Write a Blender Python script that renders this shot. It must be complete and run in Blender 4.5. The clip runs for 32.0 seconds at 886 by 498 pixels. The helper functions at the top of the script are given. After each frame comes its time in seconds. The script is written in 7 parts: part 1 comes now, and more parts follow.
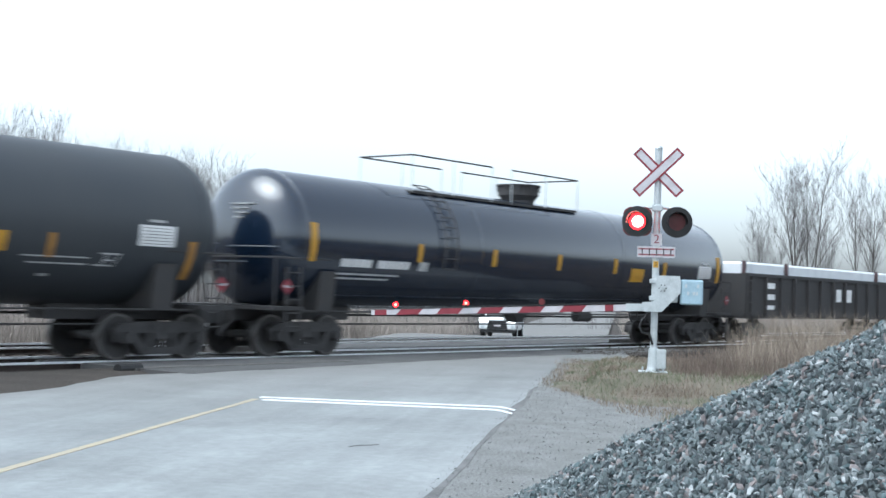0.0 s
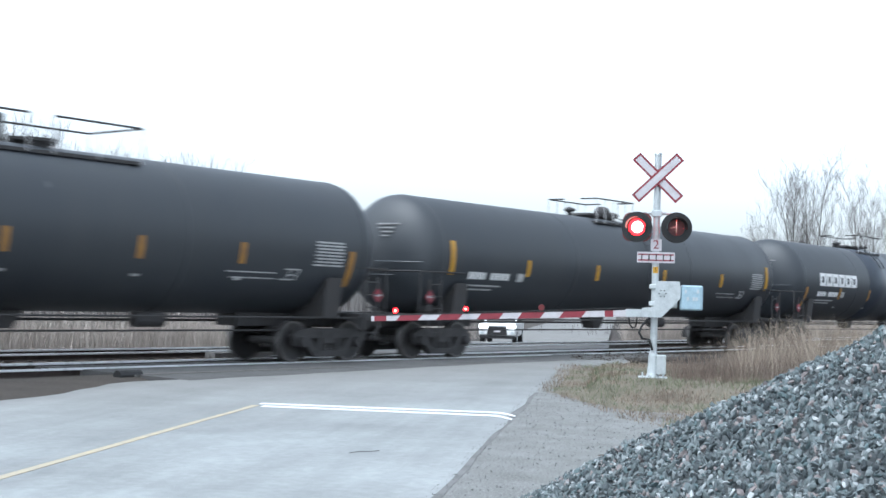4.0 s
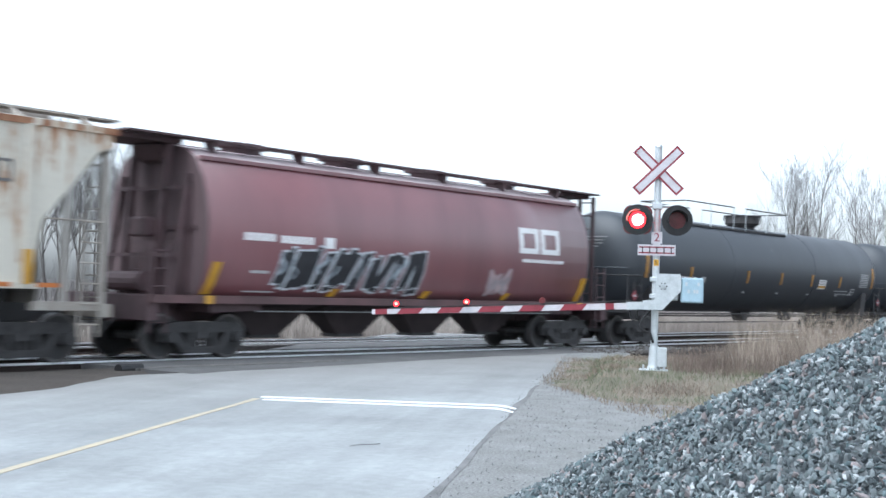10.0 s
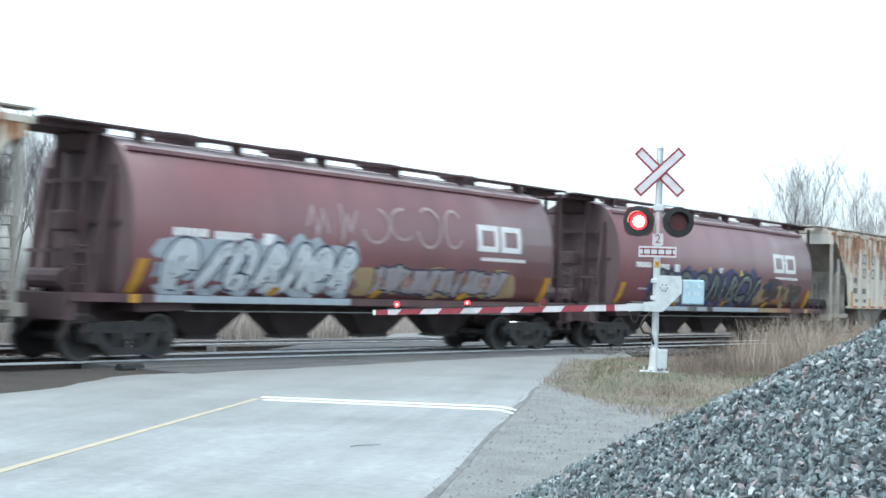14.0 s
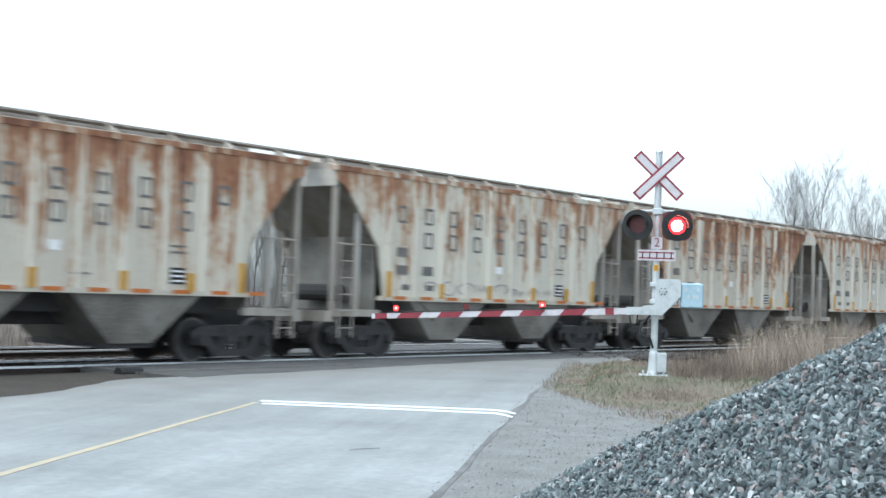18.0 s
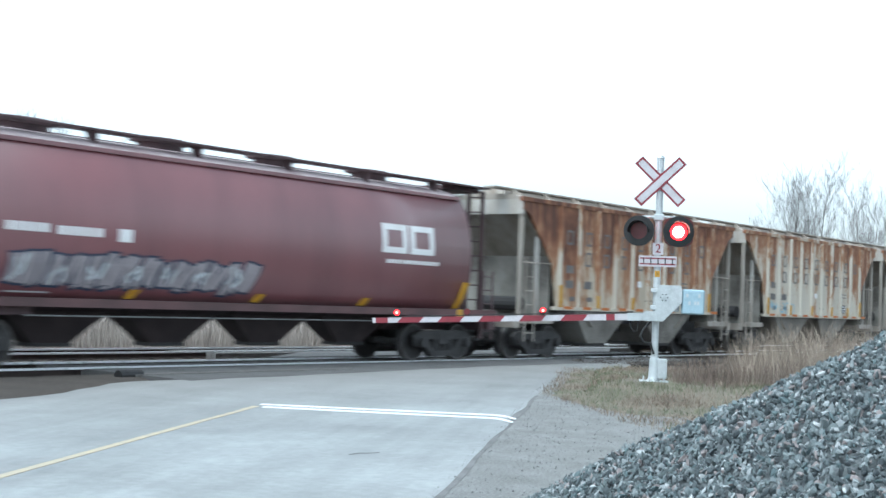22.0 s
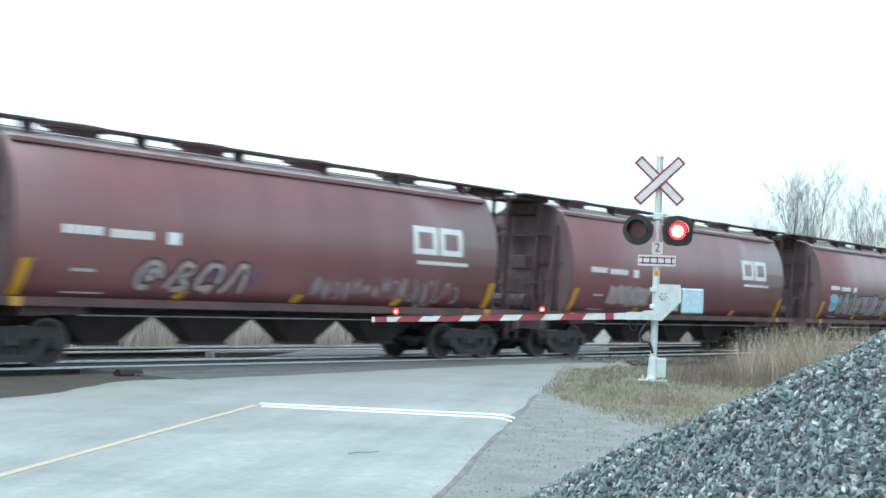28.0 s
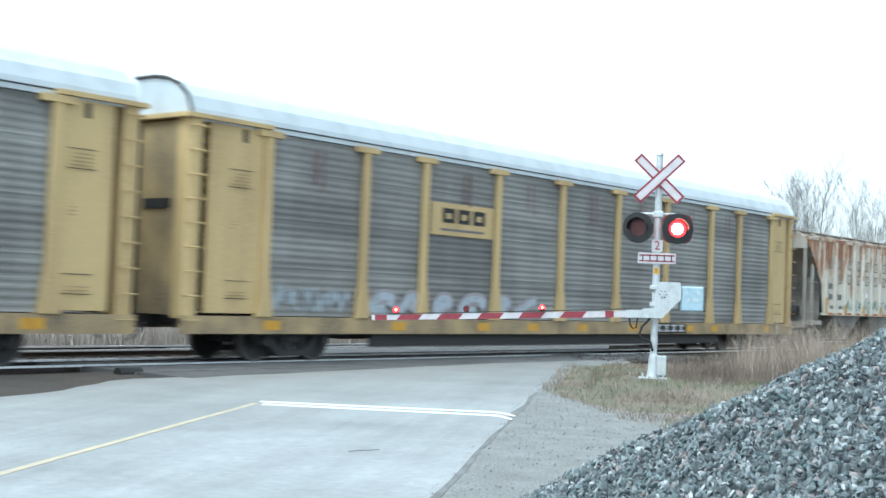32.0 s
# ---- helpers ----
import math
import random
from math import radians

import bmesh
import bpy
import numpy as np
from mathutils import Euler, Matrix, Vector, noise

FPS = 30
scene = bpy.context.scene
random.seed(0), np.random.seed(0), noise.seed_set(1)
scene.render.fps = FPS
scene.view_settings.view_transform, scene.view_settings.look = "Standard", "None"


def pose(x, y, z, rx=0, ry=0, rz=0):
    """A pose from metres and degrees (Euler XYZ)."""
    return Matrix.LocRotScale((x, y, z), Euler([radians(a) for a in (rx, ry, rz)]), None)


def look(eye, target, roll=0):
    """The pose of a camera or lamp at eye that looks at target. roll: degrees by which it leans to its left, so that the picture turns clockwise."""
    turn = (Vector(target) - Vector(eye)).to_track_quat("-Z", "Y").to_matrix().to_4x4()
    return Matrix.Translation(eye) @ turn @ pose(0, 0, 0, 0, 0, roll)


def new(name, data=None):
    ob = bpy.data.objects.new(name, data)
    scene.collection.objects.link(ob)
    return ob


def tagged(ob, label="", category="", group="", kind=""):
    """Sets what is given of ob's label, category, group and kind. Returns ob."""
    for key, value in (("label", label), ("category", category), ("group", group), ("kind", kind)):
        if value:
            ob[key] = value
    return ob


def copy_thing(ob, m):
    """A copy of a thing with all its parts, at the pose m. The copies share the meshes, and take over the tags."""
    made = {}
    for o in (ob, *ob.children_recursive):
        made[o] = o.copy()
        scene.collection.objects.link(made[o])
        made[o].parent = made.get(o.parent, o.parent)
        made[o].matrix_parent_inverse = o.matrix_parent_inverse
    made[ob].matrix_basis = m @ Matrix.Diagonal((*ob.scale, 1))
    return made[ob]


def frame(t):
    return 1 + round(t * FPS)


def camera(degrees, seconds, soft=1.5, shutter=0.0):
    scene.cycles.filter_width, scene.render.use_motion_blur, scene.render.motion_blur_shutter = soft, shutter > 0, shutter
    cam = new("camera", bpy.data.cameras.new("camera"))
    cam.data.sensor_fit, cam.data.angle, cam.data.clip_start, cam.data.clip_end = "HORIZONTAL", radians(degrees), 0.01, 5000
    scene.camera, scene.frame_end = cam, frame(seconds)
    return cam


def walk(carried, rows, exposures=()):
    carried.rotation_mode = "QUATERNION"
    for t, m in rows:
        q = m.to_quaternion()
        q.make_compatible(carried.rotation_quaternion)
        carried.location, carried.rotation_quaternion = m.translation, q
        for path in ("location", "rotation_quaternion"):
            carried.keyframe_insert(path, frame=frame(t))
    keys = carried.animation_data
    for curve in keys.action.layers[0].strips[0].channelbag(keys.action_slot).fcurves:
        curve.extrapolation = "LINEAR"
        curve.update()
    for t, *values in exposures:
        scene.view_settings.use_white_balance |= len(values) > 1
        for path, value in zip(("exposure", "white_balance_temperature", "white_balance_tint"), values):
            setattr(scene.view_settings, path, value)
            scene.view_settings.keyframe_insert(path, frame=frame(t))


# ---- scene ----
cam = camera(38.17, 32.0, soft=1.55, shutter=0.5)
PATH = [
    (0, pose(0, 0, 1.57, 91.830, -1.904, -51.353)),
    (0.5, pose(0, 0, 1.57, 91.793, -1.870, -51.353)),
    (1, pose(0, 0, 1.57, 91.755, -1.852, -51.359)),
    (1.5, pose(0, 0, 1.57, 91.684, -1.821, -51.354)),
    (2, pose(0, 0, 1.57, 91.771, -1.859, -51.348)),
    (2.5, pose(0, 0, 1.57, 91.810, -1.860, -51.348)),
    (3, pose(0, 0, 1.57, 91.951, -1.922, -51.353)),
    (3.5, pose(0, 0, 1.57, 92.181, -1.867, -51.365)),
    (5.5, pose(0, 0, 1.57, 91.575, -1.435, -51.361)),
    (6, pose(0, 0, 1.57, 91.578, -1.492, -51.350)),
    (6.5, pose(0, 0, 1.57, 91.682, -1.630, -51.327)),
    (7, pose(0, 0, 1.57, 91.816, -1.583, -51.310)),
    (7.5, pose(0, 0, 1.57, 91.894, -1.670, -51.293)),
    (8, pose(0, 0, 1.57, 91.947, -1.721, -51.299)),
    (8.5, pose(0, 0, 1.57, 91.937, -1.711, -51.315)),
    (9, pose(0, 0, 1.57, 91.857, -1.669, -51.332)),
    (9.5, pose(0, 0, 1.57, 91.784, -1.693, -51.332)),
    (10, pose(0, 0, 1.57, 91.784, -1.694, -51.332)),
    (10.5, pose(0, 0, 1.57, 91.829, -1.674, -51.338)),
    (11, pose(0, 0, 1.57, 91.856, -1.693, -51.332)),
    (11.5, pose(0, 0, 1.57, 91.900, -1.694, -51.332)),
    (12, pose(0, 0, 1.57, 91.885, -1.773, -51.320)),
    (12.5, pose(0, 0, 1.57, 91.837, -1.840, -51.309)),
    (13, pose(0, 0, 1.57, 91.800, -1.922, -51.314)),
    (13.5, pose(0, 0, 1.57, 91.775, -1.975, -51.308)),
    (14, pose(0, 0, 1.57, 91.823, -1.901, -51.298)),
    (14.5, pose(0, 0, 1.57, 91.929, -1.972, -51.270)),
    (16.5, pose(0, 0, 1.57, 92.046, -1.984, -51.314)),
    (17, pose(0, 0, 1.57, 91.971, -1.947, -51.336)),
    (17.5, pose(0, 0, 1.57, 91.909, -1.863, -51.337)),
    (18, pose(0, 0, 1.57, 91.985, -1.893, -51.337)),
    (18.5, pose(0, 0, 1.57, 92.645, -2.193, -51.341)),
    (19, pose(0, 0, 1.57, 92.797, -2.324, -51.296)),
    (19.5, pose(0, 0, 1.57, 92.766, -2.291, -51.297)),
    (20, pose(0, 0, 1.57, 92.503, -2.243, -51.297)),
    (20.5, pose(0, 0, 1.57, 92.282, -2.144, -51.313)),
    (21, pose(0, 0, 1.57, 92.155, -2.244, -51.319)),
    (21.5, pose(0, 0, 1.57, 92.195, -2.232, -51.319)),
    (22, pose(0, 0, 1.57, 92.193, -2.239, -51.297)),
    (22.5, pose(0, 0, 1.57, 92.173, -2.307, -51.296)),
    (23, pose(0, 0, 1.57, 92.178, -2.324, -51.296)),
    (23.5, pose(0, 0, 1.57, 92.116, -2.243, -51.297)),
    (24, pose(0, 0, 1.57, 92.046, -2.202, -51.302)),
    (24.5, pose(0, 0, 1.57, 91.999, -2.275, -51.313)),
    (25, pose(0, 0, 1.57, 92.060, -2.358, -51.313)),
    (25.5, pose(0, 0, 1.57, 92.139, -2.358, -51.313)),
    (27.5, pose(0, 0, 1.57, 92.156, -2.231, -51.330)),
    (28, pose(0, 0, 1.57, 92.156, -2.244, -51.335)),
    (28.5, pose(0, 0, 1.57, 92.175, -2.307, -51.335)),
    (29, pose(0, 0, 1.57, 92.195, -2.239, -51.335)),
    (29.5, pose(0, 0, 1.57, 92.234, -2.243, -51.335)),
    (30, pose(0, 0, 1.57, 92.239, -2.263, -51.335)),
    (30.5, pose(0, 0, 1.57, 92.206, -2.248, -51.330)),
    (31, pose(0, 0, 1.57, 92.165, -2.179, -51.330)),
    (31.5, pose(0, 0, 1.57, 92.073, -2.212, -51.336)),
    (32, pose(0, 0, 1.57, 92.067, -2.186, -51.336)),
]
walk(cam, PATH, exposures=[(0, 1.09, 5700, 3), (2, 1.21, 5700, 4), (3, 1.21, 5700, 4), (6, 1.27, 5660, 6), (9, 1.31, 5690, 7), (12, 1.31, 5690, 0), (14, 1.37, 5690, -1), (17, 1.25, 5740, -1), (18, 1.23, 5740, 1), (19, 1.0, 5740, 3), (20, 1.0, 5720, 3), (21, 1.1, 5650, 1), (23, 1.27, 5520, -2), (25, 1.31, 5480, -4), (28, 1.30, 5600, -8), (30, 1.25, 5660, -9), (31, 1.36, 5620, -6), (32, 1.42, 5600, -3)])

# ---- light: bright overcast sky ----
world = bpy.data.worlds.new("overcast_sky")
scene.world = world
world.use_nodes = True
wn, wl = world.node_tree.nodes, world.node_tree.links
wn.clear()
sky = wn.new("ShaderNodeTexSky")
sky.sky_type, sky.sun_disc = "NISHITA", False
sky.sun_elevation, sky.sun_rotation = radians(60), radians(285)
sky.air_density, sky.dust_density, sky.ozone_density = 1.0, 3.0, 1.0
hsv = wn.new("ShaderNodeHueSaturation")
hsv.inputs["Saturation"].default_value = 0.22
bg = wn.new("ShaderNodeBackground")
bg.inputs["Strength"].default_value = 0.15
wo = wn.new("ShaderNodeOutputWorld")
wl.new(sky.outputs[0], hsv.inputs["Color"])
wl.new(hsv.outputs[0], bg.inputs["Color"])
wl.new(bg.outputs[0], wo.inputs["Surface"])
sun = new("sun", bpy.data.lights.new("sun", "SUN"))
sun.data.energy, sun.data.angle, sun.data.color = 0.7, radians(50), (1.0, 0.97, 0.93)
sun.matrix_world = look((-12, 4, 30), (0, 0, 0))

# ---- materials ----
def mat(name, color, rough=0.6, metal=0.0, dark=None, scale=3.0, grain=40.0, amount=0.5, bump=0.15, streak=False, light=None):
    """A surface with wear at two scales: color, broad patches of dark, fine grain of light, and a fine relief."""
    m = bpy.data.materials.new(name)
    m.use_nodes = True
    n, l = m.node_tree.nodes, m.node_tree.links
    b = n["Principled BSDF"]
    tc = n.new("ShaderNodeTexCoord")
    mp = n.new("ShaderNodeMapping")
    l.new(tc.outputs["Object"], mp.inputs["Vector"])
    if streak:
        mp.inputs["Scale"].default_value = (1.0, 1.0, 0.16)
    n1 = n.new("ShaderNodeTexNoise")
    n1.inputs["Scale"].default_value, n1.inputs["Detail"].default_value = scale, 6
    l.new(mp.outputs[0], n1.inputs["Vector"])
    n2 = n.new("ShaderNodeTexNoise")
    n2.inputs["Scale"].default_value, n2.inputs["Detail"].default_value = grain, 3
    l.new(tc.outputs["Object"], n2.inputs["Vector"])
    r1 = n.new("ShaderNodeMapRange")
    r1.inputs["From Min"].default_value, r1.inputs["From Max"].default_value = 0.62 - 0.35 * amount, 0.72
    l.new(n1.outputs["Fac"], r1.inputs["Value"])
    mix = n.new("ShaderNodeMixRGB")
    mix.inputs[1].default_value = (*color, 1)
    mix.inputs[2].default_value = (*(dark or [c * 0.6 for c in color]), 1)
    l.new(r1.outputs[0], mix.inputs[0])
    mix2 = n.new("ShaderNodeMixRGB")
    r2 = n.new("ShaderNodeMapRange")
    r2.inputs["From Min"].default_value, r2.inputs["From Max"].default_value = 0.45, 0.8
    r2.inputs["To Max"].default_value = 0.6
    l.new(n2.outputs["Fac"], r2.inputs["Value"])
    l.new(r2.outputs[0], mix2.inputs[0])
    l.new(mix.outputs[0], mix2.inputs[1])
    mix2.inputs[2].default_value = (*(light or [min(1, c * 1.25) for c in color]), 1)
    l.new(mix2.outputs[0], b.inputs["Base Color"])
    rr = n.new("ShaderNodeMapRange")
    rr.inputs["To Min"].default_value, rr.inputs["To Max"].default_value = max(0.05, rough - 0.1), min(1, rough + 0.12)
    l.new(n1.outputs["Fac"], rr.inputs["Value"])
    l.new(rr.outputs[0], b.inputs["Roughness"])
    b.inputs["Metallic"].default_value = metal
    if bump:
        bp = n.new("ShaderNodeBump")
        bp.inputs["Strength"].default_value, bp.inputs["Distance"].default_value = bump, 0.01
        l.new(n2.outputs["Fac"], bp.inputs["Height"])
        l.new(bp.outputs[0], b.inputs["Normal"])
    return m


def gloss(m, level, coat=0.0):
    """A harder, glossier paint film."""
    m.node_tree.nodes["Principled BSDF"].inputs["Specular IOR Level"].default_value = level
    m.node_tree.nodes["Principled BSDF"].inputs["Coat Weight"].default_value = coat
    m.node_tree.nodes["Principled BSDF"].inputs["Coat Roughness"].default_value = 0.25
    return m


def glow(name, color, strength):
    m = bpy.data.materials.new(name)
    m.use_nodes = True
    b = m.node_tree.nodes["Principled BSDF"]
    b.inputs["Base Color"].default_value = (*color, 1)
    b.inputs["Emission Color"].default_value = (*color, 1)
    b.inputs["Emission Strength"].default_value = strength
    return m


ASPHALT = mat("asphalt", (0.272, 0.286, 0.290), 0.8, dark=(0.218, 0.228, 0.230), scale=0.5, grain=70, amount=0.6, bump=0.5, light=(0.335, 0.350, 0.355))


def traffic_worn(m):
    """Long stains along the road and broad weathered patches."""
    n, l = m.node_tree.nodes, m.node_tree.links
    b = n["Principled BSDF"]
    old = b.inputs["Base Color"].links[0].from_socket
    tc = n.new("ShaderNodeTexCoord")
    for size, turn, low, high in (((0.05, 0.75, 1.0), -30.7, 0.80, 1.12), ((0.22, 0.35, 1.0), 10.0, 0.86, 1.1), ((1.6, 1.6, 1.0), 0.0, 0.92, 1.06), ((9.0, 9.0, 1.0), 0.0, 0.90, 1.08), ((0.10, 2.6, 1.0), -30.7, 0.92, 1.05)):
        mp = n.new("ShaderNodeMapping")
        mp.vector_type = "POINT"
        rot = n.new("ShaderNodeVectorRotate")
        rot.rotation_type = "Z_AXIS"
        rot.inputs["Angle"].default_value = radians(turn)
        l.new(tc.outputs["Object"], rot.inputs["Vector"])
        l.new(rot.outputs[0], mp.inputs["Vector"])
        mp.inputs["Scale"].default_value = size
        ns = n.new("ShaderNodeTexNoise")
        ns.inputs["Scale"].default_value, ns.inputs["Detail"].default_value, ns.inputs["Roughness"].default_value = 1.0, 7, 0.6
        l.new(mp.outputs[0], ns.inputs["Vector"])
        mr = n.new("ShaderNodeMapRange")
        mr.inputs["From Min"].default_value, mr.inputs["From Max"].default_value = 0.32, 0.66
        mr.inputs["To Min"].default_value, mr.inputs["To Max"].default_value = low, high
        l.new(ns.outputs["Fac"], mr.inputs["Value"])
        mx = n.new("ShaderNodeMixRGB")
        mx.blend_type, mx.inputs[0].default_value = "MULTIPLY", 1.0
        l.new(old, mx.inputs[1])
        l.new(mr.outputs[0], mx.inputs[2])
        old = mx.outputs[0]
    # a darker, browner tone that grows with y towards the tracks
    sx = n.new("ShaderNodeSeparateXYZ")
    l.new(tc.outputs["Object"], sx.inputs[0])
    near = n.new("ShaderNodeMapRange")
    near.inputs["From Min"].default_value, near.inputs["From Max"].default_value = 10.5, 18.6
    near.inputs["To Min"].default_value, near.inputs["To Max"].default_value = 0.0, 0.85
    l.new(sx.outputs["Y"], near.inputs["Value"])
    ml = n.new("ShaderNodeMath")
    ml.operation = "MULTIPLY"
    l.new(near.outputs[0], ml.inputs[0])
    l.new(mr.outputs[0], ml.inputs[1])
    trackward = n.new("ShaderNodeMixRGB")
    trackward.inputs[2].default_value = (0.155, 0.148, 0.14, 1)
    l.new(ml.outputs[0], trackward.inputs[0])
    l.new(old, trackward.inputs[1])
    l.new(trackward.outputs[0], b.inputs["Base Color"])
    return m


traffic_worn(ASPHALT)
GRAVEL = mat("gravel", (0.172, 0.176, 0.172), 0.95, dark=(0.112, 0.112, 0.108), scale=2.2, grain=42, amount=0.85, bump=1.0, light=(0.40, 0.402, 0.395))
SOIL = mat("dry_grass_soil", (0.042, 0.034, 0.028), 0.95, dark=(0.026, 0.021, 0.018), scale=0.8, grain=30, amount=0.8, bump=1.0, light=(0.085, 0.070, 0.056))
BALLAST = mat("track_ballast", (0.075, 0.066, 0.058), 0.95, dark=(0.04, 0.034, 0.03), scale=2, grain=28, amount=0.7, bump=1.0, light=(0.13, 0.12, 0.11))
WHITELINE = mat("white_road_paint", (0.75, 0.76, 0.76), 0.6, dark=(0.5, 0.51, 0.52), scale=6, grain=50, amount=0.5)
YELLOWLINE = mat("yellow_road_paint", (0.42, 0.345, 0.225), 0.7, dark=(0.31, 0.285, 0.245), scale=5, grain=50, amount=0.9)
RAILTOP = mat("polished_rail_steel", (0.86, 0.87, 0.89), 0.48, 0.85, scale=5, amount=0.2, bump=0.02)
RUSTSTEEL = mat("rusty_steel", (0.042, 0.031, 0.027), 0.85, 0.2, dark=(0.025, 0.02, 0.018), scale=6, bump=0.3)
WOODTIE = mat("creosoted_wood", (0.07, 0.055, 0.045), 0.9, dark=(0.035, 0.028, 0.024), scale=7, grain=70, bump=0.5)
PLANK = mat("grey_timber", (0.115, 0.110, 0.106), 0.9, dark=(0.055, 0.051, 0.048), scale=6, grain=70, bump=0.5)
TANKBLACK = mat("black_tank_paint", (0.036, 0.042, 0.051), 0.48, dark=(0.047, 0.052, 0.059), scale=0.9, grain=25, amount=0.7, bump=0.04, streak=True, light=(0.040, 0.044, 0.050))
TANKGLOSS = mat("glossy_black_tank_paint", (0.005, 0.013, 0.030), 0.16, dark=(0.007, 0.015, 0.032), scale=0.7, grain=25, amount=0.5, bump=0.0, light=(0.006, 0.014, 0.031))
gloss(TANKGLOSS, 0.8, 0.6), gloss(TANKBLACK, 0.5)
TANKGLOSS.node_tree.nodes["Principled BSDF"].inputs["Coat Roughness"].default_value = 0.045


def scuffed(m, amount):
    """Pale rubbed scratches and dust spots on dark paint."""
    n, l = m.node_tree.nodes, m.node_tree.links
    b = n["Principled BSDF"]
    old = b.inputs["Base Color"].links[0].from_socket
    tc = n.new("ShaderNodeTexCoord")
    for size, low, high in (((3.0, 3.0, 1.1), 0.70, 0.76), ((9.0, 9.0, 5.0), 0.72, 0.78)):
        mp = n.new("ShaderNodeMapping")
        mp.inputs["Scale"].default_value = size
        l.new(tc.outputs["Object"], mp.inputs["Vector"])
        ns = n.new("ShaderNodeTexNoise")
        ns.inputs["Scale"].default_value, ns.inputs["Detail"].default_value, ns.inputs["Roughness"].default_value = 1.0, 6, 0.62
        l.new(mp.outputs[0], ns.inputs["Vector"])
        mr = n.new("ShaderNodeMapRange")
        mr.inputs["From Min"].default_value, mr.inputs["From Max"].default_value, mr.inputs["To Max"].default_value = low, high, amount
        l.new(ns.outputs["Fac"], mr.inputs["Value"])
        mx = n.new("ShaderNodeMixRGB")
        mx.inputs[2].default_value = (0.17, 0.175, 0.18, 1)
        l.new(mr.outputs[0], mx.inputs[0])
        l.new(old, mx.inputs[1])
        old = mx.outputs[0]
    l.new(old, b.inputs["Base Color"])


scuffed(TANKBLACK, 0.7)
TANKGREY = mat("charcoal_tank_band", (0.030, 0.039, 0.056), 0.40, scale=1.2, bump=0.03)
gloss(TANKGREY, 0.7)
FRAMEBLACK = mat("grimy_black_steel", (0.042, 0.041, 0.043), 0.75, dark=(0.055, 0.050, 0.048), scale=4, grain=30, amount=0.8, bump=0.2)
TRUCKBROWN = mat("dusty_cast_steel", (0.047, 0.045, 0.046), 0.7, dark=(0.026, 0.025, 0.026), scale=5, grain=30, amount=0.7, bump=0.3, light=(0.085, 0.077, 0.072))
RIMSTEEL = mat("worn_wheel_rim_steel", (0.14, 0.135, 0.132), 0.4, 0.6, dark=(0.09, 0.08, 0.075), scale=6, amount=0.6, bump=0.05)
CNBROWN = mat("oxide_red_paint", (0.212, 0.080, 0.089), 0.36, dark=(0.150, 0.056, 0.064), scale=0.7, grain=25, amount=0.55, bump=0.04, streak=True, light=(0.185, 0.070, 0.078))
gloss(CNBROWN, 0.75, 0.45)
# dusty pink made paler: the sky's sheen is put into the colour
ROOFPALE = mat("dusty_pink_roof", (0.42, 0.36, 0.365), 0.6, dark=(0.25, 0.18, 0.185), scale=1.5, amount=0.6, bump=0.05)
SILLRED = mat("worn_oxide_red_sill", (0.125, 0.066, 0.068), 0.7, dark=(0.07, 0.045, 0.045), scale=1.2, amount=0.7, bump=0.08)
CNDARK = mat("grimy_oxide_red_steel", (0.094, 0.056, 0.060), 0.7, dark=(0.056, 0.038, 0.040), scale=3, amount=0.7, bump=0.15)
ENDDUST = mat("dusty_oxide_end_sheet", (0.14, 0.095, 0.10), 0.8, dark=(0.07, 0.048, 0.05), scale=1.6, amount=0.8, bump=0.1, streak=True)
STRIPYELLOW = mat("yellow_reflective_tape", (0.53, 0.285, 0.025), 0.5, dark=(0.42, 0.21, 0.03), scale=4, amount=0.4, bump=0.0)
FADEDTAPE = mat("faded_orange_tape", (0.37, 0.19, 0.04), 0.55, dark=(0.25, 0.13, 0.05), scale=5, amount=0.6, bump=0.0)
LOGOWHITE = mat("white_stencil_paint", (0.80, 0.80, 0.80), 0.55, dark=(0.72, 0.70, 0.69), scale=3, amount=0.4, bump=0.0)
DULLWHITE = mat("faded_stencil_paint", (0.5, 0.5, 0.5), 0.6, dark=(0.28, 0.28, 0.28), scale=9, amount=0.6, bump=0.0)
STENCILGREY = mat("worn_grey_stencil_paint", (0.30, 0.30, 0.30), 0.6, dark=(0.13, 0.13, 0.135), scale=9, amount=0.7, bump=0.0)
GREYLETTER = mat("grey_lettering_paint", (0.135, 0.13, 0.13), 0.6, dark=(0.24, 0.2, 0.17), scale=5, amount=0.5, bump=0.0)
WCFRAME = mat("grimy_grey_steel", (0.38, 0.35, 0.31), 0.7, dark=(0.20, 0.155, 0.12), scale=2.2, grain=30, amount=0.8, bump=0.1, streak=True)
CHALK = mat("chalky_pale_grey_steel", (0.47, 0.455, 0.425), 0.75, dark=(0.30, 0.25, 0.20), scale=1.8, grain=30, amount=0.6, bump=0.1, streak=True)
# mid grey with broad dark patches, for discharge bays and bolster sheets
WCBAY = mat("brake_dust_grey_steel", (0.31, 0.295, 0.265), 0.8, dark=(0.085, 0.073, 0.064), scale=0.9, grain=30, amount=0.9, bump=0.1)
# much darker than the hopper body; for the discharge bays under it
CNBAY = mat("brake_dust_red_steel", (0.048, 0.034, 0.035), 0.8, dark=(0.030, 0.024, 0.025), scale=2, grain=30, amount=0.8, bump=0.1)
WCEND = mat("soot_grey_slope_sheet", (0.34, 0.315, 0.275), 0.8, dark=(0.16, 0.138, 0.112), scale=1.5, amount=0.8, bump=0.1, streak=True)
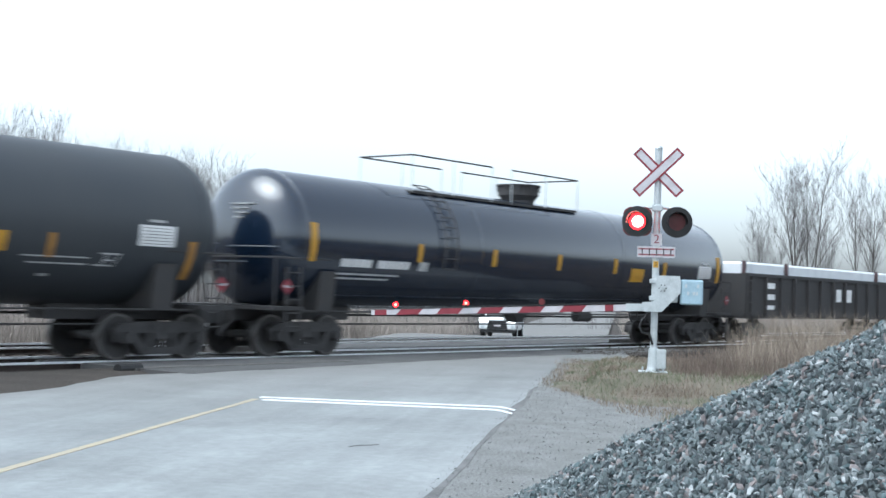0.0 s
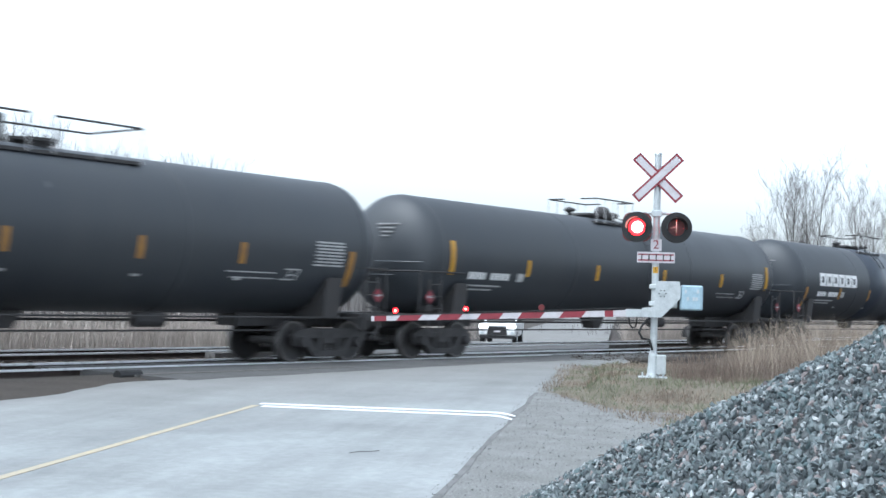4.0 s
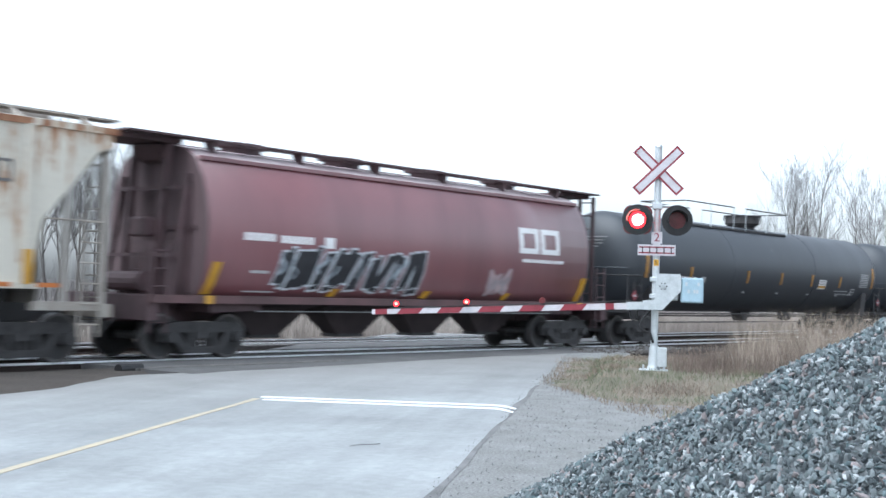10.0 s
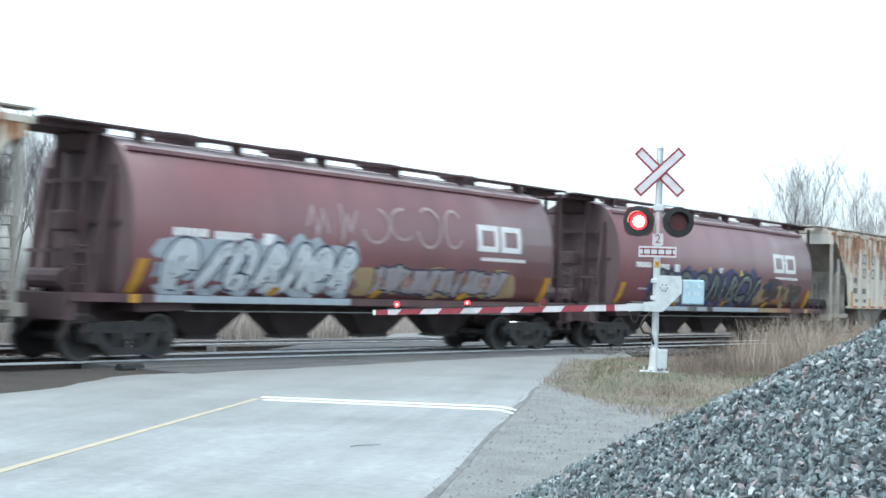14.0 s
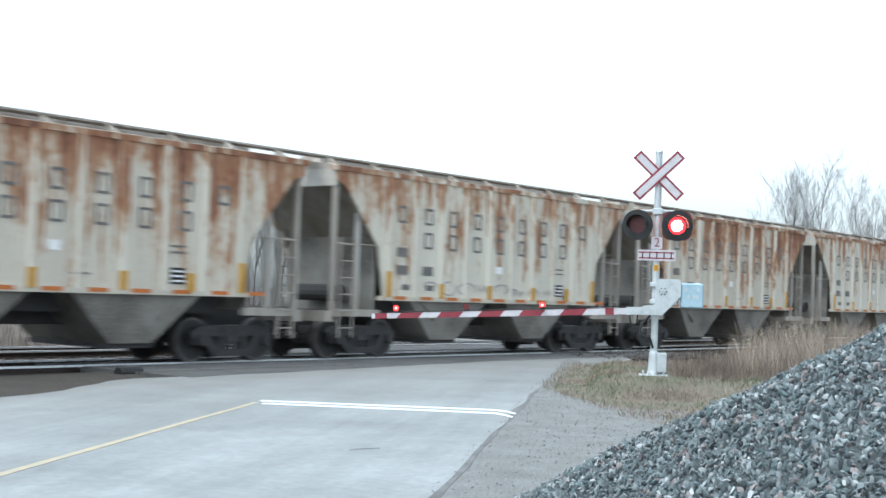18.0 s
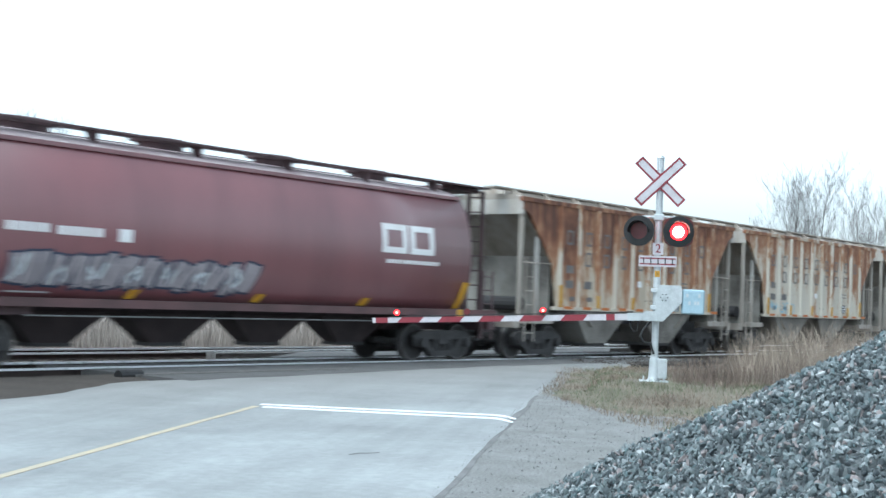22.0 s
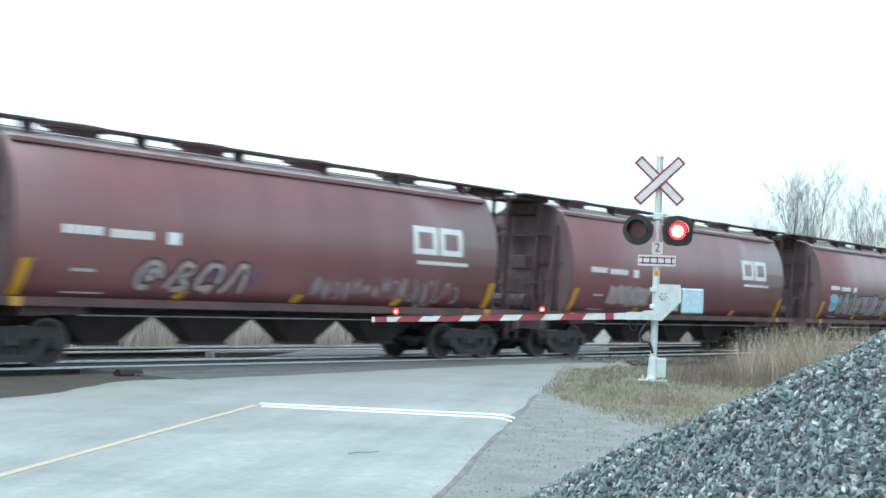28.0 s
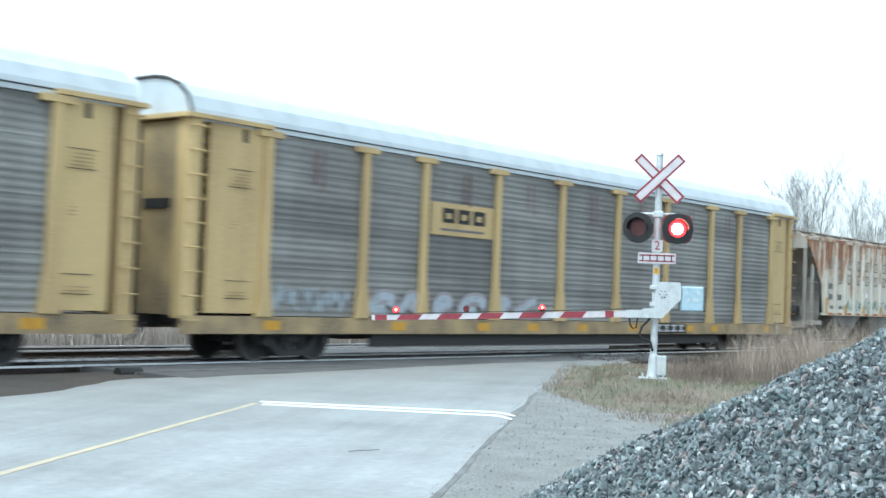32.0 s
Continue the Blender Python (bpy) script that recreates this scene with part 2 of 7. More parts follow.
GALV = mat("galvanised_steel", (0.50, 0.53, 0.54), 0.45, 0.35, dark=(0.40, 0.43, 0.44), scale=6, grain=40, bump=0.05)
SIGNWHITE = mat("white_sign_sheeting", (0.52, 0.50, 0.52), 0.5, dark=(0.43, 0.40, 0.42), scale=5, bump=0.0)
SIGNRED = mat("red_sign_sheeting", (0.22, 0.026, 0.040), 0.45, dark=(0.17, 0.022, 0.032), scale=5, bump=0.0)
BLACKPAINT = mat("matt_black_paint", (0.012, 0.012, 0.013), 0.6, scale=6, bump=0.03)
BLUEGREY = mat("pale_blue_painted_box", (0.33, 0.45, 0.52), 0.5, dark=(0.26, 0.36, 0.43), scale=6, bump=0.03)
CONCRETE = mat("concrete", (0.36, 0.35, 0.33), 0.9, scale=5, grain=50, bump=0.3)
RACKGREY = mat("weathered_galvanised_panel", (0.25, 0.251, 0.241), 0.8, 0.0, dark=(0.162, 0.157, 0.147), scale=0.9, grain=20, amount=0.8, bump=0.05, streak=True)


def banded(m):
    """Stacked panels that have weathered each in its own way."""
    n, l = m.node_tree.nodes, m.node_tree.links
    b = n["Principled BSDF"]
    old = b.inputs["Base Color"].links[0].from_socket
    tc = n.new("ShaderNodeTexCoord")
    mp = n.new("ShaderNodeMapping")
    mp.inputs["Scale"].default_value = (0.14, 1.0, 1.5)
    l.new(tc.outputs["Object"], mp.inputs["Vector"])
    ns = n.new("ShaderNodeTexNoise")
    ns.inputs["Scale"].default_value, ns.inputs["Detail"].default_value = 1.0, 4
    l.new(mp.outputs[0], ns.inputs["Vector"])
    mr = n.new("ShaderNodeMapRange")
    mr.inputs["From Min"].default_value, mr.inputs["From Max"].default_value = 0.35, 0.65
    mr.inputs["To Min"].default_value, mr.inputs["To Max"].default_value = 0.72, 1.22
    l.new(ns.outputs["Fac"], mr.inputs["Value"])
    mx = n.new("ShaderNodeMixRGB")
    mx.blend_type, mx.inputs[0].default_value = "MULTIPLY", 1.0
    l.new(old, mx.inputs[1])
    l.new(mr.outputs[0], mx.inputs[2])
    l.new(mx.outputs[0], b.inputs["Base Color"])


banded(RACKGREY)
TAPE = mat("orange_reflective_tape", (0.52, 0.16, 0.03), 0.6, dark=(0.36, 0.12, 0.04), scale=5, amount=0.6, bump=0.0)
RACKYELLOW = mat("faded_yellow_paint", (0.54, 0.40, 0.19), 0.65, dark=(0.40, 0.285, 0.14), scale=1.4, grain=25, amount=0.6, bump=0.05, streak=True)
RACKSILL = mat("grimy_yellow_sill_paint", (0.42, 0.31, 0.16), 0.75, dark=(0.13, 0.105, 0.08), scale=1.3, grain=25, amount=0.85, bump=0.1)
RACKDOOR = mat("sooty_yellow_door_paint", (0.46, 0.345, 0.17), 0.7, dark=(0.13, 0.105, 0.08), scale=0.8, grain=20, amount=0.62, bump=0.05)
RACKROOF = mat("bare_metal_roof", (0.52, 0.57, 0.60), 0.5, 0.2, dark=(0.42, 0.46, 0.49), scale=1.5, bump=0.03)
BARK = mat("grey_bark", (0.12, 0.108, 0.102), 0.95, dark=(0.07, 0.06, 0.055), scale=4, bump=0.4)
TWIGS = mat("bare_twigs", (0.12, 0.108, 0.107), 0.95, scale=4, bump=0.0)
WHITEPAINT = mat("white_car_paint", (0.72, 0.73, 0.74), 0.25, scale=2, bump=0.0)
GLASSDARK = mat("dark_window_glass", (0.012, 0.014, 0.016), 0.1, scale=2, bump=0.0)
RUBBER = mat("black_rubber", (0.015, 0.015, 0.015), 0.85, scale=10, bump=0.1)
TARP = mat("white_wrapped_load", (0.74, 0.76, 0.78), 0.6, dark=(0.62, 0.64, 0.67), scale=1.5, bump=0.1)


def rusty(name, paint, low, high):
    """Chalky pale paint with rust bleeding down in narrow streaks, heavier towards the top edge."""
    m = mat(name, paint, 0.75, dark=[c * 0.80 for c in paint], scale=1.2, grain=22, amount=0.6, bump=0.08, streak=True, light=[min(0.8, c * 1.1) for c in paint])
    n, l = m.node_tree.nodes, m.node_tree.links
    b = n["Principled BSDF"]
    old = b.inputs["Base Color"].links[0].from_socket
    tc, oi = n.new("ShaderNodeTexCoord"), n.new("ShaderNodeObjectInfo")
    far = n.new("ShaderNodeMath")
    far.operation, far.inputs[1].default_value = "MULTIPLY", 60.0
    l.new(oi.outputs["Random"], far.inputs[0])
    move = n.new("ShaderNodeVectorMath")
    l.new(tc.outputs["Object"], move.inputs[0])
    l.new(far.outputs[0], move.inputs[1])
    total = None
    for size, share in (((4.5, 4.5, 0.42), 0.46), ((1.05, 1.05, 0.55), 0.34), ((9.0, 9.0, 4.0), 0.20)):
        mp = n.new("ShaderNodeMapping")
        mp.inputs["Scale"].default_value = size
        l.new(move.outputs[0], mp.inputs["Vector"])
        ns = n.new("ShaderNodeTexNoise")
        ns.inputs["Scale"].default_value, ns.inputs["Detail"].default_value, ns.inputs["Roughness"].default_value = 1.0, 7, 0.62
        l.new(mp.outputs[0], ns.inputs["Vector"])
        ml = n.new("ShaderNodeMath")
        ml.operation, ml.inputs[1].default_value = "MULTIPLY", share
        l.new(ns.outputs["Fac"], ml.inputs[0])
        if total is None:
            total = ml
        else:
            ad = n.new("ShaderNodeMath")
            l.new(total.outputs[0], ad.inputs[0])
            l.new(ml.outputs[0], ad.inputs[1])
            total = ad
    sx = n.new("ShaderNodeSeparateXYZ")
    l.new(tc.outputs["Object"], sx.inputs[0])
    h = n.new("ShaderNodeMapRange")
    h.inputs["From Min"].default_value, h.inputs["From Max"].default_value = 1.4, 4.3
    h.inputs["To Min"].default_value, h.inputs["To Max"].default_value = -0.065, 0.065
    l.new(sx.outputs["Z"], h.inputs["Value"])
    ad = n.new("ShaderNodeMath")
    l.new(total.outputs[0], ad.inputs[0])
    l.new(h.outputs[0], ad.inputs[1])
    r = n.new("ShaderNodeMapRange")
    r.inputs["From Min"].default_value, r.inputs["From Max"].default_value = low, high
    l.new(ad.outputs[0], r.inputs["Value"])
    ramp = n.new("ShaderNodeValToRGB")
    e = ramp.color_ramp.elements
    e[0].position, e[0].color = 0.0, (0.50, 0.40, 0.29, 1)
    e[1].position, e[1].color = 1.0, (0.115, 0.052, 0.035, 1)
    for p, c in ((0.28, (0.40, 0.235, 0.135)), (0.6, (0.265, 0.115, 0.060))):
        e.new(p).color = (*c, 1)
    l.new(r.outputs[0], ramp.inputs[0])
    cover = n.new("ShaderNodeMapRange")
    cover.inputs["From Min"].default_value, cover.inputs["From Max"].default_value = 0.0, 0.30
    l.new(r.outputs[0], cover.inputs["Value"])
    mx = n.new("ShaderNodeMixRGB")
    l.new(cover.outputs[0], mx.inputs[0])
    l.new(old, mx.inputs[1])
    l.new(ramp.outputs[0], mx.inputs[2])
    l.new(mx.outputs[0], b.inputs["Base Color"])
    return m


RUSTY = [rusty("rust_streaked_cream_paint", (0.66, 0.62, 0.53), 0.505, 0.69),
         rusty("badly_rusted_cream_paint", (0.61, 0.56, 0.47), 0.475, 0.655),
         rusty("rust_covered_cream_paint", (0.54, 0.47, 0.37), 0.415, 0.60)]


# ---- mesh helpers ----
def part(name, bm, material, parent=None, label="", at=None, smooth=False):
    me = bpy.data.meshes.new(name)
    bm.to_mesh(me)
    bm.free()
    if smooth:
        me.shade_smooth()
    me.materials.append(material)
    ob = new(name, me)
    ob.parent = parent
    if at is not None:
        ob.matrix_basis = at
    if label:
        tagged(ob, label)
    return ob


def again(ob, at, parent=None):
    """Another part on the same mesh."""
    o = new(ob.name.split(".")[0], ob.data)
    o.parent = parent or ob.parent
    o.matrix_basis = at
    if "label" in ob:
        o["label"] = ob["label"]
    return o


def box(x0, x1, y0, y1, z0, z1, bm=None, bevel=0.0):
    own = bm is None
    bm = bm or bmesh.new()
    v = [bm.verts.new(p) for p in ((x0, y0, z0), (x1, y0, z0), (x1, y1, z0), (x0, y1, z0), (x0, y0, z1), (x1, y0, z1), (x1, y1, z1), (x0, y1, z1))]
    for f in ((3, 2, 1, 0), (4, 5, 6, 7), (0, 1, 5, 4), (1, 2, 6, 5), (2, 3, 7, 6), (3, 0, 4, 7)):
        bm.faces.new([v[i] for i in f])
    if bevel and own:
        bmesh.ops.bevel(bm, geom=bm.edges[:], offset=bevel, segments=1, affect="EDGES")
    return bm


def prism(outline, axis, a, b, bm=None):
    """An outline of (u, v) drawn out along axis from a to b. x: (y, z), y: (x, z), z: (x, y)."""
    bm = bm or bmesh.new()
    put = {"x": lambda u, v, w: (w, u, v), "y": lambda u, v, w: (u, w, v), "z": lambda u, v, w: (u, v, w)}[axis]
    lo = [bm.verts.new(put(u, v, a)) for u, v in outline]
    hi = [bm.verts.new(put(u, v, b)) for u, v in outline]
    n = len(outline)
    for i in range(n):
        bm.faces.new((lo[i], lo[(i + 1) % n], hi[(i + 1) % n], hi[i]))
    bm.faces.new(lo[::-1])
    bm.faces.new(hi)
    bmesh.ops.recalc_face_normals(bm, faces=bm.faces[:])
    return bm


def loft(rings, bm=None, caps=True):
    bm = bm or bmesh.new()
    rows = [[bm.verts.new(p) for p in ring] for ring in rings]
    n = len(rows[0])
    for a, b in zip(rows, rows[1:]):
        for i in range(n):
            bm.faces.new((a[i], a[(i + 1) % n], b[(i + 1) % n], b[i]))
    if caps:
        bm.faces.new(rows[0][::-1])
        bm.faces.new(rows[-1])
    bmesh.ops.recalc_face_normals(bm, faces=bm.faces[:])
    return bm


def tube(p, q, r, seg=8, bm=None, r2=None, caps=True):
    """A round bar from p to q."""
    bm = bm or bmesh.new()
    p, q = Vector(p), Vector(q)
    w = (q - p).normalized()
    u = w.orthogonal().normalized()
    v = w.cross(u)
    r2 = r if r2 is None else r2
    a = [bm.verts.new(p + (u * math.cos(6.2832 * i / seg) + v * math.sin(6.2832 * i / seg)) * r) for i in range(seg)]
    b = [bm.verts.new(q + (u * math.cos(6.2832 * i / seg) + v * math.sin(6.2832 * i / seg)) * r2) for i in range(seg)]
    for i in range(seg):
        bm.faces.new((a[i], a[(i + 1) % seg], b[(i + 1) % seg], b[i]))
    if caps:
        bm.faces.new(a[::-1])
        bm.faces.new(b)
    return bm


def rods(points, r, bm=None, seg=6):
    """One bent round bar through the points."""
    bm = bm or bmesh.new()
    pts = [Vector(p) for p in points]
    u, rows = None, []
    for i, p in enumerate(pts):
        w = (pts[min(i + 1, len(pts) - 1)] - pts[max(i - 1, 0)]).normalized()
        u = w.orthogonal() if u is None else u - w * u.dot(w)
        u = (u if u.length > 1e-4 else w.orthogonal()).normalized()
        v = w.cross(u)
        rows.append([bm.verts.new(p + (u * math.cos(6.2832 * k / seg) + v * math.sin(6.2832 * k / seg)) * r) for k in range(seg)])
    for a, b in zip(rows, rows[1:]):
        for k in range(seg):
            bm.faces.new((a[k], a[(k + 1) % seg], b[(k + 1) % seg], b[k]))
    bm.faces.new(rows[0][::-1])
    bm.faces.new(rows[-1])
    return bm


def empty(name, m, label, category, group=""):
    ob = new(name)
    ob.matrix_basis = m
    ob.empty_display_size = 0.3
    return tagged(ob, label, category, group)


# ---- plan: the track runs along x; the road crosses it askew ----
TRACK = 21.2
TRACK2 = TRACK + 4.45
ANGLE = 30.7
ROADX, ROADY = math.cos(radians(ANGLE)), math.sin(radians(ANGLE))


def onroad(a, o, z=0.0):
    """a metres along the road, o metres to the left of the eye's line beside it."""
    return Vector((ROADX * a - ROADY * o, ROADY * a + ROADX * o, z))


def roadpose(a, o, z=0.0, turn=0.0):
    p = onroad(a, o, z)
    return pose(p.x, p.y, p.z, 0, 0, ANGLE + turn)


RIGHT, CENTRE, LEFT = 1.37, 4.90, 7.98


def smoothstep(a, b, x):
    t = min(1, max(0, (x - a) / (b - a)))
    return t * t * (3 - 2 * t)


def bend(a):
    """The road swings a little to the right beyond the crossing."""
    return -0.6 * smoothstep(30, 60, a)


def ground_height(x, y):
    """Flat field, a low bank along the tracks and a raised verge at the signal."""
    a, o = x * ROADX + y * ROADY, -x * ROADY + y * ROADX
    z = -0.16
    z += 0.10 * noise.noise(Vector((x * 0.25, y * 0.25, 0.3)))
    verge = smoothstep(19, 22.5, a) * (1 - smoothstep(27, 30, a)) * (1 - smoothstep(0.2, 1.2, o)) * smoothstep(-9, -5, o)
    z += 0.38 * verge
    d = abs(y - (TRACK + TRACK2) / 2)
    beside = 1 - smoothstep(-4, -1, o) * (1 - smoothstep(9, 12, o))
    z -= 0.22 * (1 - smoothstep(3.8, 5.2, d)) * (0.35 + 0.65 * beside)
    far = smoothstep(2, 11, y - TRACK2)
    z -= 0.7 * far
    o -= bend(a)
    on = (1 - smoothstep(0.0, 0.8, RIGHT - 0.4 - o)) * (1 - smoothstep(0.0, 0.8, o - LEFT - 0.2))
    z -= 0.14 * on
    left = smoothstep(LEFT - 0.7, LEFT + 0.25, o) * (1 - smoothstep(LEFT + 6, LEFT + 10, o)) * (1 - smoothstep(TRACK - 1.9, TRACK - 0.9, y)) * smoothstep(5, 9, a)
    z = z * (1 - left) + left * (-0.035 + 0.03 * noise.noise(Vector((x * 0.9, y * 0.9, 4.1))))
    return z


bm = bmesh.new()
xs = [-900, -300, -100, -40, -15] + [-5 + 0.8 * i for i in range(110)] + [95, 120, 160, 220, 350, 600, 1000, 1800]
ys = [-900, -300, -100, -40, -15] + [-5 + 0.8 * i for i in range(70)] + [56, 65, 80, 100, 140, 220, 350, 600, 1000, 1800]
grid = [[bm.verts.new((x, y, ground_height(x, y))) for x in xs] for y in ys]
for j in range(len(ys) - 1):
    for i in range(len(xs) - 1):
        bm.faces.new((grid[j][i], grid[j][i + 1], grid[j + 1][i + 1], grid[j + 1][i]))
ground = part("ground", bm, SOIL, None, smooth=True)
tagged(ground, "dry brown grassy field and verge ground", "ground", kind="structure")


def strip(a0, a1, o0, o1, z, thick, step=2.0, wave=0.0):
    """A slab along the road, with an uneven edge."""
    bm = bmesh.new()
    n = max(1, round((a1 - a0) / step))
    rows = []
    for i in range(n + 1):
        a = a0 + (a1 - a0) * i / n
        zz = z(a) if callable(z) else z
        w0 = wave * noise.noise(Vector((a * 0.6, 1.7, 0)))
        w1 = wave * noise.noise(Vector((a * 0.6, 9.1, 0)))
        w0, w1 = w0 + bend(a), w1 + bend(a)
        rows.append([bm.verts.new(onroad(a, o0 + w0, zz)), bm.verts.new(onroad(a, o1 + w1, zz)), bm.verts.new(onroad(a, o1 + w1, zz - thick)), bm.verts.new(onroad(a, o0 + w0, zz - thick))])
    for p, q in zip(rows, rows[1:]):
        for k in range(4):
            bm.faces.new((p[k], p[(k + 1) % 4], q[(k + 1) % 4], q[k]))
    bm.faces.new(rows[0])
    bm.faces.new(rows[-1][::-1])
    bmesh.ops.recalc_face_normals(bm, faces=bm.faces[:])
    return bm


def road_z(a):
    """The road falls away beyond the tracks."""
    return -0.83 * smoothstep(43, 66, a)


def road_end(x):
    """Where the pale asphalt stops short of the crossing."""
    return min(18.4, max(17.2, 17.25 + 0.11 * (x - 14.5))) + 0.12 * noise.noise(Vector((x * 0.8, 2.0, 0)))


def road_mesh():
    """The asphalt on both sides of the tracks, its ends cut along them."""
    bm = bmesh.new()
    cols = 14

    def sheet(first, last, n, squeeze):
        rows = []
        for i in range(n + 1):
            row = []
            for k in range(cols + 1):
                o = RIGHT + (LEFT - RIGHT) * k / cols
                f = (i / n) ** squeeze
                a = first(o) + (last(o) - first(o)) * f
                w = bend(a) + (0.05 * noise.noise(Vector((a * 0.6, 1.7, 0))) if k == 0 else 0.22 * noise.noise(Vector((a * 0.9, 9.1, 0))) if k == cols else 0)
                row.append((bm.verts.new(onroad(a, o + w, road_z(a))), bm.verts.new(onroad(a, o + w, road_z(a) - 0.25))))
            rows.append(row)
        for p, q in zip(rows, rows[1:]):
            for k in range(cols):
                bm.faces.new((p[k][0], p[k + 1][0], q[k + 1][0], q[k][0]))
                bm.faces.new((p[k][1], q[k][1], q[k + 1][1], p[k + 1][1]))
            for k in (0, cols):
                bm.faces.new((p[k][0], q[k][0], q[k][1], p[k][1]))
        for r in (rows[0], rows[-1]):
            for k in range(cols):
                bm.faces.new((r[k][0], r[k][1], r[k + 1][1], r[k + 1][0]))

    def near_end(o):
        a = 25.0
        for _ in range(6):
            x = ROADX * a - ROADY * o
            a = (road_end(x) - ROADX * o) / ROADY
        return a

    sheet(lambda o: -60.0, near_end, 70, 0.6)
    sheet(lambda o: (TRACK2 + 1.3 - ROADX * o) / ROADY, lambda o: 400.0, 90, 2.2)
    bmesh.ops.recalc_face_normals(bm, faces=bm.faces[:])
    return bm


RAGGED = mat("crumbled_asphalt_edge", (0.085, 0.083, 0.082), 0.95, dark=(0.17, 0.17, 0.17), scale=2.5, grain=45, amount=0.9, bump=0.6, light=(0.17, 0.17, 0.17))
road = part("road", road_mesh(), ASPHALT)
tagged(road, "pale grey worn asphalt two-lane country road", "road", kind="structure")
part("road_shoulder", strip(-60, 26.2, -1.9, RIGHT + 0.6, -0.0015, 0.25, 0.7, 0.35), GRAVEL, road, "grey loose gravel shoulder")
part("road_shoulder", strip(26.0, 38.0, -0.1, RIGHT + 0.6, -0.003, 0.25, 0.7, 0.3), GRAVEL, road, "grey loose gravel shoulder")
part("tar_edge", strip(-60, 21.5, RIGHT - 0.014, RIGHT + 0.042, 0.0025, 0.04, 0.16, 0.06), RAGGED, road, "dark crumbling asphalt edge")
part("centre_line", strip(-60, 17.0, CENTRE - 0.045, CENTRE + 0.045, 0.004, 0.02, 1.0, 0.02), YELLOWLINE, road, "worn yellow centre line")


def stop_bar(a, k):
    """A painted bar across the lane; its outer end sags back along the edge."""
    bm = bmesh.new()
    rows = []
    for i in range(41):
        f = i / 40
        o = CENTRE - 0.12 + 0.14 * k + (RIGHT - 0.01 - CENTRE + 0.12 - 0.14 * k) * f
        c = a + 0.32 * k + 0.12 * f + 0.10 * k * f - 0.5 * smoothstep(0.90, 1.02, f) ** 1.5
        w = 0.085 + 0.012 * noise.noise(Vector((i * 0.4, 3.1 * k, 0)))
        rows.append([bm.verts.new(onroad(c - w, o, 0.004)), bm.verts.new(onroad(c + w, o, 0.004)), bm.verts.new(onroad(c + w, o, -0.012)), bm.verts.new(onroad(c - w, o, -0.012))])
    for p, q in zip(rows, rows[1:]):
        for j in range(4):
            bm.faces.new((p[j], p[(j + 1) % 4], q[(j + 1) % 4], q[j]))
    bm.faces.new(rows[0])
    bm.faces.new(rows[-1][::-1])
    bmesh.ops.recalc_face_normals(bm, faces=bm.faces[:])
    return bm


for k, off in enumerate((16.92, 16.98)):
    part("stop_line", stop_bar(off, k), WHITELINE, road, "white painted stop line")


# ---- tracks ----
def track(y, x0, x1, label):
    t = tagged(new("railway_track"), label, "railway track", kind="structure")
    t.matrix_basis = pose(0, y, 0)
    bed = [(-2.6, -0.5), (2.6, -0.5), (2.1, -0.19), (-2.1, -0.19)]
    part("ballast_bed", prism(bed, "x", x0, x1), BALLAST, t)
    prof = [(-0.07, -0.17), (0.07, -0.17), (0.07, -0.15), (0.012, -0.13), (0.012, -0.045), (0.036, -0.035), (0.036, -0.006), (-0.036, -0.006), (-0.036, -0.035), (-0.012, -0.045), (-0.012, -0.13), (-0.07, -0.15)]
    for s in (-0.755, 0.755):
        rail = part("rail", prism([(u + s, v) for u, v in prof], "x", x0, x1), RUSTSTEEL, t)
        part("rail_head", box(x0, x1, s - 0.037, s + 0.037, -0.040, 0.0), RAILTOP, rail, "shiny worn rail head")
    tie = None
    for i in range(140):
        x = 4 + 0.55 * i
        if x0 < x < x1:
            m = pose(x, 0.03 * math.sin(i * 7.3), -0.17, 0, 0, 1.5 * math.sin(i * 3.1))
            if tie is None:
                tie = part("sleeper", box(-0.115, 0.115, -1.3, 1.3, -0.1, 0.005), WOODTIE, t, at=m)
            else:
                again(tie, m)
    return t


track(TRACK, -250, 450, "near railway track with polished rails on dark ballast")
track(TRACK2, -250, 450, "far railway track with polished rails on dark ballast")


# ---- rolling stock: each car stands on the rail head, x forward, -y the near side ----
def wheel_outline():
    return [(0.0, 0.10), (-0.05, 0.12), (-0.06, 0.30), (-0.085, 0.40), (-0.085, 0.457), (0.05, 0.457), (0.06, 0.485), (0.075, 0.485), (0.075, 0.39), (0.01, 0.30), (0.02, 0.12)]


def lathe_y(points, seg, bm=None, y=0.0, flip=1):
    """Points (y, radius) turned about the y axis."""
    bm = bm or bmesh.new()
    rings = [[bm.verts.new((r * math.cos(6.28319 * i / seg), y + flip * w, r * math.sin(6.28319 * i / seg))) for i in range(seg)] for w, r in points]
    for a, b in zip(rings, rings[1:]):
        for i in range(seg):
            bm.faces.new((a[i], a[(i + 1) % seg], b[(i + 1) % seg], b[i]))
    bm.faces.new(rings[0])
    bm.faces.new(rings[-1])
    bmesh.ops.recalc_face_normals(bm, faces=bm.faces[:])
    return bm


SHARED = {}


def shared(name, make, material, parent, at, label="", smooth=False):
    """A part whose mesh is made once and used again."""
    if name not in SHARED:
        SHARED[name] = part(name.split("/")[0], make(), material, parent, label, at, smooth)
        return SHARED[name]
    return again(SHARED[name], at, parent)


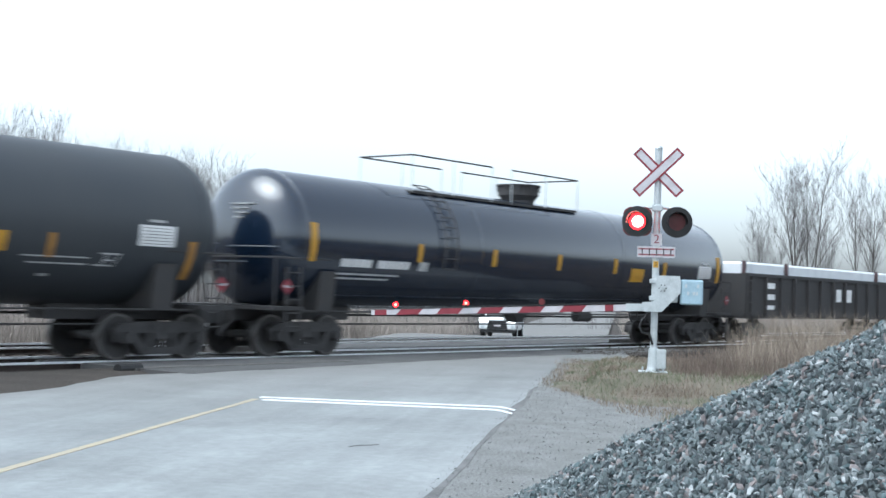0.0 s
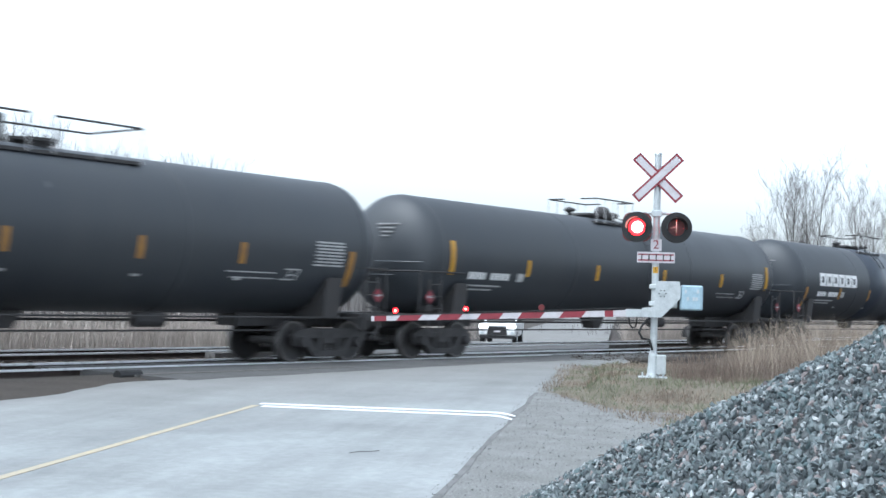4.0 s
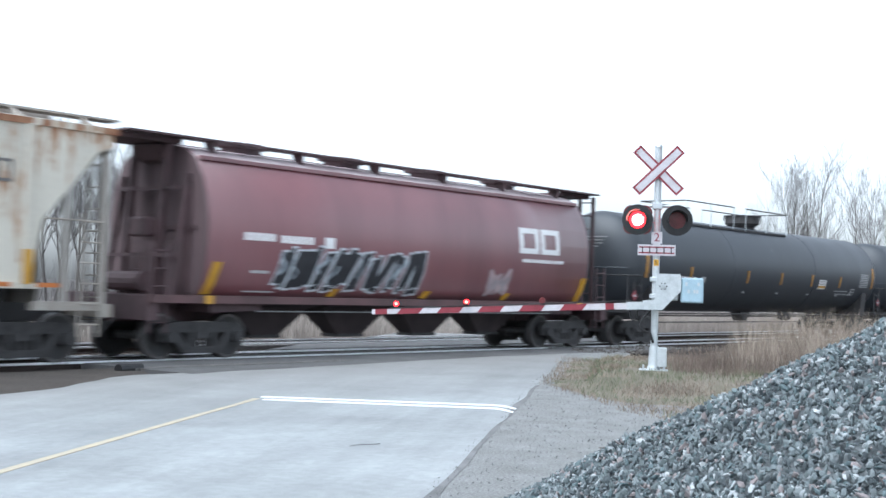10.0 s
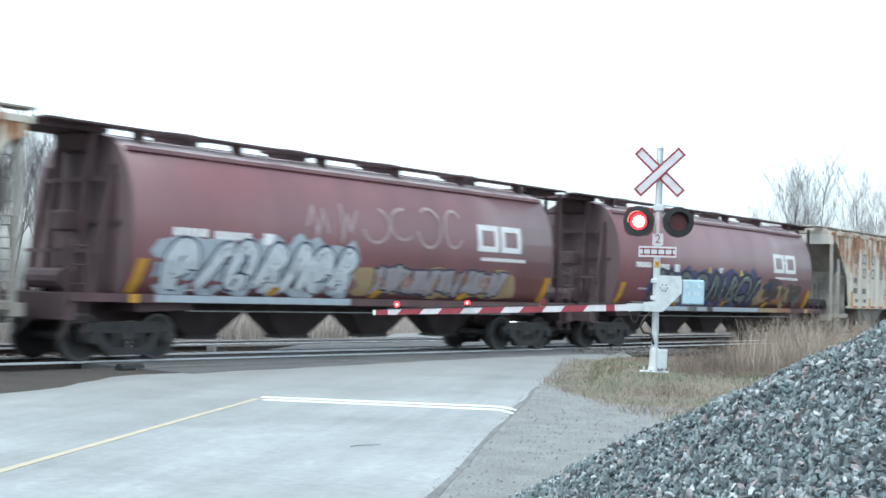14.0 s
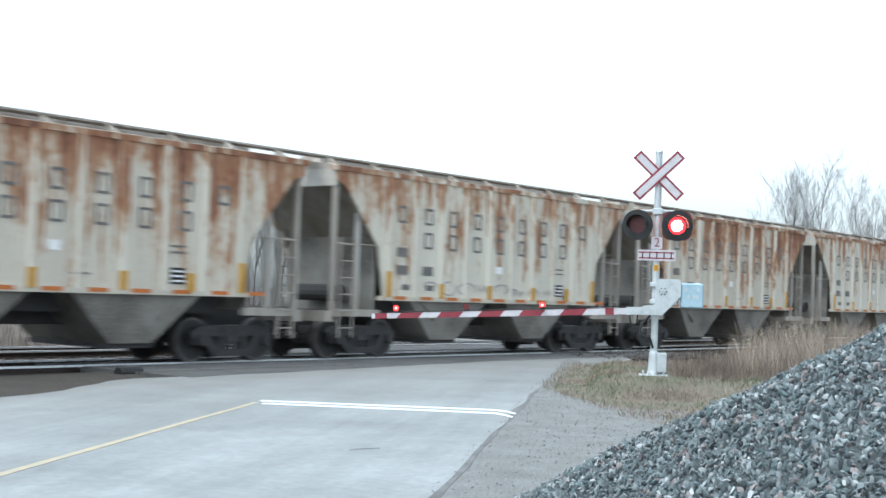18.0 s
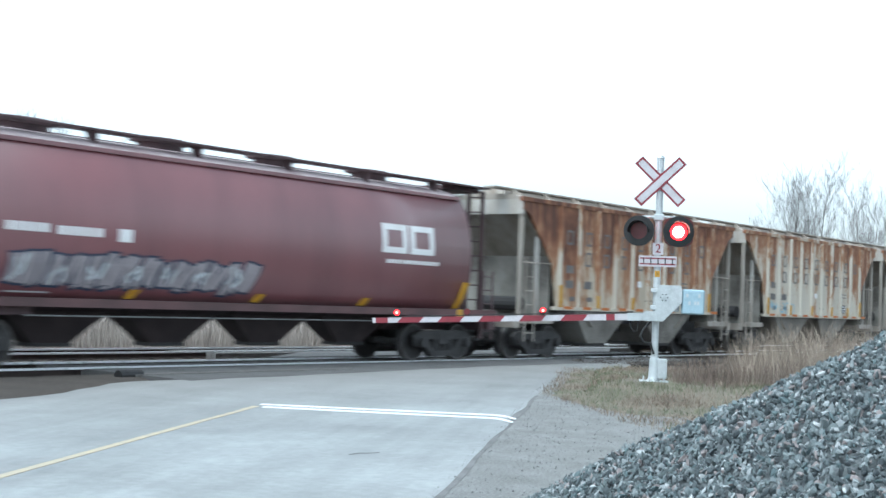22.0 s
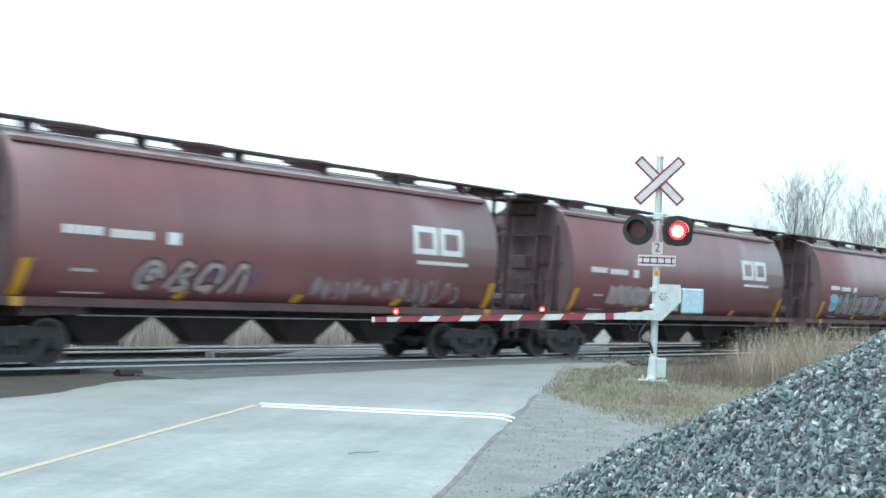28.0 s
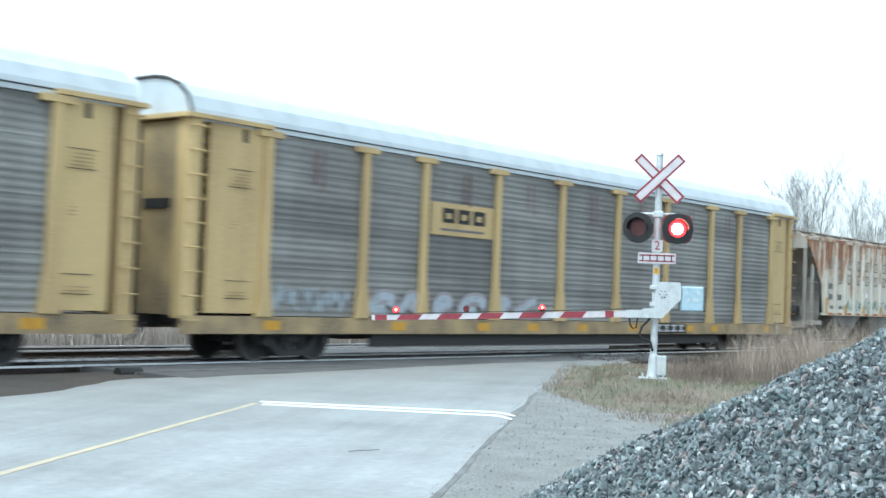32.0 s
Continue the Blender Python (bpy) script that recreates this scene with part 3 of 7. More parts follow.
def sideframe_mesh():
    """A cast truss: top bar, two slanting legs to a low spring seat, columns, pedestals and bearing ends."""
    bm = prism([(-1.14, 0.60), (-0.98, 0.72), (-0.6, 0.76), (0.6, 0.76), (0.98, 0.72), (1.14, 0.60), (1.14, 0.54), (-1.14, 0.54)], "y", -0.09, 0.09)
    for s in (-1, 1):
        prism([(s * 0.90, 0.55), (s * 0.60, 0.55), (s * 0.32, 0.18), (s * 0.50, 0.13)], "y", -0.10, 0.09, bm)
        prism([(s * 0.26, 0.24), (s * 0.38, 0.24), (s * 0.38, 0.56), (s * 0.26, 0.56)], "y", -0.085, 0.085, bm)
        prism([(s * 0.76, 0.36), (s * 1.08, 0.36), (s * 1.12, 0.56), (s * 0.72, 0.56)], "y", -0.08, 0.08, bm)
        tube((s * 0.89, -0.2, 0.457), (s * 0.89, 0.05, 0.457), 0.12, 10, bm)
    prism([(-0.5, 0.12), (0.5, 0.12), (0.46, 0.25), (-0.46, 0.25)], "y", -0.11, 0.10, bm)
    for x in (-0.15, 0.0, 0.15):
        tube((x, -0.03, 0.24), (x, -0.03, 0.5), 0.05, 8, bm)
    return bm


def wheelset_mesh():
    bm = lathe_y(wheel_outline(), 24, None, -0.755, 1)
    lathe_y(wheel_outline(), 24, bm, 0.755, -1)
    tube((0, -1.0, 0), (0, 1.0, 0), 0.09, 10, bm)
    return bm


def ring_band(s):
    """The worn outer face and tread of a wheel."""
    bm = bmesh.new()
    seg = 28
    rings = [[bm.verts.new((q * math.cos(6.28319 * i / seg), s * y, q * math.sin(6.28319 * i / seg))) for i in range(seg)] for q, y in ((0.405, 0.842), (0.452, 0.843), (0.4585, 0.836), (0.4585, 0.72))]
    for a, b in zip(rings, rings[1:]):
        for i in range(seg):
            bm.faces.new((a[i], a[(i + 1) % seg], b[(i + 1) % seg], b[i]))
    bmesh.ops.recalc_face_normals(bm, faces=bm.faces[:])
    return bm


def truck(car, x):
    """Two wheelsets, two side frames and a bolster."""
    for s, r in ((-1, 0), (1, 180)):
        shared("side_frame", sideframe_mesh, TRUCKBROWN, car, pose(x, s * 1.0, 0, 0, 0, r), "cast steel truck side frame")
    shared("bolster", lambda: box(-0.2, 0.2, -1.1, 1.1, 0.42, 0.72), TRUCKBROWN, car, pose(x, 0, 0))
    for dx in (-0.89, 0.89):
        w = shared("wheelset", wheelset_mesh, FRAMEBLACK, car, pose(x + dx, 0, 0.457), "steel railway wheels on their axle", True)
        for s in (-1, 1):
            shared("wheel_rim/%d" % s, lambda: ring_band(s), RIMSTEEL, w, pose(0, 0, 0), "worn bright wheel rim")


def coupler_mesh():
    bm = box(-0.9, 0.25, -0.12, 0.12, 0.74, 0.96)
    prism([(0.2, -0.17), (0.55, -0.22), (0.62, -0.05), (0.45, 0.0), (0.58, 0.16), (0.4, 0.24), (0.2, 0.17)], "z", 0.70, 1.0, bm)
    tube((0.0, 0.35, 0.8), (0.45, 0.4, 0.45), 0.03, 6, bm)
    return bm


def couplers(car, half):
    shared("coupler", coupler_mesh, FRAMEBLACK, car, pose(half - 0.5, 0, 0))
    shared("coupler", coupler_mesh, FRAMEBLACK, car, pose(-half + 0.5, 0, 0, 0, 0, 180))


def ladder(width, z0, z1, rungs, r=0.014, rail=0.03):
    bm = bmesh.new()
    for s in (-width / 2, width / 2):
        box(s - rail, s + rail, -0.4 * rail, 0.4 * rail, z0, z1, bm)
    for i in range(rungs):
        z = z0 + (z1 - z0) * (i + 0.6) / rungs
        tube((-width / 2, -0.03, z), (width / 2, -0.03, z), r, 6, bm)
    return bm


def plate(x0, z0, x1, z1, y, lean=0.0):
    """A thin flat marking on the near side."""
    return prism([(x0, z0), (x1, z0), (x1 + lean, z1), (x0 + lean, z1)], "y", y, y + 0.006)


# -- tank cars --
def dashes(x0, x1, tall):
    """A line of marking as short bars, one a character."""
    if tall < 0.08 or x1 - x0 < 2 * tall:
        return [(x0, x1)]
    n = max(2, round((x1 - x0) / (tall * 1.15)))
    w = (x1 - x0) / n
    return [(x0 + w * i + 0.13 * w, x0 + w * (i + 1) - 0.13 * w) for i in range(n)]


def tank_ring(x, r, cz, seg=48):
    return [(x, r * math.sin(6.28319 * i / seg), cz + r * math.cos(6.28319 * i / seg)) for i in range(seg)]


def on_tank(r, x0, x1, z0, z1, cz, out=0.006, steps=4, lean=0.0):
    """A curved patch that lies on the near side of a tank."""
    bm = bmesh.new()
    rows = []
    for i in range(steps + 1):
        z = z0 + (z1 - z0) * i / steps
        y = -math.sqrt(max(0.0001, r * r - (z - cz) ** 2)) - out
        dx = lean * i / steps
        rows.append((bm.verts.new((x0 + dx, y, z)), bm.verts.new((x1 + dx, y, z)), bm.verts.new((x1 + dx, y + 0.02, z)), bm.verts.new((x0 + dx, y + 0.02, z))))
    for a, b in zip(rows, rows[1:]):
        for k in range(4):
            bm.faces.new((a[k], a[(k + 1) % 4], b[(k + 1) % 4], b[k]))
    bm.faces.new(rows[0])
    bm.faces.new(rows[-1])
    bmesh.ops.recalc_face_normals(bm, faces=bm.faces[:])
    return bm


def head_point(s, h, r, cz, y, z, out=0.0):
    """A point on the domed head at the end s of a tank."""
    q = min(0.999, math.hypot(y, z - cz) / r)
    return (s * (h - 0.80 * (1 - math.sqrt(1 - q * q)) + out), y, z)


def head_bar(s, h, r, cz, y0, y1, z, tall, out=0.03):
    """A thin bar that follows the domed head."""
    bm = bmesh.new()
    rows = []
    for k in range(5):
        y = y0 + (y1 - y0) * k / 4
        rows.append([bm.verts.new(head_point(s, h, r, cz, y, zz, o)) for zz, o in ((z, out), (z + tall, out), (z + tall, -0.01), (z, -0.01))])
    for a, b in zip(rows, rows[1:]):
        for k in range(4):
            bm.faces.new((a[k], a[(k + 1) % 4], b[(k + 1) % 4], b[k]))
    bm.faces.new(rows[0])
    bm.faces.new(rows[-1][::-1])
    bmesh.ops.recalc_face_normals(bm, faces=bm.faces[:])
    return bm


def tank_car(half, label, paint, marks, strips, dome=0.0, deck=(-1.9, 1.9), rail=0.62, big=False, band=None, logo=False, placard=None, ladder_at=None, r=1.56, panel="lines", valves=1, tape="bright", flare=0.0):
    cz = 2.60
    car = empty("tank_car", pose(0, TRACK, 0), label, "tank car", "freight train cars")
    h = half - 0.62
    rings = []
    for i in range(9):
        a = i / 8 * math.pi / 2
        rings.append(tank_ring(-h + 0.80 * (1 - math.cos(a)), max(0.04, r * math.sin(a)), cz))
    body = [[(p[0], p[1], p[2]) for p in ring] for ring in rings]
    right = [[(-p[0], p[1], p[2]) for p in ring] for ring in rings[::-1]]
    part("tank", loft(body + right), paint, car, smooth=True)
    for x in (-h + 0.86, h - 0.86, -h * 0.33, h * 0.33):
        part("weld_ring", loft([tank_ring(x - 0.03, r + 0.006, cz), tank_ring(x + 0.03, r + 0.006, cz)]), paint, car, smooth=True)
    if band:
        part("jacket_band", loft([tank_ring(band[0], r + 0.012, cz), tank_ring(band[1], r + 0.012, cz)]), TANKGREY, car, "bare charcoal grey band", smooth=True)
    # stub sills, bolsters and end platforms
    for s in (-1, 1):
        part("stub_sill", box(min(s * (half - 4.2), s * (half - 0.5)), max(s * (half - 4.2), s * (half - 0.5)), -0.32, 0.32, 0.78, 1.12), FRAMEBLACK, car)
        part("saddle", prism([(-1.35, 1.0), (1.35, 1.0), (1.45, 1.9), (0.9, 1.3), (-0.9, 1.3), (-1.45, 1.9)], "x", s * (half - 2.3) - 0.25, s * (half - 2.3) + 0.25), FRAMEBLACK, car)
        part("end_platform", box(min(s * (half - 1.5), s * (half - 0.55)), max(s * (half - 1.5), s * (half - 0.55)), -1.5, 1.5, 1.02, 1.10), FRAMEBLACK, car)
        x = s * (half - 0.62)
        part("end_handrail", rods([(x - s * 1.7, -1.48, 2.15), (x, -1.48, 2.15), (x, 1.48, 2.15), (x - s * 1.7, 1.48, 2.15)], 0.022, rods([(x, -1.48, 1.1), (x, -1.48, 2.15)], 0.022, rods([(x, 1.48, 1.1), (x, 1.48, 2.15)], 0.022))), FRAMEBLACK, car)
        part("end_ladder", ladder(0.42, 0.5, 1.95, 5), FRAMEBLACK, car, at=pose(s * (half - 1.15), -1.52, 0))
        # grab rails and stencils on the domed head
        for gz, g0, g1 in ((2.38, -1.25, -0.05), (2.05, -0.55, 0.45)):
            line = [head_point(s, h, r, cz, g0 + (g1 - g0) * k / 8, gz, 0.07) for k in range(9)]
            part("head_grab_rail", rods(line, 0.014, None, 5), TANKGREY, car)
        for k, (w0, w1) in enumerate(((-0.62, 0.02), (-0.50, -0.02), (-0.50, -0.14), (-0.36, -0.14))):
            part("head_stencil", head_bar(s, h, r, cz, w0, w1, 3.30 - 0.10 * k, 0.034), STENCILGREY, car, "small grey-white head stencil")
        part("brake_gear", box(s * (half - 1.9) - 0.3, s * (half - 1.9) + 0.3, -0.8, 0.3, 1.12, 1.75, bevel=0.05), FRAMEBLACK, car)
        part("placard_holder", prism([(0.0, 0.0), (0.17, 0.17), (0.0, 0.34), (-0.17, 0.17)], "y", -0.01, 0.01), SIGNRED, car, "red hazard placard with a white bar", at=pose(s * (half - 0.95), -1.53, 1.36))
        part("placard_mark", box(-0.10, 0.10, -0.005, 0.005, 0.15, 0.20), SIGNWHITE, car, at=pose(s * (half - 0.95), -1.545, 1.36))
    part("train_line_pipe", rods([(-half + 1.4, -1.30, 1.0), (half - 1.4, -1.30, 1.0)], 0.022), FRAMEBLACK, car)
    part("brake_rod", rods([(-half + 2.6, -0.75, 0.70), (half - 2.6, -0.75, 0.70)], 0.02), FRAMEBLACK, car)
    part("brake_pipe", rods([(-half + 1.4, 0.9, 0.86), (half - 1.4, 0.9, 0.86)], 0.03), FRAMEBLACK, car)
    part("bottom_outlet", prism([(-0.45, 1.1), (0.45, 1.1), (0.16, 0.72), (-0.16, 0.72)], "y", -0.2, 0.2), FRAMEBLACK, car, at=pose(dome, 0, 0))
    part("brake_cylinder", tube((2.4, -0.6, 0.92), (3.1, -0.6, 0.92), 0.16, 12), FRAMEBLACK, car, smooth=False)
    # top platform
    a, b = deck
    zt = cz + r
    pl = part("top_platform", box(a, b, -0.85, -0.45, zt - 0.22, zt - 0.15), FRAMEBLACK, car)
    part("deck_board", box(a, b, 0.45, 0.85, zt - 0.22, zt - 0.15), FRAMEBLACK, car)
    for x in (a + 0.2, (a + b) / 2, b - 0.2):
        part("platform_bracket", prism([(-0.9, zt - 0.22), (0.9, zt - 0.22), (0.5, zt - 0.10), (-0.5, zt - 0.10)], "x", x - 0.04, x + 0.04), FRAMEBLACK, car)
    for s in (-1, 1):
        y = s * 0.87
        bm = rods([(a, y, zt + rail), (a + (b - a) * (1.0 if valves > 1 else 0.44), y, zt + rail)], 0.022)
        if valves < 2:
            rods([(a + (b - a) * 0.56, y, zt + rail), (b, y, zt + rail)], 0.022, bm)
        part("handrail", bm, FRAMEBLACK, car)
        for x in (a, a + (b - a) * 0.22, a + (b - a) * 0.44, a + (b - a) * 0.56, a + (b - a) * 0.78, b):
            part("rail_post", rods([(x, y, zt - 0.2), (x, y, zt + rail)], 0.014), GALV if big else DULLWHITE, car)
    for x in (a, b):
        for s in (-1, 1):
            part("end_rail", rods([(x, s * 0.87, zt + rail), (x, s * (0.3 if valves > 1 else 0.0), zt + rail)], 0.022), FRAMEBLACK, car)
    if big:
        part("manway_dome", loft([[(dome + q * math.cos(6.283 * i / 20), q * math.sin(6.283 * i / 20), zt + z) for i in range(20)] for q, z in ((0.46, -0.12), (0.46, 0.02), (0.46 + flare, 0.16), (0.46 + flare, 0.42))]), FRAMEBLACK, car)
        part("dome_lid", tube((dome, 0, zt + 0.42), (dome, 0, zt + (0.46 if flare else 0.52)), 0.54 + flare * 0.8, 20), FRAMEBLACK, car)
        for k in range(10):
            t, q = 6.283 * k / 10, 0.50 + flare
            part("lid_bolt", tube((dome + q * math.cos(t), q * math.sin(t), zt + 0.28), (dome + q * math.cos(t), q * math.sin(t), zt + (0.45 if flare else 0.56)), 0.025, 6), FRAMEBLACK, car)
    else:
        bulb = [(0.20, -0.12), (0.20, 0.05), (0.25, 0.10), (0.26, 0.22), (0.22, 0.33), (0.12, 0.40), (0.03, 0.41)]
        part("bulb_housing", loft([[(dome + 0.44 + q * math.cos(6.283 * i / 14), q * math.sin(6.283 * i / 14), zt + z) for i in range(14)] for q, z in bulb]), FRAMEBLACK, car, smooth=True) if valves == 2 else None
        part("manway", tube((dome + 0.55, 0, zt - 0.1), (dome + 0.55, 0, zt + 0.07), 0.36, 16), FRAMEBLACK, car)
        part("manway_lid", tube((dome + 0.55, 0, zt + 0.07), (dome + 0.55, 0, zt + 0.13), 0.46, 16), FRAMEBLACK, car)
        if valves > 1:
            part("valve_housing", loft([[(dome - 0.45 + sx * u, sy * 0.22 * u / 0.24, zt + z) for sx, sy in ((-1, -1), (1, -1), (1, 1), (-1, 1))] for u, z in ((0.24, -0.12), (0.24, 0.03), (0.34, 0.06), (0.34, 0.13))]), FRAMEBLACK, car)
        else:
            part("valve_housing", tube((dome - 0.45, 0, zt - 0.1), (dome - 0.45, 0, zt + 0.5), 0.34, 14), FRAMEBLACK, car)
        for x in {1: (dome - 1.5,), 2: (dome - 1.41, dome + 1.07), 3: (dome - 1.15, dome + 2.1)}[valves]:
            part("safety_valve", tube((x, 0, zt - 0.1), (x, 0, zt + 0.12), 0.07, 10), FRAMEBLACK, car)
            part("valve_cap", loft([[(x + q * math.cos(6.283 * i / 12), q * math.sin(6.283 * i / 12), zt + z) for i in range(12)] for q, z in ((0.08, 0.10), (0.17, 0.15), (0.18, 0.19), (0.10, 0.24), (0.05, 0.26))]), FRAMEBLACK, car)
        for k in range(8):
            t = 6.283 * k / 8
            part("lid_bolt", tube((dome + 0.55 + 0.45 * math.cos(t), 0.45 * math.sin(t), zt + 0.04), (dome + 0.55 + 0.45 * math.cos(t), 0.45 * math.sin(t), zt + 0.18), 0.03, 6), FRAMEBLACK, car)
    if ladder_at is not None:
        for s in (-0.24, 0.24):
            line = [(ladder_at + s, -(r + 0.1) * math.sin(radians(18 + 9 * i)), cz + (r + 0.1) * math.cos(radians(18 + 9 * i))) for i in range(6 if valves == 3 else 11)]
            part("ladder_rail", rods(line, 0.02, None, 5), paint if valves > 1 else FRAMEBLACK, car)
        for i in range(6 if valves == 3 else 11):
            u = radians(18 + 9 * i)
            part("ladder_rung", tube((ladder_at - 0.24, -(r + 0.1) * math.sin(u), cz + (r + 0.1) * math.cos(u)), (ladder_at + 0.24, -(r + 0.1) * math.sin(u), cz + (r + 0.1) * math.cos(u)), 0.014, 5), paint if valves > 1 else FRAMEBLACK, car)
    # markings
    for x, z0, z1, w in strips:
        if tape == "faded" and w < 0.16:
            part("stencil_mark", on_tank(r, x - 0.07, x + 0.11, z0 - 0.34, z0 - 0.29, cz, 0.02, 1), DULLWHITE, car, "small white stencilled bar")
        part("reflector_strip", on_tank(r, x - w / 2, x + w / 2, z0, z1, cz, 0.018), STRIPYELLOW if tape == "bright" else FADEDTAPE, car, "yellow reflective strip" if tape == "bright" else "faded orange reflective strip")
    for x0, x1, z0, z1, faint in marks:
        for u, v in dashes(x0, x1, z1 - z0):
            part("stencil_mark", on_tank(r, u, v, z0, z1, cz, 0.008, 2), DULLWHITE if faint else LOGOWHITE, car, "white stencilled marking bar")
    # data panel beside the leading end, and the small slanted box under it
    if panel == "white":
        part("data_panel", on_tank(r, half - 3.05, half - 2.2, 2.22, 2.62, cz, 0.008, 4), LOGOWHITE, car, "white data panel with fine print lines")
        for k in range(6):
            part("data_line", on_tank(r, half - 2.98, half - 2.3, 2.26 + 0.06 * k, 2.272 + 0.06 * k, cz, 0.014, 1), GREYLETTER, car)
        part("data_heading", on_tank(r, half - 2.82, half - 2.45, 2.68, 2.73, cz, 0.008, 1), DULLWHITE, car)
    else:
        for k in range(8):
            part("data_line", on_tank(r, half - 3.05 + 0.03 * (k % 3), half - 2.12 - 0.05 * (k % 2), 2.14 + 0.072 * k, 2.175 + 0.072 * k, cz, 0.008, 1), DULLWHITE, car, "white stencilled data line")
    for x0, x1, z0, z1 in ((-4.25, -3.85, 2.02, 2.05), (-4.35, -3.95, 1.80, 1.83), (-4.2, -4.17, 1.80, 2.05), (-3.93, -3.9, 1.80, 2.05), (-4.15, -3.95, 1.90, 1.93)):
        part("test_box_line", on_tank(r, half + x0 + 0.4, half + x1 + 0.4, z0, z1, cz, 0.008, 2, 0.1 if x1 - x0 < 0.1 else 0.0), DULLWHITE, car, "white stencilled test box")
    for k in range(2):
        part("test_line", on_tank(r, half - 5.5 + 0.15 * k, half - 4.1, 1.93 - 0.12 * k, 1.955 - 0.12 * k, cz, 0.008, 1), DULLWHITE, car)
    if placard:
        p0, p1, q0, q1 = placard[:4]
        part("inspection_panel", on_tank(r, p0, p1, q0, q1, cz, 0.008, 2), LOGOWHITE if len(placard) > 4 else STRIPYELLOW, car, "white and yellow inspection panel" if len(placard) > 4 else "yellow painted panel")
        if len(placard) > 4:
            part("panel_foot", on_tank(r, p0 + 0.03, p1 - 0.03, q0 + 0.03, q0 + 0.12, cz, 0.014, 1), STRIPYELLOW, car)
            for k in range(3):
                part("panel_line", on_tank(r, p0 + 0.05, p1 - 0.08, q0 + 0.17 + 0.06 * k, q0 + 0.19 + 0.06 * k, cz, 0.014, 1), GREYLETTER, car)
    if logo:
        blocks(car, logo[0], logo[1], logo[2], logo[3], 6, lambda x0, x1, z0, z1: on_tank(r, x0, x1, z0, z1, cz, 0.009, 2))
    truck(car, half - 2.05)
    truck(car, -half + 2.05)
    couplers(car, half)
    return car


def blocks(car, x0, x1, z0, z1, count, put, material=None, gap=0.12):
    """A name board drawn as plain hollow blocks."""
    w = (x1 - x0) / count
    for i in range(count):
        a, b = x0 + w * i + w * gap / 2, x0 + w * (i + 1) - w * gap / 2
        t, u = (b - a) * 0.30, (z1 - z0) * 0.25
        for q in ((a, a + t, z0, z1), (b - t, b, z0, z1), (a + t, b - t, z0, z0 + u), (a + t, b - t, z1 - u, z1)):
            part("name_block", put(*q), material or LOGOWHITE, car)


# -- cylindrical grain hoppers --
HOPPER_SIDE = [(1.26, 1.30), (1.40, 1.55), (1.52, 1.95), (1.57, 2.40), (1.57, 2.85), (1.50, 3.30), (1.36, 3.70), (1.18, 4.00), (1.12, 4.10), (0.80, 4.27), (0.40, 4.36)]


def hull_y(z):
    for (y0, z0), (y1, z1) in zip(HOPPER_SIDE, HOPPER_SIDE[1:]):
        if z0 <= z <= z1:
            return -(y0 + (y1 - y0) * (z - z0) / (z1 - z0))
    return -1.3


def on_hull(x0, x1, z0, z1, out=0.008, steps=4, lean=0.0):
    bm = bmesh.new()
    rows = []
    for i in range(steps + 1):
        z = z0 + (z1 - z0) * i / steps
        y, dx = hull_y(max(z, 1.31)) - out, lean * i / steps
        rows.append((bm.verts.new((x0 + dx, y, z)), bm.verts.new((x1 + dx, y, z)), bm.verts.new((x1 + dx, y + 0.03, z)), bm.verts.new((x0 + dx, y + 0.03, z))))
    for a, b in zip(rows, rows[1:]):
        for k in range(4):
            bm.faces.new((a[k], a[(k + 1) % 4], b[(k + 1) % 4], b[k]))
    bm.faces.new(rows[0])
    bm.faces.new(rows[-1])
    bmesh.ops.recalc_face_normals(bm, faces=bm.faces[:])
    return bm


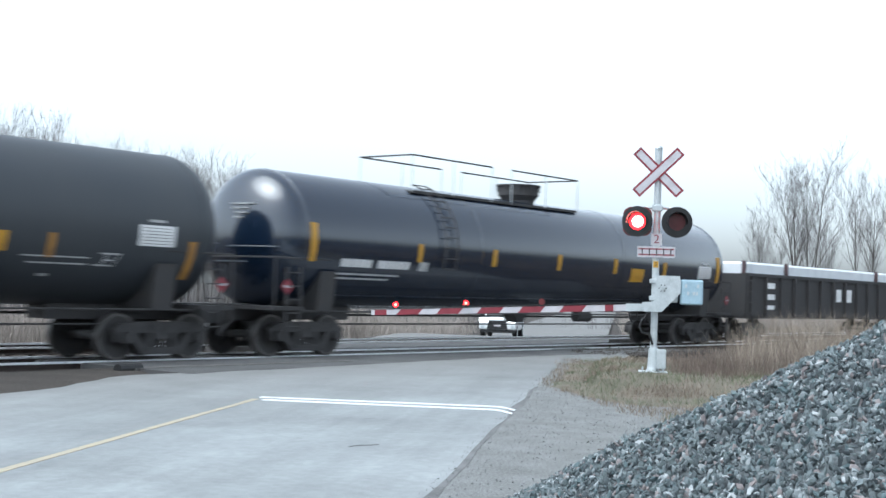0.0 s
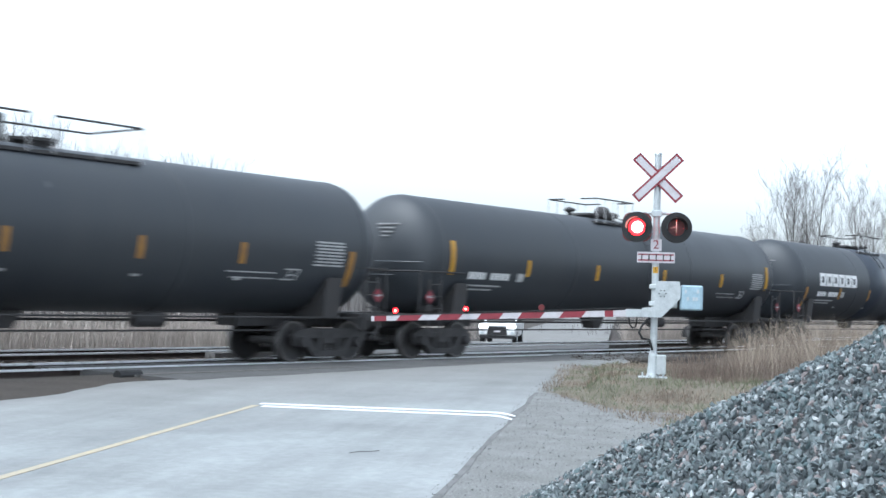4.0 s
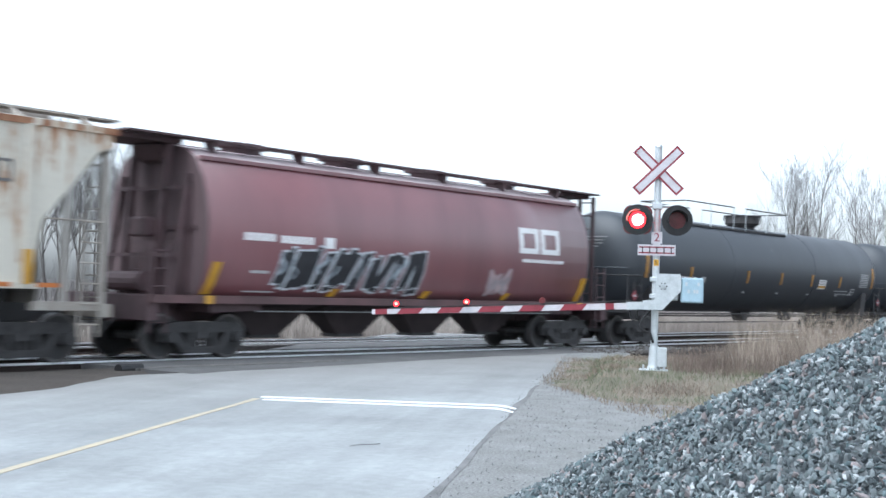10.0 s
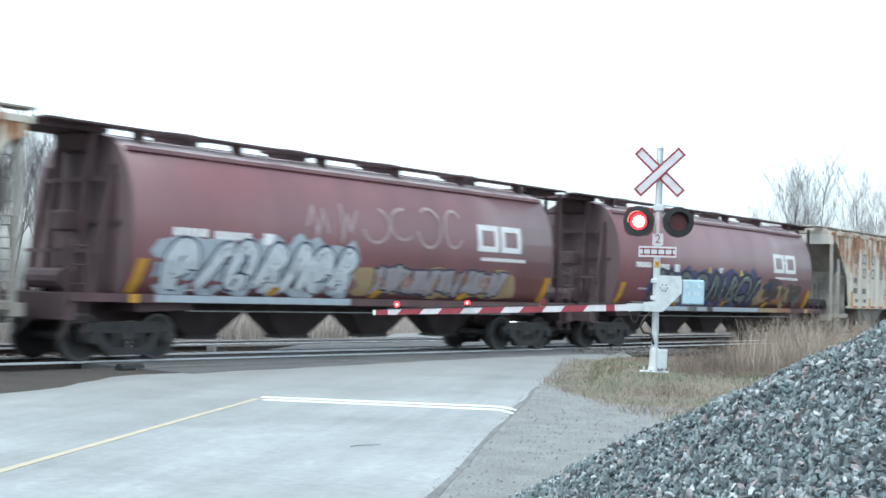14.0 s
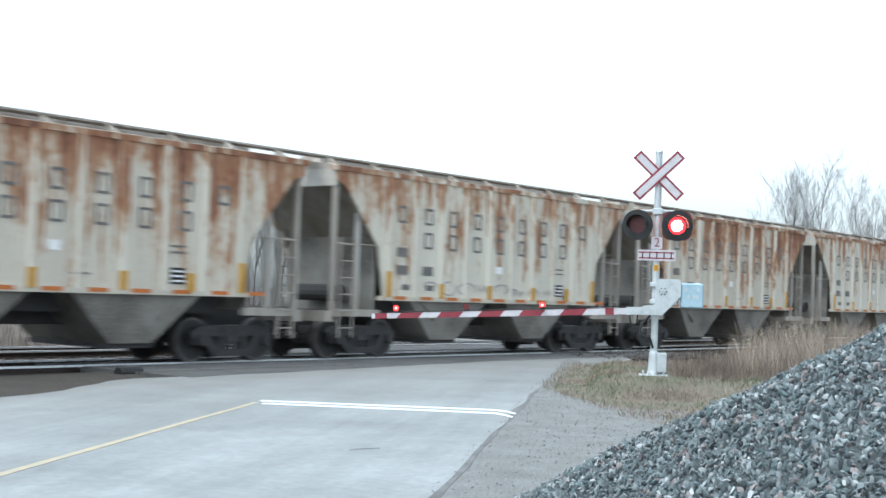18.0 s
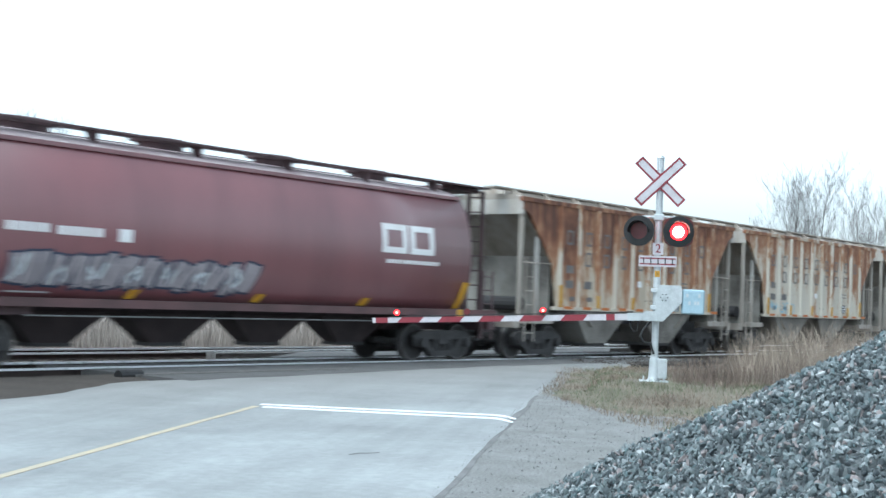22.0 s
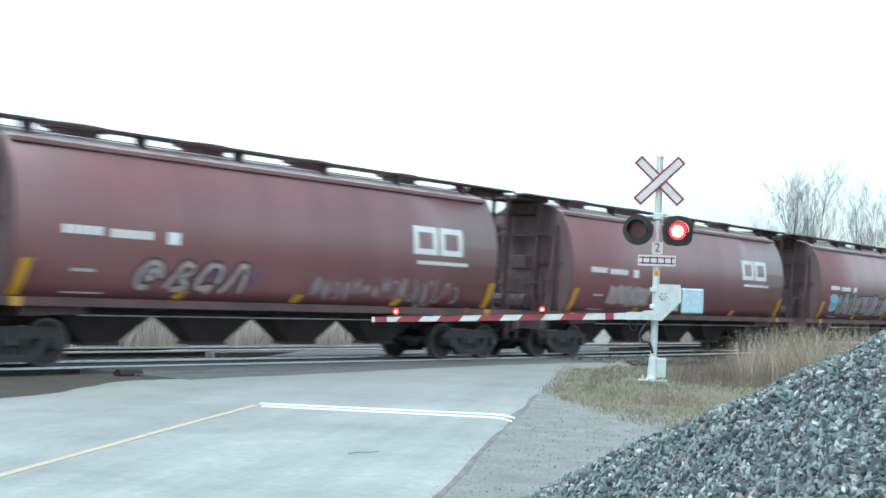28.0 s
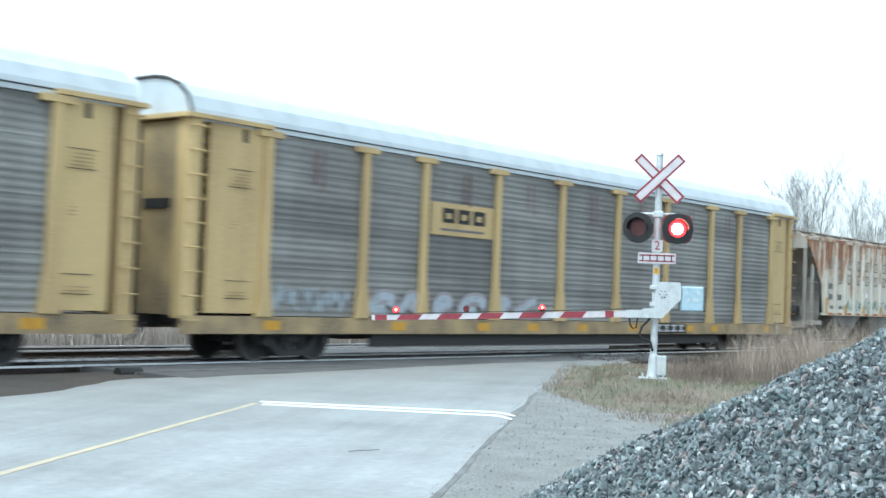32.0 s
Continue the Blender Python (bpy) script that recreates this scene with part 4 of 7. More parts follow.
def grain_hopper(label):
    car = empty("grain_hopper_car", pose(0, TRACK, 0), label, "hopper car", "freight train cars")
    half = 8.86
    outline = [(-y, z) for y, z in HOPPER_SIDE] + [(y, z) for y, z in HOPPER_SIDE[::-1]]
    mid = [(u, v) for u, v in outline]
    rings = [[(x, u, v) for u, v in mid] for x in (-7.05, -3.5, 0, 3.5, 7.05)]
    part("body", loft(rings), CNBROWN, car, "oxide red rounded hopper body").data.shade_smooth()
    cap = [(1.14, 4.105), (0.80, 4.28), (0.40, 4.37)]
    cap = cap + [(-y, z) for y, z in cap[::-1]] + [(-0.40, 4.345), (0.40, 4.345)]
    part("roof_sheet", prism(cap, "x", -7.0, 7.0), ROOFPALE, car, "dusty pale roof sheet with sky sheen in its colour")
    for s in (-1, 1):
        part("end_sheet", prism(outline, "x", s * 7.052, s * 7.10), ENDDUST, car, "dusty grey-brown end sheet")
        for y in (-1.05, 1.05):
            part("end_rib", box(min(s * 7.1, s * 7.17), max(s * 7.1, s * 7.17), y - 0.05, y + 0.05, 1.35, 3.6), CNDARK, car)
        part("end_stiffener", box(min(s * 7.1, s * 7.15), max(s * 7.1, s * 7.15), -1.25, 1.25, 2.62, 2.70), CNDARK, car)
        part("side_sill", box(-8.35, 8.35, s * 1.42 - 0.07, s * 1.42 + 0.07, 1.14, 1.30), SILLRED, car)
        part("end_sill", box(min(s * 8.1, s * 8.38), max(s * 8.1, s * 8.38), -1.42, 1.42, 0.80, 1.28), CNDARK, car)
        part("end_deck", box(min(s * 7.2, s * 8.1), max(s * 7.2, s * 8.1), -1.3, 1.3, 1.22, 1.29), CNDARK, car)
        # the slope's frame: two leaning posts, a cross tie, brake valve and reservoir
        for y in (-0.52, 0.52):
            part("end_post", prism([(s * 7.22, 4.36), (s * 7.36, 4.36), (s * 7.62, 1.28), (s * 7.46, 1.28)], "y", y - 0.06, y + 0.06), CNDARK, car)
        for y in (-1.12, 1.12):
            part("end_brace", prism([(s * 7.12, 3.75), (s * 7.22, 3.75), (s * 7.62, 1.28), (s * 7.48, 1.28)], "y", y * 0.94 - 0.045, y * 0.94 + 0.045), CNDARK, car)
        part("end_crossbar", box(s * 7.36 - 0.04, s * 7.36 + 0.04, -0.95, 0.95, 3.42, 3.50), CNDARK, car)
        part("end_crossbar", box(s * 7.55 - 0.04, s * 7.55 + 0.04, -1.1, 1.1, 2.05, 2.12), CNDARK, car)
        part("slope_box", prism([(s * 7.12, 4.34), (s * 7.55, 4.34), (s * 7.32, 4.05), (s * 7.12, 4.0)], "y", -0.4, 0.4), CNDARK, car)
        part("brake_valve", box(s * 7.62 - 0.16, s * 7.62 + 0.16, -0.42, 0.05, 2.45, 2.85, bevel=0.04), CNDARK, car)
        part("air_reservoir", tube((s * 7.75, -0.5, 1.55), (s * 7.75, 0.55, 1.55), 0.2, 12), CNDARK, car)
        part("low_ladder", ladder(0.4, 1.25, 2.6, 4), CNDARK, car, at=pose(s * 7.72, -0.15, 0, 0, 0, -s * 90))
        part("corner_ladder", ladder(0.42, 0.55, 2.3, 5), CNDARK, car, at=pose(s * 8.1, -1.36, 0))
        part("roof_ladder", ladder(0.46, 0.55, 4.42, 10, 0.02, 0.055), CNDARK, car, at=pose(8.42, -0.62, 0, 0, 0, 90)) if s > 0 else None
        part("end_hopper_slope", prism([(s * 7.1, 2.4), (s * 7.5, 1.3), (s * 7.1, 1.3)], "y", -0.6, 0.6), CNDARK, car)
        part("roof_overhang", box(min(s * 7.0, s * 8.58), max(s * 7.0, s * 8.58), -0.62, 0.62, 4.38, 4.47), CNDARK, car)
        part("side_fillet", box(-7.0, 7.0, s * 1.15 - 0.05, s * 1.15 + 0.05, 4.05, 4.13), CNBROWN, car)
    part("running_board", box(-8.62, 8.62, -0.95, -0.55, 4.48, 4.52), CNDARK, car)
    part("running_board", box(-8.62, 8.62, 0.55, 0.95, 4.48, 4.52), CNDARK, car)
    for i in range(6):
        x = -6.4 + 2.56 * i
        part("board_bracket", prism([(-0.95, 4.48), (-0.6, 4.48), (-0.66, 4.34), (-0.9, 4.22)], "x", x - 0.03, x + 0.03), CNDARK, car)
    for x in (-4.85, -1.6, 1.6, 4.85):
        h = part("hatch_cover", loft([[(x + 0.80 * k * math.cos(6.283 * i / 20), 0.42 * k * math.sin(6.283 * i / 20), z) for i in range(20)] for k, z in ((0.7, 4.34), (0.7, 4.52), (0.96, 4.54), (0.96, 4.59), (0.82, 4.63), (0.3, 4.65))]), CNDARK, car)
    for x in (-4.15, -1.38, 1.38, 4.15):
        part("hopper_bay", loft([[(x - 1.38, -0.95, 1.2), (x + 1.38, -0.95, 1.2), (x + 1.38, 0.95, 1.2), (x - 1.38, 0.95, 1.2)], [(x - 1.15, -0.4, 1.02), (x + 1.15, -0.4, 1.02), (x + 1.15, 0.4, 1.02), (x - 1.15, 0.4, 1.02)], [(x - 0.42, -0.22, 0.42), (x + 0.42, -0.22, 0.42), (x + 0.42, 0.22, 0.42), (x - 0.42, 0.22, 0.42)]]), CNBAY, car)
        part("outlet_gate", box(x - 0.46, x + 0.46, -0.26, 0.26, 0.36, 0.43), FRAMEBLACK, car)
    for s in (-1, 1):
        part("stub_sill", box(min(s * 5.4, s * 8.4), max(s * 5.4, s * 8.4), -0.25, 0.25, 0.74, 1.1), CNDARK, car)
    part("end_mass", prism([(-6.7, 1.3), (-5.3, 1.3), (-5.3, 1.0), (-6.7, 0.95)], "y", -1.3, 1.3), CNDARK, car)
    part("end_mass", prism([(6.7, 1.3), (5.3, 1.3), (5.3, 1.0), (6.7, 0.95)], "y", -1.3, 1.3), CNDARK, car)
    for x, z1 in ((-6.98, 1.98), (-3.35, 1.5), (-0.1, 1.5), (3.2, 1.5), (6.72, 1.98)):
        part("reflector_strip", on_hull(x, x + 0.22, 1.32, z1, 0.034, 5, 0.12), STRIPYELLOW, car, "yellow reflective strip")
        if z1 > 1.8:
            part("sill_strip", plate(x - 0.03, 1.13, x + 0.19, 1.30, -1.498), STRIPYELLOW, car, "yellow reflective strip")
    for x0, x1, z0, z1 in ((-6.1, -5.2, 2.46, 2.62), (-5.05, -4.05, 2.44, 2.60), (3.85, 5.8, 2.34, 2.43), (-3.7, -3.4, 2.38, 2.62), (-5.9, -5.0, 1.38, 1.41), (-5.8, -5.3, 1.78, 1.84)):
        for u, v in dashes(x0, x1, z1 - z0):
            part("stencil_mark", on_hull(u, v, z0, z1, 0.008, 2), LOGOWHITE if z0 > 2.3 else DULLWHITE, car, "white stencilled marking bar")
    # the railway's emblem as two plain white hollow blocks
    for x in (3.7, 4.7):
        for q in ((x, x + 0.17, 2.58, 3.26), (x + 0.72, x + 0.89, 2.58, 3.26), (x + 0.17, x + 0.72, 3.12, 3.26), (x + 0.17, x + 0.72, 2.58, 2.72)):
            part("emblem_block", on_hull(*q, 0.009, 3), LOGOWHITE, car, "white emblem block")
    # pipe coloured pale grey all along to paint in its highlight
    part("side_pipe", rods([(-5.5, -1.36, 0.98), (5.5, -1.36, 0.98)], 0.014), STENCILGREY, car)
    truck(car, half - 2.17)
    truck(car, -half + 2.17)
    couplers(car, half)
    return car


# -- short ribbed covered hoppers --
def ribbed_hopper(label, paint):
    car = empty("covered_hopper_car", pose(0, TRACK, 0), label, "hopper car", "freight train cars")
    half = 6.71
    side = [(-6.2, 4.30), (-6.2, 4.02), (-5.9, 3.9), (-4.75, 2.6), (-4.5, 1.40), (4.5, 1.40), (4.75, 2.6), (5.9, 3.9), (6.2, 4.02), (6.2, 4.30)]
    for s in (-1, 1):
        part("side_wall", prism(side, "y", s * 1.50 - 0.03, s * 1.50 + 0.03), paint, car, "rusty cream ribbed side sheet")
        part("bottom_sill", box(-4.7, 4.7, s * 1.52 - 0.05, s * 1.52 + 0.05, 1.36, 1.46), RUSTY[1], car)
        part("top_chord", box(-6.3, 6.3, s * 1.50 - 0.06, s * 1.50 + 0.06, 4.24, 4.36), paint, car)
        for i in range(10):
            x = -4.42 + 0.982 * i
            part("side_rib", prism([(x - 0.07, s * 1.53), (x - 0.04, s * 1.60), (x + 0.04, s * 1.60), (x + 0.07, s * 1.53)], "z", 1.44, 4.25), RUSTY[0] if paint != RUSTY[2] else RUSTY[1], car)
        part("slope_sheet", prism([(s * 6.15, 4.0), (s * 6.2, 4.05), (s * 2.6, 0.95), (s * 2.5, 0.9)], "y", -1.47, 1.47), WCEND, car, "sooty grey slope sheet")
        part("end_wall", box(min(s * 6.14, s * 6.2), max(s * 6.14, s * 6.2), -1.5, 1.5, 3.9, 4.3), CHALK, car)
        part("end_sill", box(min(s * 6.1, s * 6.35), max(s * 6.1, s * 6.35), -1.45, 1.45, 0.86, 1.10), WCFRAME, car)
        part("end_step", box(min(s * 4.6, s * 6.1), max(s * 4.6, s * 6.1), -1.5, -1.38, 0.98, 1.14), WCFRAME, car)
        part("end_step", box(min(s * 4.6, s * 6.1), max(s * 4.6, s * 6.1), 1.38, 1.5, 0.98, 1.14), WCFRAME, car)
        for y in (-1.40, 1.40):
            part("end_post", box(s * 6.12 - 0.05, s * 6.12 + 0.05, y - 0.05, y + 0.05, 1.05, 4.0), WCFRAME, car)
        part("end_post", box(s * 5.32 - 0.05, s * 5.32 + 0.05, -1.42, -1.32, 1.1, 3.4), CHALK, car)
        part("shear_plate", box(min(s * 4.72, s * 4.78), max(s * 4.72, s * 4.78), -1.42, 1.42, 1.1, 2.95), WCBAY, car, "dark-mottled grey bolster sheet")
        part("side_ladder", ladder(0.44, 0.5, 2.75, 6, 0.014, 0.022), WCFRAME, car, at=pose(s * 5.78, -1.52, 0))
        part("end_ladder", ladder(0.42, 0.55, 4.3, 9), WCFRAME, car, at=pose(6.24, -0.95, 0, 0, 0, 90)) if s > 0 else None
        part("grab_iron", rods([(s * 4.7, -1.50, 2.62), (s * 6.1, -1.50, 2.62)], 0.014), WCFRAME, car)
        part("air_tank", tube((s * 5.05, -0.7, 1.5), (s * 5.05, 0.7, 1.5), 0.2, 12), FRAMEBLACK, car)
        part("running_board", box(-6.75, 6.75, s * 0.75 - 0.2, s * 0.75 + 0.2, 4.58, 4.62), WCFRAME, car)
    part("roof", prism([(-1.5, 4.28), (-1.2, 4.42), (0, 4.48), (1.2, 4.42), (1.5, 4.28)], "x", -6.2, 6.2), WCFRAME, car)
    part("trough_hatch", prism([(-0.4, 4.44), (-0.4, 4.60), (-0.2, 4.68), (0.2, 4.68), (0.4, 4.60), (0.4, 4.44)], "x", -5.6, 5.6), WCFRAME, car)
    for i in range(9):
        x = -5.9 + 1.475 * i
        part("board_bracket", prism([(-1.35, 4.36), (-0.95, 4.58), (-0.9, 4.58), (-0.9, 4.36)], "x", x - 0.03, x + 0.03), WCFRAME, car)
    # black filler box added for the dark void between the bays
    part("underframe", box(-4.5, 4.5, -0.85, 0.85, 1.0, 1.39), FRAMEBLACK, car, "added dark filler for the void between the bays")
    for x in (-1.95, 1.95):
        part("hopper_bay", loft([[(x - 1.55, -1.46, 1.40), (x + 1.55, -1.46, 1.40), (x + 1.55, 1.46, 1.40), (x - 1.55, 1.46, 1.40)], [(x - 0.5, -1.28, 0.42), (x + 0.5, -1.28, 0.42), (x + 0.5, 1.28, 0.42), (x - 0.5, 1.28, 0.42)]]), WCBAY, car, "dark-mottled grey discharge hopper")
        part("outlet_gate", box(x - 0.58, x + 0.58, -1.2, 1.2, 0.33, 0.43), FRAMEBLACK, car)
    part("centre_sill", box(-6.4, 6.4, -0.25, 0.25, 0.74, 1.1), FRAMEBLACK, car)
    y = -1.545
    for x, z1 in ((-4.42, 2.05), (-2.45, 1.80), (-0.49, 1.80), (1.47, 1.80), (3.1, 1.80), (4.42, 2.05)):
        part("reflector_strip", plate(x - 0.09, 1.44, x + 0.09, z1, y - 0.066), STRIPYELLOW, car, "yellow reflective strip")
    for i in range(10):
        x = -4.2 + 0.982 * i
        part("tape_mark", plate(x, 1.39, x + 0.45, 1.47, y - 0.035), TAPE, car, "orange reflective tape")
    # the railway's name as plain grey blocks, two lines
    for row, z0, cols in ((0, 3.20, (0, 1, 2, 3, 4, 5, 6, 7, 8)), (1, 2.62, (1, 2, 3, 4, 5, 6, 7))):
        for i in cols:
            x = -3.93 + 0.982 * i
            for q in ((x - 0.16, z0, x - 0.10, z0 + 0.40), (x + 0.10, z0, x + 0.16, z0 + 0.40), (x - 0.10, z0 + 0.345, x + 0.10, z0 + 0.40), (x - 0.10, z0, x + 0.10, z0 + 0.055)):
                part("name_block", plate(*q, y), GREYLETTER, car)
    for x0, z0, x1, z1 in ((-4.1, 2.40, -3.7, 2.62), (-4.1, 1.98, -3.7, 2.2), (-3.15, 1.98, -2.75, 2.2), (-3.9, 1.62, -3.6, 1.75), (-3.0, 1.62, -2.7, 1.75), (2.6, 2.3, 3.0, 2.34), (2.6, 2.18, 3.0, 2.22), (0.35, 1.7, 0.75, 1.74)):
        part("stencil_mark", plate(x0, z0, x1, z1, y), GREYLETTER, car)
    part("data_panel", plate(2.62, 1.58, 2.98, 1.90, y), BLACKPAINT, car, "black data panel with white lines")
    for k in range(3):
        part("data_line", plate(2.66, 1.62 + 0.095 * k, 2.94, 1.66 + 0.095 * k, y - 0.008), LOGOWHITE, car)
    part("routing_board", plate(-0.15, 2.12, 0.1, 2.30, y), LOGOWHITE, car, "small white routing board")
    truck(car, half - 2.0)
    truck(car, -half + 2.0)
    couplers(car, half)
    return car


# -- covered auto carriers --
def auto_carrier(label):
    car = empty("auto_carrier_car", pose(0, TRACK, 0), label, "auto carrier", "freight train cars")
    half = 15.05
    posts = (-12.45, -9.4, -7.25, -4.28, -1.25, 1.75, 4.7, 7.75, 9.85, 12.45)
    for s in (-1, 1):
        y = s * 1.45
        # corrugated side sheets, bay by bay
        for a, b in zip(posts, posts[1:]):
            bm = bmesh.new()
            rows, n = [], 26
            for i in range(n * 4 + 1):
                z = 1.0 + 3.85 * i / (n * 4)
                d = (0.0, 0.014, 0.014, 0.0)[i % 4] + (0.012 if i % 28 == 27 else 0.0)
                rows.append((bm.verts.new((a + 0.05, y - s * d, z)), bm.verts.new((b - 0.05, y - s * d, z))))
            for p, q in zip(rows, rows[1:]):
                bm.faces.new((p[0], p[1], q[1], q[0]))
            part("side_panel", bm, RACKGREY, car, "weathered grey corrugated side screen")
        for x in posts:
            part("side_post", prism([(x - 0.105, 1.75), (x + 0.105, 1.75), (x + 0.095, 4.75), (x - 0.095, 4.75)], "y", y + s * 0.02, y + s * 0.12), RACKYELLOW, car, "faded yellow post")
            part("post_foot", prism([(x - 0.22, 0.98), (x + 0.22, 0.98), (x + 0.105, 1.77), (x - 0.105, 1.77)], "y", y + s * 0.02, y + s * 0.15), RACKYELLOW, car)
            part("post_head", box(x - 0.36, x + 0.36, y + min(0, s * 0.14), y + max(0, s * 0.14), 4.75, 4.88), RACKYELLOW, car)
        part("top_rail", box(-14.3, 14.3, y - 0.06, y + 0.06, 4.86, 4.97), RACKYELLOW if s > 0 else RACKROOF, car)
        part("deck_sill", box(-14.62, 14.35, s * 1.50 - 0.05, s * 1.50 + 0.05, 0.62, 0.98), RACKSILL, car, "grimy yellow side sill")
        for e in (-1, 1):
            q = 14.3 if e > 0 else 14.62
            part("end_panel", box(min(e * 12.5, e * (q - 0.58)), max(e * 12.5, e * (q - 0.58)), y - 0.05, y + 0.05, 1.04, 4.92), RACKYELLOW, car, "faded yellow end panel")
            part("panel_edge", box(e * 12.56 - 0.05, e * 12.56 + 0.05, y + min(0, s * 0.09), y + max(0, s * 0.09), 1.0, 4.9), RACKYELLOW, car)
            # the door's darker paint is used here to deepen the recess's shadow
            part("end_recess", box(min(e * (q - 0.60), e * (q - 0.34)), max(e * (q - 0.60), e * (q - 0.34)), y - s * 0.24 - 0.03, y - s * 0.24 + 0.03, 1.0, 4.92), RACKDOOR, car, "dark-patched recess beside the corner column")
            part("corner_column", prism([(e * (q - 0.37), y - s * 0.26), (e * (q - 0.37), y + s * 0.05), (e * (q - 0.30), y + s * 0.10), (e * (q - 0.10), y + s * 0.10), (e * q, y + s * 0.02), (e * q, y - s * 0.26)], "z", 0.92, 4.95), RACKYELLOW, car, "faded yellow corner column")
            part("panel_notch", box(e * 13.12 - 0.06, e * 13.12 + 0.06, y + min(0, s * 0.058), y + max(0, s * 0.058), 4.55, 4.82), BLACKPAINT, car)
    for e in (-1, 1):
        q = 14.28 if e > 0 else 14.60
        part("end_door", box(min(e * (q - 0.13), e * q), max(e * (q - 0.13), e * q), -1.38, 1.38, 0.98, 4.85), RACKDOOR, car, "sooty yellow steel end door")
        part("door_seam", box(min(e * q, e * (q + 0.03)), max(e * q, e * (q + 0.03)), -0.03, 0.03, 1.0, 4.8), FRAMEBLACK, car)
        part("door_slot", box(min(e * q, e * (q + 0.04)), max(e * q, e * (q + 0.04)), -1.0, -0.2, 3.1, 3.3), BLACKPAINT, car)
        for k in range(9):
            z = 0.89 + 0.48 * k
            part("corner_rung", rods([(e * (q - 0.33), -1.54, z), (e * (q - 0.33), -1.68, z), (e * (q - 0.02), -1.68, z), (e * (q - 0.02), -1.50, z)], 0.016), RACKYELLOW, car)
        part("roof_eave", box(min(e * 12.4, e * (q + 0.14)), max(e * 12.4, e * (q + 0.14)), -1.62, 1.62, 4.90, 4.99), RACKYELLOW, car)
    arch = [(1.5, 4.96), (1.48, 5.10), (1.36, 5.36), (1.10, 5.59), (0.75, 5.73), (0.3, 5.80)]
    ring = arch + [(-y, z) for y, z in arch[::-1]]
    part("roof", prism(ring, "x", -14.55, 14.25), RACKROOF, car, "bare silver arched roof")
    for e in (-1, 1):
        bm = bmesh.new()
        for (y0, z0), (y1, z1) in zip(ring, ring[1:]):
            tube(((14.27 if e > 0 else -14.57), y0, z0), ((14.27 if e > 0 else -14.57), y1, z1), 0.04, 6, bm)
        part("roof_rim", bm, FRAMEBLACK if e < 0 else RACKROOF, car)
    part("deck", box(-14.2, 14.2, -1.45, 1.45, 0.80, 0.95), FRAMEBLACK, car)
    part("centre_sill", prism([(-13.6, 0.8), (13.6, 0.8), (9.0, 0.45), (-9.0, 0.45)], "y", -0.5, 0.5), FRAMEBLACK, car)
    # black plate added on the near side for the dark beneath the car
    part("side_skirt", box(-8.8, 8.8, -1.3, -1.22, 0.31, 0.64), FRAMEBLACK, car)
    y = -1.56
    for x in (-12.45, -8.35, -5.02, -2.78, -0.34, 2.53, 6.13, 7.82, 11.88):
        part("reflector_strip", plate(x, 0.70, x + 0.50, 0.90, y), STRIPYELLOW, car, "yellow reflective strip")
    part("emblem_board", plate(-7.0, 3.05, -4.45, 3.85, -1.50), RACKYELLOW, car, "yellow board with dark emblem blocks")
    for k in range(3):
        x = -6.55 + 0.62 * k
        for x0, z0, x1, z1 in ((x, 3.36, x + 0.14, 3.72), (x + 0.36, 3.36, x + 0.5, 3.72), (x + 0.14, 3.60, x + 0.36, 3.72), (x + 0.14, 3.36, x + 0.36, 3.46)):
            part("emblem_block", plate(x0, z0, x1, z1, -1.508), BLACKPAINT, car)
    part("emblem_bar", plate(-6.6, 3.16, -4.85, 3.22, -1.508), GREYLETTER, car)
    part("number_board", plate(4.0, 0.64, 6.1, 0.96, y), BLACKPAINT, car, "black number board with worn white blocks")
    for x in (4.12, 4.60, 5.08, 5.56):
        for q in ((x, 0.70, x + 0.38, 0.75), (x, 0.87, x + 0.38, 0.92), (x + 0.14, 0.75, x + 0.24, 0.87)):
            part("number_block", plate(*q, y - 0.008), DULLWHITE, car)
    # stencilled boxes and short lines on the end panels
    for x in (-13.55, 12.7):
        for z0, rows, w, ruled in ((3.60, 4, 0.62, 2), (2.70, 3, 0.30, 0), (1.33, 2, 0.62, 2)):
            for k in range(ruled):
                part("stencil_rule", plate(x, z0 + 0.36 * k, x + w, z0 + 0.36 * k + 0.016, -1.556), BLACKPAINT, car)
            for k in range(rows):
                part("stencil_mark", plate(x + 0.06 + 0.03 * k, z0 + 0.06 + 0.07 * k, x + w - 0.08 + 0.03 * (k % 2), z0 + 0.078 + 0.07 * k, -1.556), RACKSILL, car)
    # thin solid strip whose black stands for the gap's shade
    part("roof_gap", box(-12.4, 12.4, -1.525, -1.512, 4.955, 4.985), FRAMEBLACK, car, "black strip for the dark gap under the roof edge")
    truck(car, -11.1)
    truck(car, 11.1)
    couplers(car, half)
    return car


